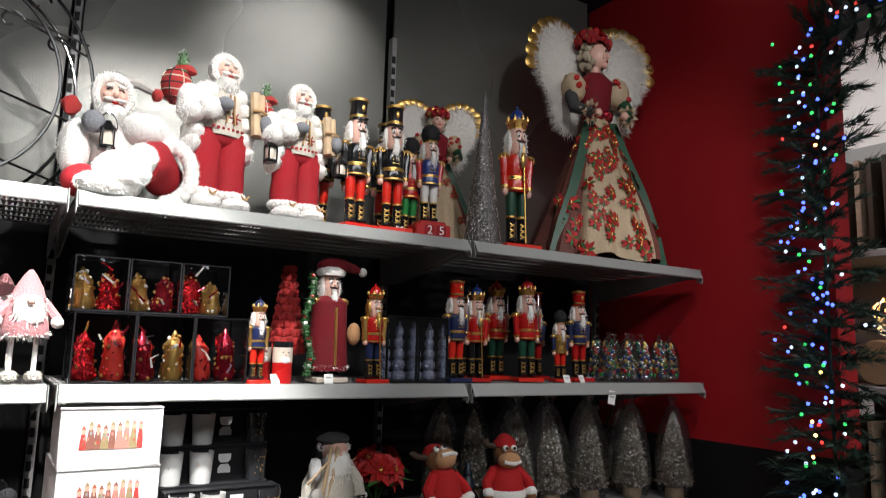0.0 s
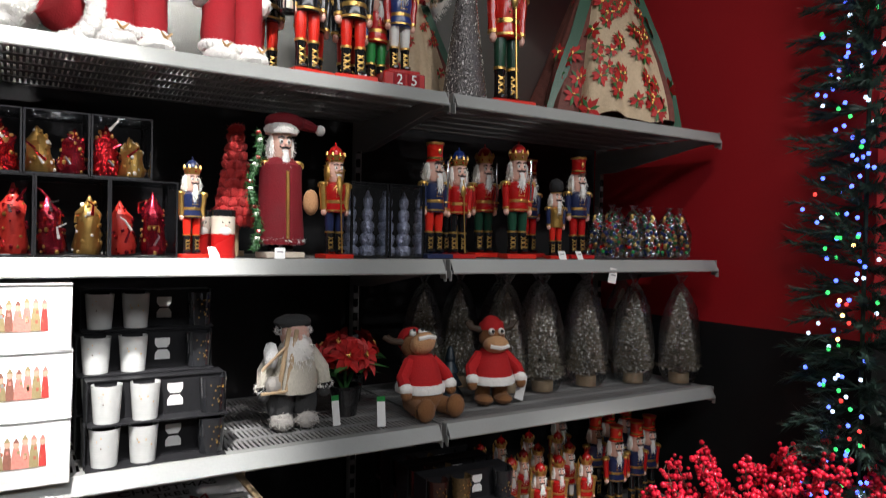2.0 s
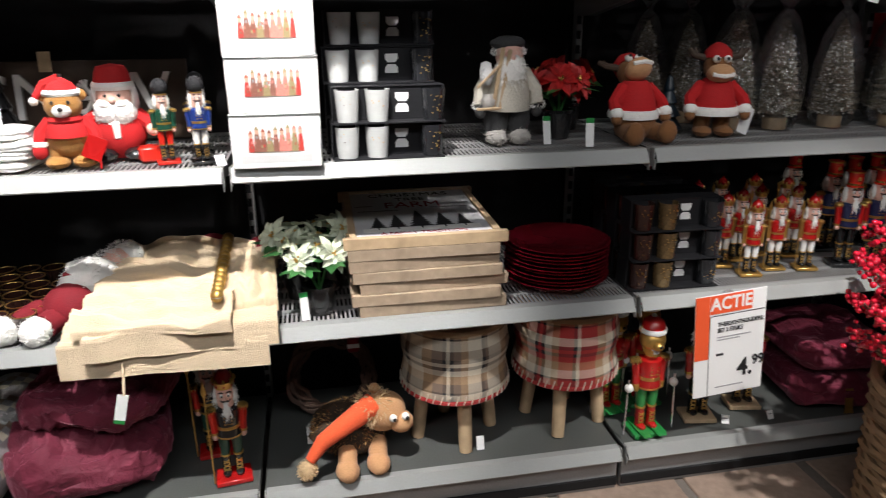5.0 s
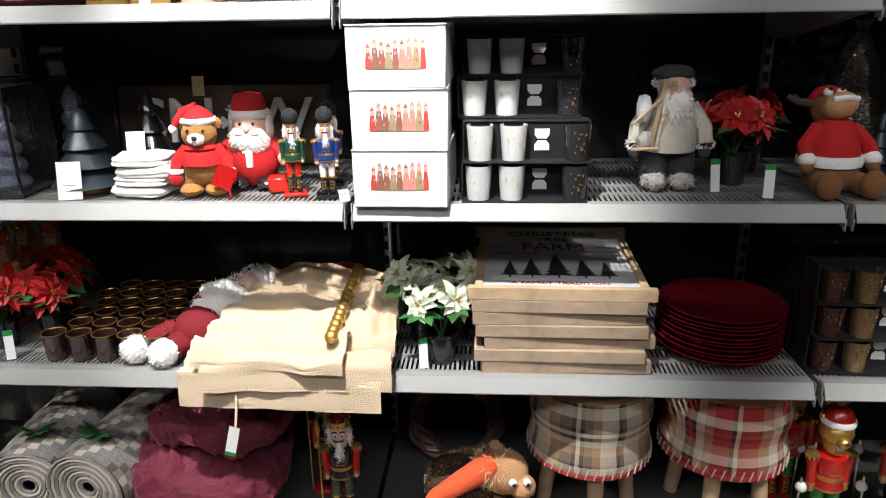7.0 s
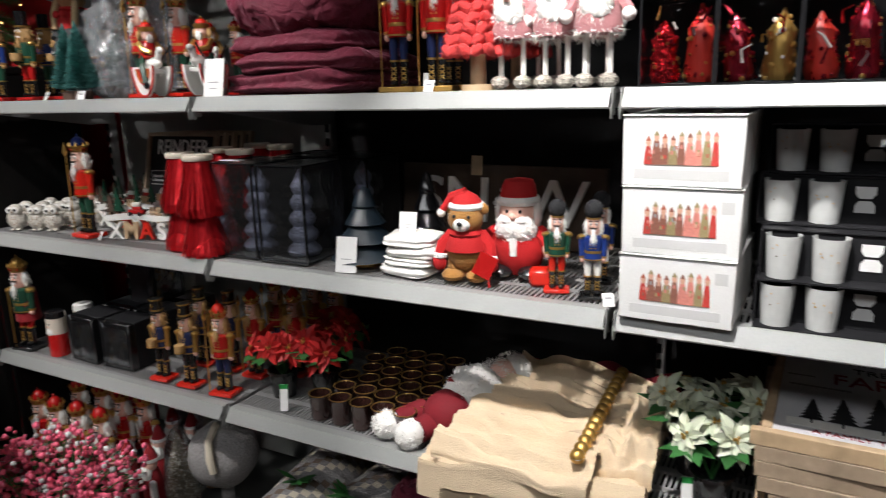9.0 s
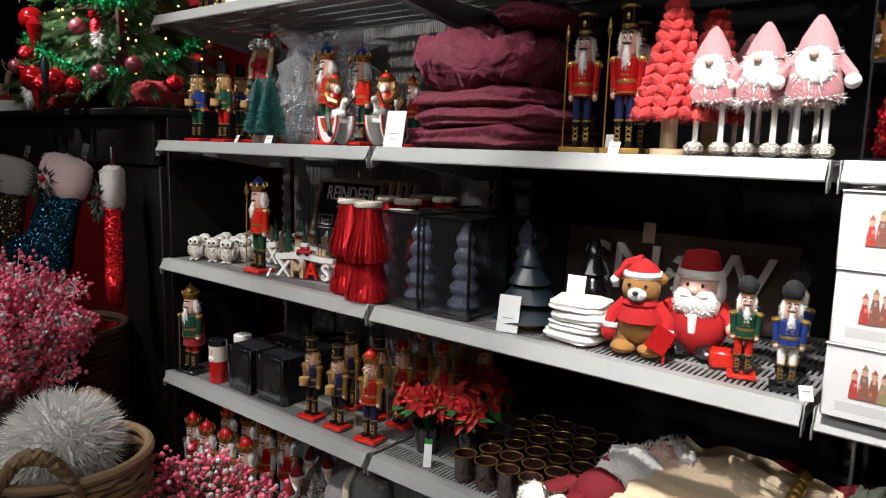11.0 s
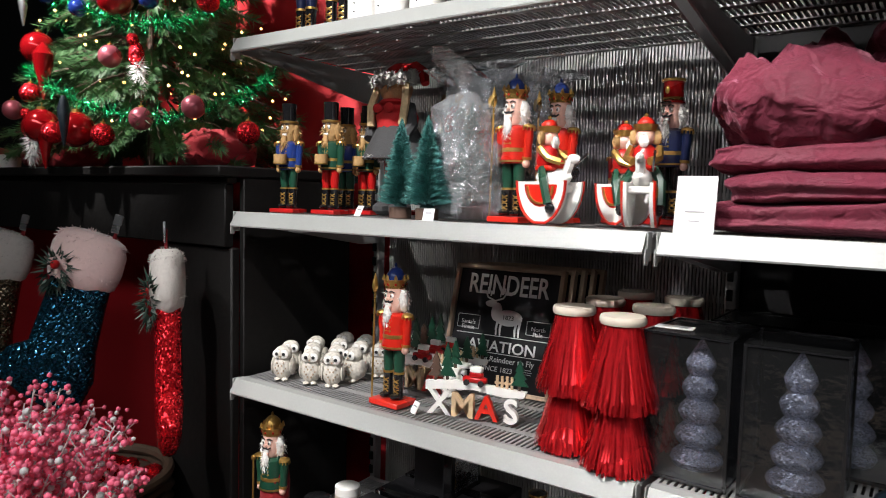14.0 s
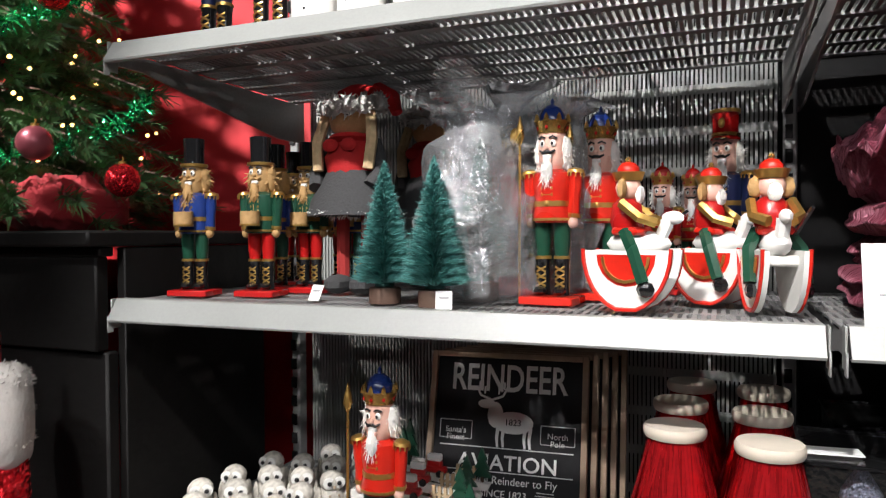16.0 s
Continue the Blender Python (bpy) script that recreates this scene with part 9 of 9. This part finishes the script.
def berry_bush(berries, seed, n_stem, base, spread_r, top, size, berry_mat, stem_mat, label, flock=None, clump=1.0):
    """Thin stems that fan out of a vase mouth, set with berries."""
    rng = random.Random(seed)
    ob = thing("berry_bush", None, label, "plant")
    st, be = Kit(), Kit()
    ico = [(0, 0, 1), (0, 0, -1)] + [(0.894 * math.cos(a), 0.894 * math.sin(a), 0.447) for a in [2 * math.pi * i / 5 for i in range(5)]] + [(0.894 * math.cos(a), 0.894 * math.sin(a), -0.447) for a in [2 * math.pi * (i + 0.5) / 5 for i in range(5)]]
    tri = []
    for i in range(5):
        n = (i + 1) % 5
        tri += [(0, 2 + i, 2 + n), (1, 7 + n, 7 + i), (2 + i, 7 + i, 2 + n), (2 + n, 7 + i, 7 + n)]
    for i in range(n_stem):
        a = rng.uniform(0, 2 * math.pi)
        q = math.sqrt(rng.random())
        end = Vector((spread_r[0] * q * math.cos(a), spread_r[1] * q * math.sin(a), base + (top - base) * rng.uniform(0.35, 1.0) * (1 - 0.35 * q * q)))
        start = Vector((0.05 * math.cos(a) * q, 0.05 * math.sin(a) * q, base - 0.12))
        mid = start.lerp(end, 0.5) + Vector((0, 0, 0.08))
        pts = [start.lerp(mid, t).lerp(mid.lerp(end, t), t) for t in [j / 6 for j in range(7)]]
        st.tube(pts, 0.0032, stem_mat, 4, None, 0.5)
        for _ in range(berries):
            t = 1 - 0.75 * rng.random() ** 1.4
            p = start.lerp(mid, t).lerp(mid.lerp(end, t), t)
            off = Vector((rng.gauss(0, 1), rng.gauss(0, 1), rng.gauss(0, 1))).normalized() * rng.uniform(0.012, 0.045) * clump
            c, r = p + off, size * rng.uniform(0.7, 1.15)
            be.add([c + Vector(w) * r for w in ico], tri, flock if flock and rng.random() < 0.13 else berry_mat)
            if rng.random() < 0.3:
                st.tube([p, c], 0.0014, stem_mat, 3)
    part("stem", st, ob)
    tagged(part("berries", be, ob, fix=False), kind="stuff")
    return ob


bk = basket(0.185, 0.205, 0.43, WICKER, 2)
bk.matrix_world = pose(3.735, -0.335, 0, 0, 0, 12)
berry_bush(62, 4, 150, 0.43, (0.46, 0.32), 1.01, 0.0080, BERRY, TWIG, "bushy red berry branches in a wicker basket", None, 0.62).matrix_world = pose(3.775, -0.345, 0)
bk2 = basket(0.17, 0.20, 0.60, WICKER, 3, label="wicker basket holding a white feather wreath")
bk2.matrix_world = pose(0.40, -0.50, 0, 0, 0, 60)
rng = random.Random(4)
fe = Kit().ball((0, 0, 0.0), (0.13, 0.12, 0.10), FUR, 14, None, 0.2).fluff((0, 0, 0), (0.13, 0.12, 0.10), FUR, 1600, 0.06, rng, 0.005, None, 0.2)
simple("feather_ball", fe, "fluffy cream feather ball in a basket", "decoration", 0.385, -0.50, 0.63)
bk3 = basket(0.13, 0.15, 0.34, WICKER, 5, label="small wicker basket with frosted berry branches")
bk3.matrix_world = pose(0.58, -0.23, 0, 0, 0, 60)
berry_bush(13, 7, 120, 0.34, (0.27, 0.22), 0.52, 0.0082, PINK_BERRY, LEAF, "frosted red berry and green leaf branches", SNOWY).matrix_world = pose(0.56, -0.24, 0)
bk4 = basket(0.15, 0.17, 0.62, DARK_WOOD, 6, False, label="dark woven basket holding pink berry branches")
bk4.matrix_world = pose(-0.16, -0.50, 0)
pink = berry_bush(52, 8, 210, 0.62, (0.34, 0.27), 1.08, 0.0072, PINK_BERRY, SNOWY, "frosted pink berry branches with white twigs", SNOWY, 0.9)
pink.matrix_world = pose(-0.16, -0.47, 0)
bk5 = basket(0.17, 0.19, 0.74, DARK_WOOD, 9, False, label="dark woven basket with red glitter decorations")
bk5.matrix_world = pose(-0.33, -0.20 + 0.02, 0)
gl = Kit()
for i in range(60):
    gl.ball((rng.uniform(-0.13, 0.13), rng.uniform(-0.13, 0.13), rng.uniform(-0.03, 0.03)), 0.022, RED_GLITTER, 6)
simple("glitter_baubles", gl, "heap of dark red glitter baubles in a basket", "baubles", -0.33, -0.18, 0.705)


# ---- mantelpiece things ----
def stocking(body, cuff, seed, label):
    ob = thing("stocking", None, label, "stocking", "stockings on the mantelpiece")
    outline = [(-0.075, 0.0), (0.075, 0.0), (0.078, -0.14), (0.085, -0.26), (0.10, -0.34), (0.085, -0.41), (0.03, -0.44), (-0.06, -0.42), (-0.135, -0.385), (-0.155, -0.34), (-0.13, -0.30), (-0.085, -0.27), (-0.075, -0.14)]
    n = len(outline)
    cx, cz = sum(p[0] for p in outline) / n, sum(p[1] for p in outline) / n
    k = Kit()
    layers = [(1.0, 0.0), (0.97, 0.014), (0.82, 0.026), (0.45, 0.032)]
    rings = []
    for s in (-1, 1):
        vs, fs = [], []
        for sc, off in layers:
            vs += [(cx + (x - cx) * sc, s * off, cz + (z - cz) * sc) for x, z in outline]
        for j in range(3):
            fs += [(j * n + i, j * n + (i + 1) % n, (j + 1) * n + (i + 1) % n, (j + 1) * n + i) for i in range(n)]
        fs.append(tuple(range(3 * n, 4 * n)))
        k.add(vs, fs, body)
    part("leg", k, ob, "sequinned stocking leg")
    rng = random.Random(seed)
    c = Kit().lathe([(0.070, -0.100), (0.088, -0.085), (0.097, -0.045), (0.096, 0.0), (0.085, 0.032), (0.055, 0.046)], cuff, 18, Matrix.Diagonal((1, 0.45, 1, 1)))
    for z in (-0.06, -0.02, 0.02):
        c.fluff((0, 0, z), (0.094, 0.043, 0.03), cuff, 170, 0.010, rng, 0.003)
    part("cuff", c, ob, "fluffy fur cuff")
    part("loop", Kit().tube([(0.05, 0, 0.03), (0.05, 0, 0.09), (0.056, 0, 0.03)], 0.004, RED_CLOTH, 6), ob)
    part("hook", Kit().box((0.05, -0.004, 0.085), (0.022, 0.006, 0.05), SILVER, None, 0.002), ob, "silver mantel hook")
    part("sprig", Kit().fluff((-0.05, -0.045, -0.07), (0.03, 0.012, 0.05), DARK_NEEDLES, 130, 0.03, rng, 0.004).ball((-0.05, -0.055, -0.05), 0.012, RED, 8), ob, "green sprig with red berry")
    return ob


stocking(SEQUIN_RED, GREY_FUR, 1, "red sequinned stocking with grey fur cuff").matrix_world = pose(-0.085, -0.115, 1.268, 0, 4, 150) @ Matrix.Diagonal((0.75, -0.9, 1, 1))
stocking(SEQUIN_BLUE, material("pale pink fur", (0.70, 0.52, 0.50), 0.95, 0, 120, 0.1, 0.6, sheen=0.5, island=True), 2, "blue green sequinned stocking with pink fur cuff").matrix_world = pose(-0.435, -0.11, 1.290, 0, 16, 38)
stocking(SEQUIN_BROWN, GREY_FUR, 3, "bronze sequinned stocking with brown fur cuff").matrix_world = pose(-0.965, -0.10, 1.270, 0, 14, 35)


def fir_tree(r, z0, z1, seed, squash):
    rng = random.Random(seed)
    ob = thing("christmas_tree", None, "decorated green christmas tree on the mantelpiece", "christmas tree")
    part("trunk", Kit().tube([(0, 0, 0), (0, 0, z1 * 0.95)], 0.012, TWIG, 8, None, 0.4), ob)
    br, ne = Kit(), Kit()
    for i in range(640):
        t = rng.random() ** 1.35
        z = z0 + (z1 - z0) * t
        a = rng.uniform(0, 2 * math.pi)
        q = r * (1 - t * 0.93) * rng.uniform(0.55, 1.05)
        tip = Vector((q * math.cos(a), squash * q * math.sin(a), z - 0.06 * q / r + rng.uniform(-0.05, 0.04)))
        root = tip * 0.35
        root.z = z + 0.03
        br.tube([root, root.lerp(tip, 0.5) + Vector((0, 0, 0.015)), tip], 0.004, TWIG, 4, None, 0.5)
        d = (tip - root).normalized()
        for _ in range(190):
            w = rng.random() ** 0.7
            p = root.lerp(tip, 0.15 + 0.85 * w)
            o = Vector((rng.gauss(0, 1), rng.gauss(0, 1), rng.gauss(0, 1)))
            o = (o - d * o.dot(d)).normalized()
            e = p + (o * 0.85 + d * 0.75).normalized() * rng.uniform(0.026, 0.046)
            s = o.cross(d) * 0.0021
            ne.add([p - s, p + s, e], [(0, 1, 2)], NEEDLES)
    part("branch", br, ob)
    tagged(part("needles", ne, ob, "green fir needles", fix=False), kind="stuff")
    li = Kit()
    for i in range(260):
        t = rng.random()
        a = rng.uniform(0, 2 * math.pi)
        q = r * (1 - t * 0.93) * rng.uniform(0.6, 1.0)
        li.ball((q * math.cos(a), squash * q * math.sin(a), z0 + (z1 - z0) * t), 0.0042, WARM_BULB, 5)
    tagged(part("fairy_lights", li, ob, "small warm fairy lights"), kind="stuff")
    for w in range(4):
        tn = Kit()
        for i in range(900):
            u = i / 900
            a = -math.pi + math.pi * u + 0.2
            t = 0.10 + 0.20 * w + 0.07 * math.sin(u * 7)
            q = r * (1 - t * 0.93) * 0.93
            c = Vector((q * math.cos(a), squash * q * math.sin(a), z0 + (z1 - z0) * t))
            d = Vector((rng.gauss(0, 1), rng.gauss(0, 1), rng.gauss(0, 1))).normalized()
            s = d.orthogonal().normalized() * 0.0022
            tn.add([c - s, c + s, c + d * 0.036], [(0, 1, 2)], GREEN_TINSEL)
        tagged(part("tinsel", tn, ob, "shiny green tinsel garland", fix=False), kind="stuff")
    return ob


fir_tree(0.66, 0.09, 1.35, 5, 0.55).matrix_world = pose(-0.72, 0.24, 1.510)


def on_tree(x, z):
    """How far forward the branches reach at that place."""
    q = 0.66 * (1 - 0.93 * max((z - 1.67) / 1.19, 0))
    return 0.24 - 0.55 * math.sqrt(max(q * q - (x + 0.72) ** 2, 0.01)) * 0.92


def bauble(r, mat):
    ob = thing("bauble", None, "", "bauble", "baubles on the christmas tree")
    part("ball", Kit().ball((0, 0, 0), r, mat, 18), ob)
    part("cap", Kit().lathe([(r * 0.22, r * 0.95), (r * 0.22, r * 1.12)], GOLD, 10).tube([(0, 0, r * 1.1), (r * 0.1, 0, r * 1.3), (0, 0, r * 1.35)], 0.0012, GOLD, 4), ob)
    return ob


RED_SHINE = material("shiny red glass", (0.38, 0.006, 0.010), 0.08, 0.55, 60, 0.05, 0.0, coat=0.6)
BLUE_SHINE = material("shiny blue glass", (0.02, 0.05, 0.30), 0.1, 0.6, 60, 0.05, 0.0, coat=0.6)
PINK_SHINE = material("satin rose glass", (0.42, 0.10, 0.13), 0.3, 0.5, 60, 0.05, 0.0, coat=0.3)
for lab, mat, r, spots in (
    ("large red glass bauble hanging on the tree", RED_SHINE, 0.048, [(-0.51, -0.10, 1.965), (-0.55, -0.09, 1.605), (-0.72, -0.12, 1.62), (-0.86, -0.10, 1.86), (-0.30, -0.02, 2.08)]),
    ("blue glass bauble hanging on the tree", BLUE_SHINE, 0.026, [(-0.66, -0.13, 1.955), (-0.40, -0.07, 1.955), (-0.98, -0.05, 2.05), (-0.60, -0.12, 2.12)]),
    ("rose coloured bauble hanging on the tree", PINK_SHINE, 0.030, [(-0.47, -0.13, 1.80), (-0.33, -0.08, 1.63), (-0.95, -0.08, 1.68), (-0.20, 0.05, 1.66)]),
    ("red glitter bauble hanging on the tree", RED_GLITTER, 0.030, [(-0.82, -0.11, 1.72), (-0.66, -0.13, 1.60), (-0.26, -0.02, 1.95), (-0.45, -0.09, 1.59), (-0.10, 0.10, 1.60)])):
    b = tagged(bauble(r, mat), lab)
    spread(b, [(x, on_tree(x, z), z, 0) for x, y, z in spots])
drop = Kit().lathe([(0.002, -0.10), (0.012, -0.06), (0.026, 0.0), (0.030, 0.03), (0.012, 0.055), (0.004, 0.065)], RED_SHINE, 16)
put(lambda: drop, "drop_ornament", "long red glass drop ornament on the tree", "bauble", [(-0.78, on_tree(-0.78, 1.80), 1.80, 0), (-0.70, on_tree(-0.70, 1.6), 1.60, 0)], "baubles on the christmas tree")
bird = Kit().ball((0, 0, 0), (0.022, 0.02, 0.036), RED_GLITTER, 12).ball((0, -0.01, 0.038), (0.016, 0.016, 0.016), RED_GLITTER, 10)
bird.fluff((0.012, 0, -0.055), (0.012, 0.008, 0.04), FUR, 130, 0.03, random.Random(2), 0.004, None, 1.0)
put(lambda: bird, "bird_ornament", "red glitter bird with white feather tail", "bird ornament", [(-0.385, on_tree(-0.385, 1.80), 1.80, 0), (-0.55, on_tree(-0.55, 2.13), 2.13, 30), (-0.80, on_tree(-0.8, 1.62), 1.62, 10)], "bird ornaments on the tree")
for x, y, z, lab, m in ((-0.50, -0.14, 1.63, "grey", BLUE_CERAMIC), (-0.85, -0.08, 1.99, "silver", SILVER)):
    simple("icicle_ornament", Kit().lathe([(0.002, -0.075), (0.010, -0.03), (0.016, 0.02), (0.006, 0.055)], m, 12), "long %s icicle ornament on the tree" % lab, "ornament", x, y, z)
deer = Kit()
for dx, dy in ((-0.03, -0.012), (-0.03, 0.012), (0.03, -0.012), (0.03, 0.012)):
    deer.tube([(dx, dy, 0), (dx * 0.8, dy, 0.10)], 0.008, WOOD, 6)
deer.ball((0, 0, 0.115), (0.05, 0.022, 0.026), WOOD, 10).tube([(0.035, 0, 0.12), (0.05, 0, 0.17), (0.055, 0, 0.185)], 0.012, WOOD, 8).ball((0.066, 0, 0.19), (0.022, 0.010, 0.012), WOOD, 8)
for s in (-1, 1):
    deer.tube([(0.052, s * 0.006, 0.198), (0.045, s * 0.02, 0.225), (0.055, s * 0.028, 0.25)], 0.004, WOOD, 5).tube([(0.047, s * 0.017, 0.22), (0.06, s * 0.016, 0.24)], 0.003, WOOD, 5)
simple("wooden_deer", deer, "standing wooden reindeer figure on the mantelpiece", "figurine", -1.62, 0.10, 1.51, 20)
hatbox = simple("santa_hat", Kit().lathe([(0.085, 0), (0.088, 0.035), (0.082, 0.05)], FUR, 18).lathe([(0.08, 0.045), (0.055, 0.07), (0.01, 0.078)], RED_CLOTH, 18), "red santa hat with white fur brim", "hat", -1.40, 0.05, 1.51)
for x, y, w, t in ((-1.02, 0.12, 0.26, 10), (-0.28, 0.16, 0.20, -20)):
    simple("red_cloth", folded(w, 0.20, 0.10, RED_CLOTH, x * 7, 0.75), "crumpled red cloth under the tree", "cloth", x, y, 1.51, t)

# ---- garland and the next room ----
def garland():
    rng = random.Random(21)
    ob = thing("garland", None, "dark fir garland with coloured fairy lights", "garland")
    path = [Vector((4.03, -0.43, 0.03 + 2.42 * i / 46)) for i in range(47)] + [Vector((4.03, -0.46 - 0.05 * i, 2.50 + 0.012 * i)) for i in range(26)]
    part("wire", Kit().tube(path, 0.006, DARK_NEEDLES, 5), ob)
    sp, li = Kit(), [Kit() for _ in BULBS]
    for n, c in enumerate(path):
        for _ in range(8):
            a = rng.uniform(0, 2 * math.pi)
            d = Vector((-abs(math.cos(a)) * 0.55, math.sin(a), rng.uniform(-0.25, 0.35)))
            if n > 46:
                d = Vector((-abs(math.cos(a)) * 0.55, 0.3 * rng.uniform(-1, 1), math.sin(a)))
            d.normalize()
            L = rng.uniform(0.09, 0.20)
            for _ in range(64):
                p = c + d * L * rng.random() ** 0.8
                o = Vector((rng.gauss(0, 1), rng.gauss(0, 1), rng.gauss(0, 1)))
                o = (o - d * o.dot(d)).normalized()
                e = p + (o * 0.7 + d).normalized() * rng.uniform(0.025, 0.045)
                s = o.cross(d) * 0.0026
                sp.add([p - s, p + s, e], [(0, 1, 2)], DARK_NEEDLES)
        for _ in range(5 if n <= 46 else 3):
            li[rng.choices(range(5), (9, 2.6, 1.8, 3.4, 0.8))[0]].ball(c + Vector((-rng.uniform(0.04, 0.12), rng.gauss(0, 0.055), rng.uniform(-0.03, 0.03))), 0.0056, BULBS[0], 7)
    tagged(part("fir_sprigs", sp, ob, "dark green fir sprigs", fix=False), kind="stuff")
    for k, mat, name in zip(li, BULBS, ("blue", "green", "red", "white", "warm")):
        k.mats = [mat]
        tagged(part("fairy_lights", k, ob, name + " fairy lights"), kind="stuff")


garland()
rack = thing("display_rack", None, "grey display rack with wooden boards and basket", "rack", at=pose(5.05, -0.1, 0))
for y in (-0.62, 0.42):
    part("upright", Kit().box((0, y, 1.25), (0.5, 0.03, 2.5), DECK, b=0.003), rack)
for z in (0.15, 0.75, 1.38, 1.92):
    part("shelf", Kit().box((0, -0.1, z), (0.5, 1.0, 0.03), SHELF_GREY, b=0.003), rack)
part("back", Kit().box((0.24, -0.1, 1.25), (0.012, 1.0, 2.5), SHELF_GREY), rack)
for z, h in ((1.935, 0.40), (0.765, 0.50), (0.165, 0.5)):
    rng = random.Random(int(z * 10))
    for i in range(14):
        simple("wooden_board", Kit().box((0, 0, h / 2), (0.30, 0.022, h * rng.uniform(0.92, 1)), DARK_WOOD if i % 3 else OLD_WOOD, None, 0.003), "brown wooden board standing on the rack", "board", 5.0, -0.62 + i * 0.055, z + 0.0005 + 0.0, rng.uniform(-3, 3), "boards on the display rack")
k = Kit()
for i in range(8):
    k.lathe([(0.085 - 0.004 * (i % 2), i * 0.04), (0.092, i * 0.04 + 0.02), (0.085 - 0.004 * (i % 2), i * 0.04 + 0.04)], WICKER, 18, Matrix.Translation((0, 0, 0.093)) @ Matrix.Rotation(radians(90), 4, "Y"))
simple("wicker_roll", k, "striped wicker drum lying on the rack", "basket", 4.86, -0.16, 1.3955)
k = Kit()
for i in range(130):
    d = Vector((rng.gauss(0, 1), rng.gauss(0, 1), rng.gauss(0, 1))).normalized()
    k.ball(d * 0.085, 0.0045, WARM_BULB if i % 4 else BULBS[3], 5)
lb = simple("light_ball", Kit().ball((0, 0, 0), 0.075, SILVER, 14), "wire ball covered with warm fairy lights", "light ball", 4.95, -0.20, 1.672)
tagged(part("fairy_lights", k, lb, "warm fairy lights"), kind="stuff")
simple("price_card", Kit().box((0, 0, 0), (0.003, 0.06, 0.10), PAPER), "white price card on the display rack", "price card", 4.795, -0.14, 1.335)
slab("wall_niche", (5.32, -2.2, 0), (5.40, 1.4, 3.05), WHITE, "pale wall behind the display rack", "wall")
lt = bpy.data.lights.new("next_room_light", "AREA")
lt.size, lt.energy = 0.8, 13
new("next_room_light", lt).matrix_world = look((4.55, 0.05, 3.0), (4.95, -0.15, 1.2))

# ---- flagstones ----
rng = random.Random(31)
stones = [Kit().box((0, 0, 0), (0.382 - 0.012 * i, 0.386 - 0.01 * (i % 3), 0.014), STONE, None, 0.004).mesh("flagstone") for i in range(4)]
for i in range(14):
    for j in range(9):
        x, y = -1.0 + 0.4 * i + (0.2 if j % 2 else 0), -3.25 + 0.4 * j
        if y > -0.02 or x > 4.4:
            continue
        part("flagstone", stones[rng.randrange(4)], floor, at=pose(x, y, -0.007 + rng.uniform(-0.0015, 0.001), 0, 0, 90 * rng.randrange(4)))
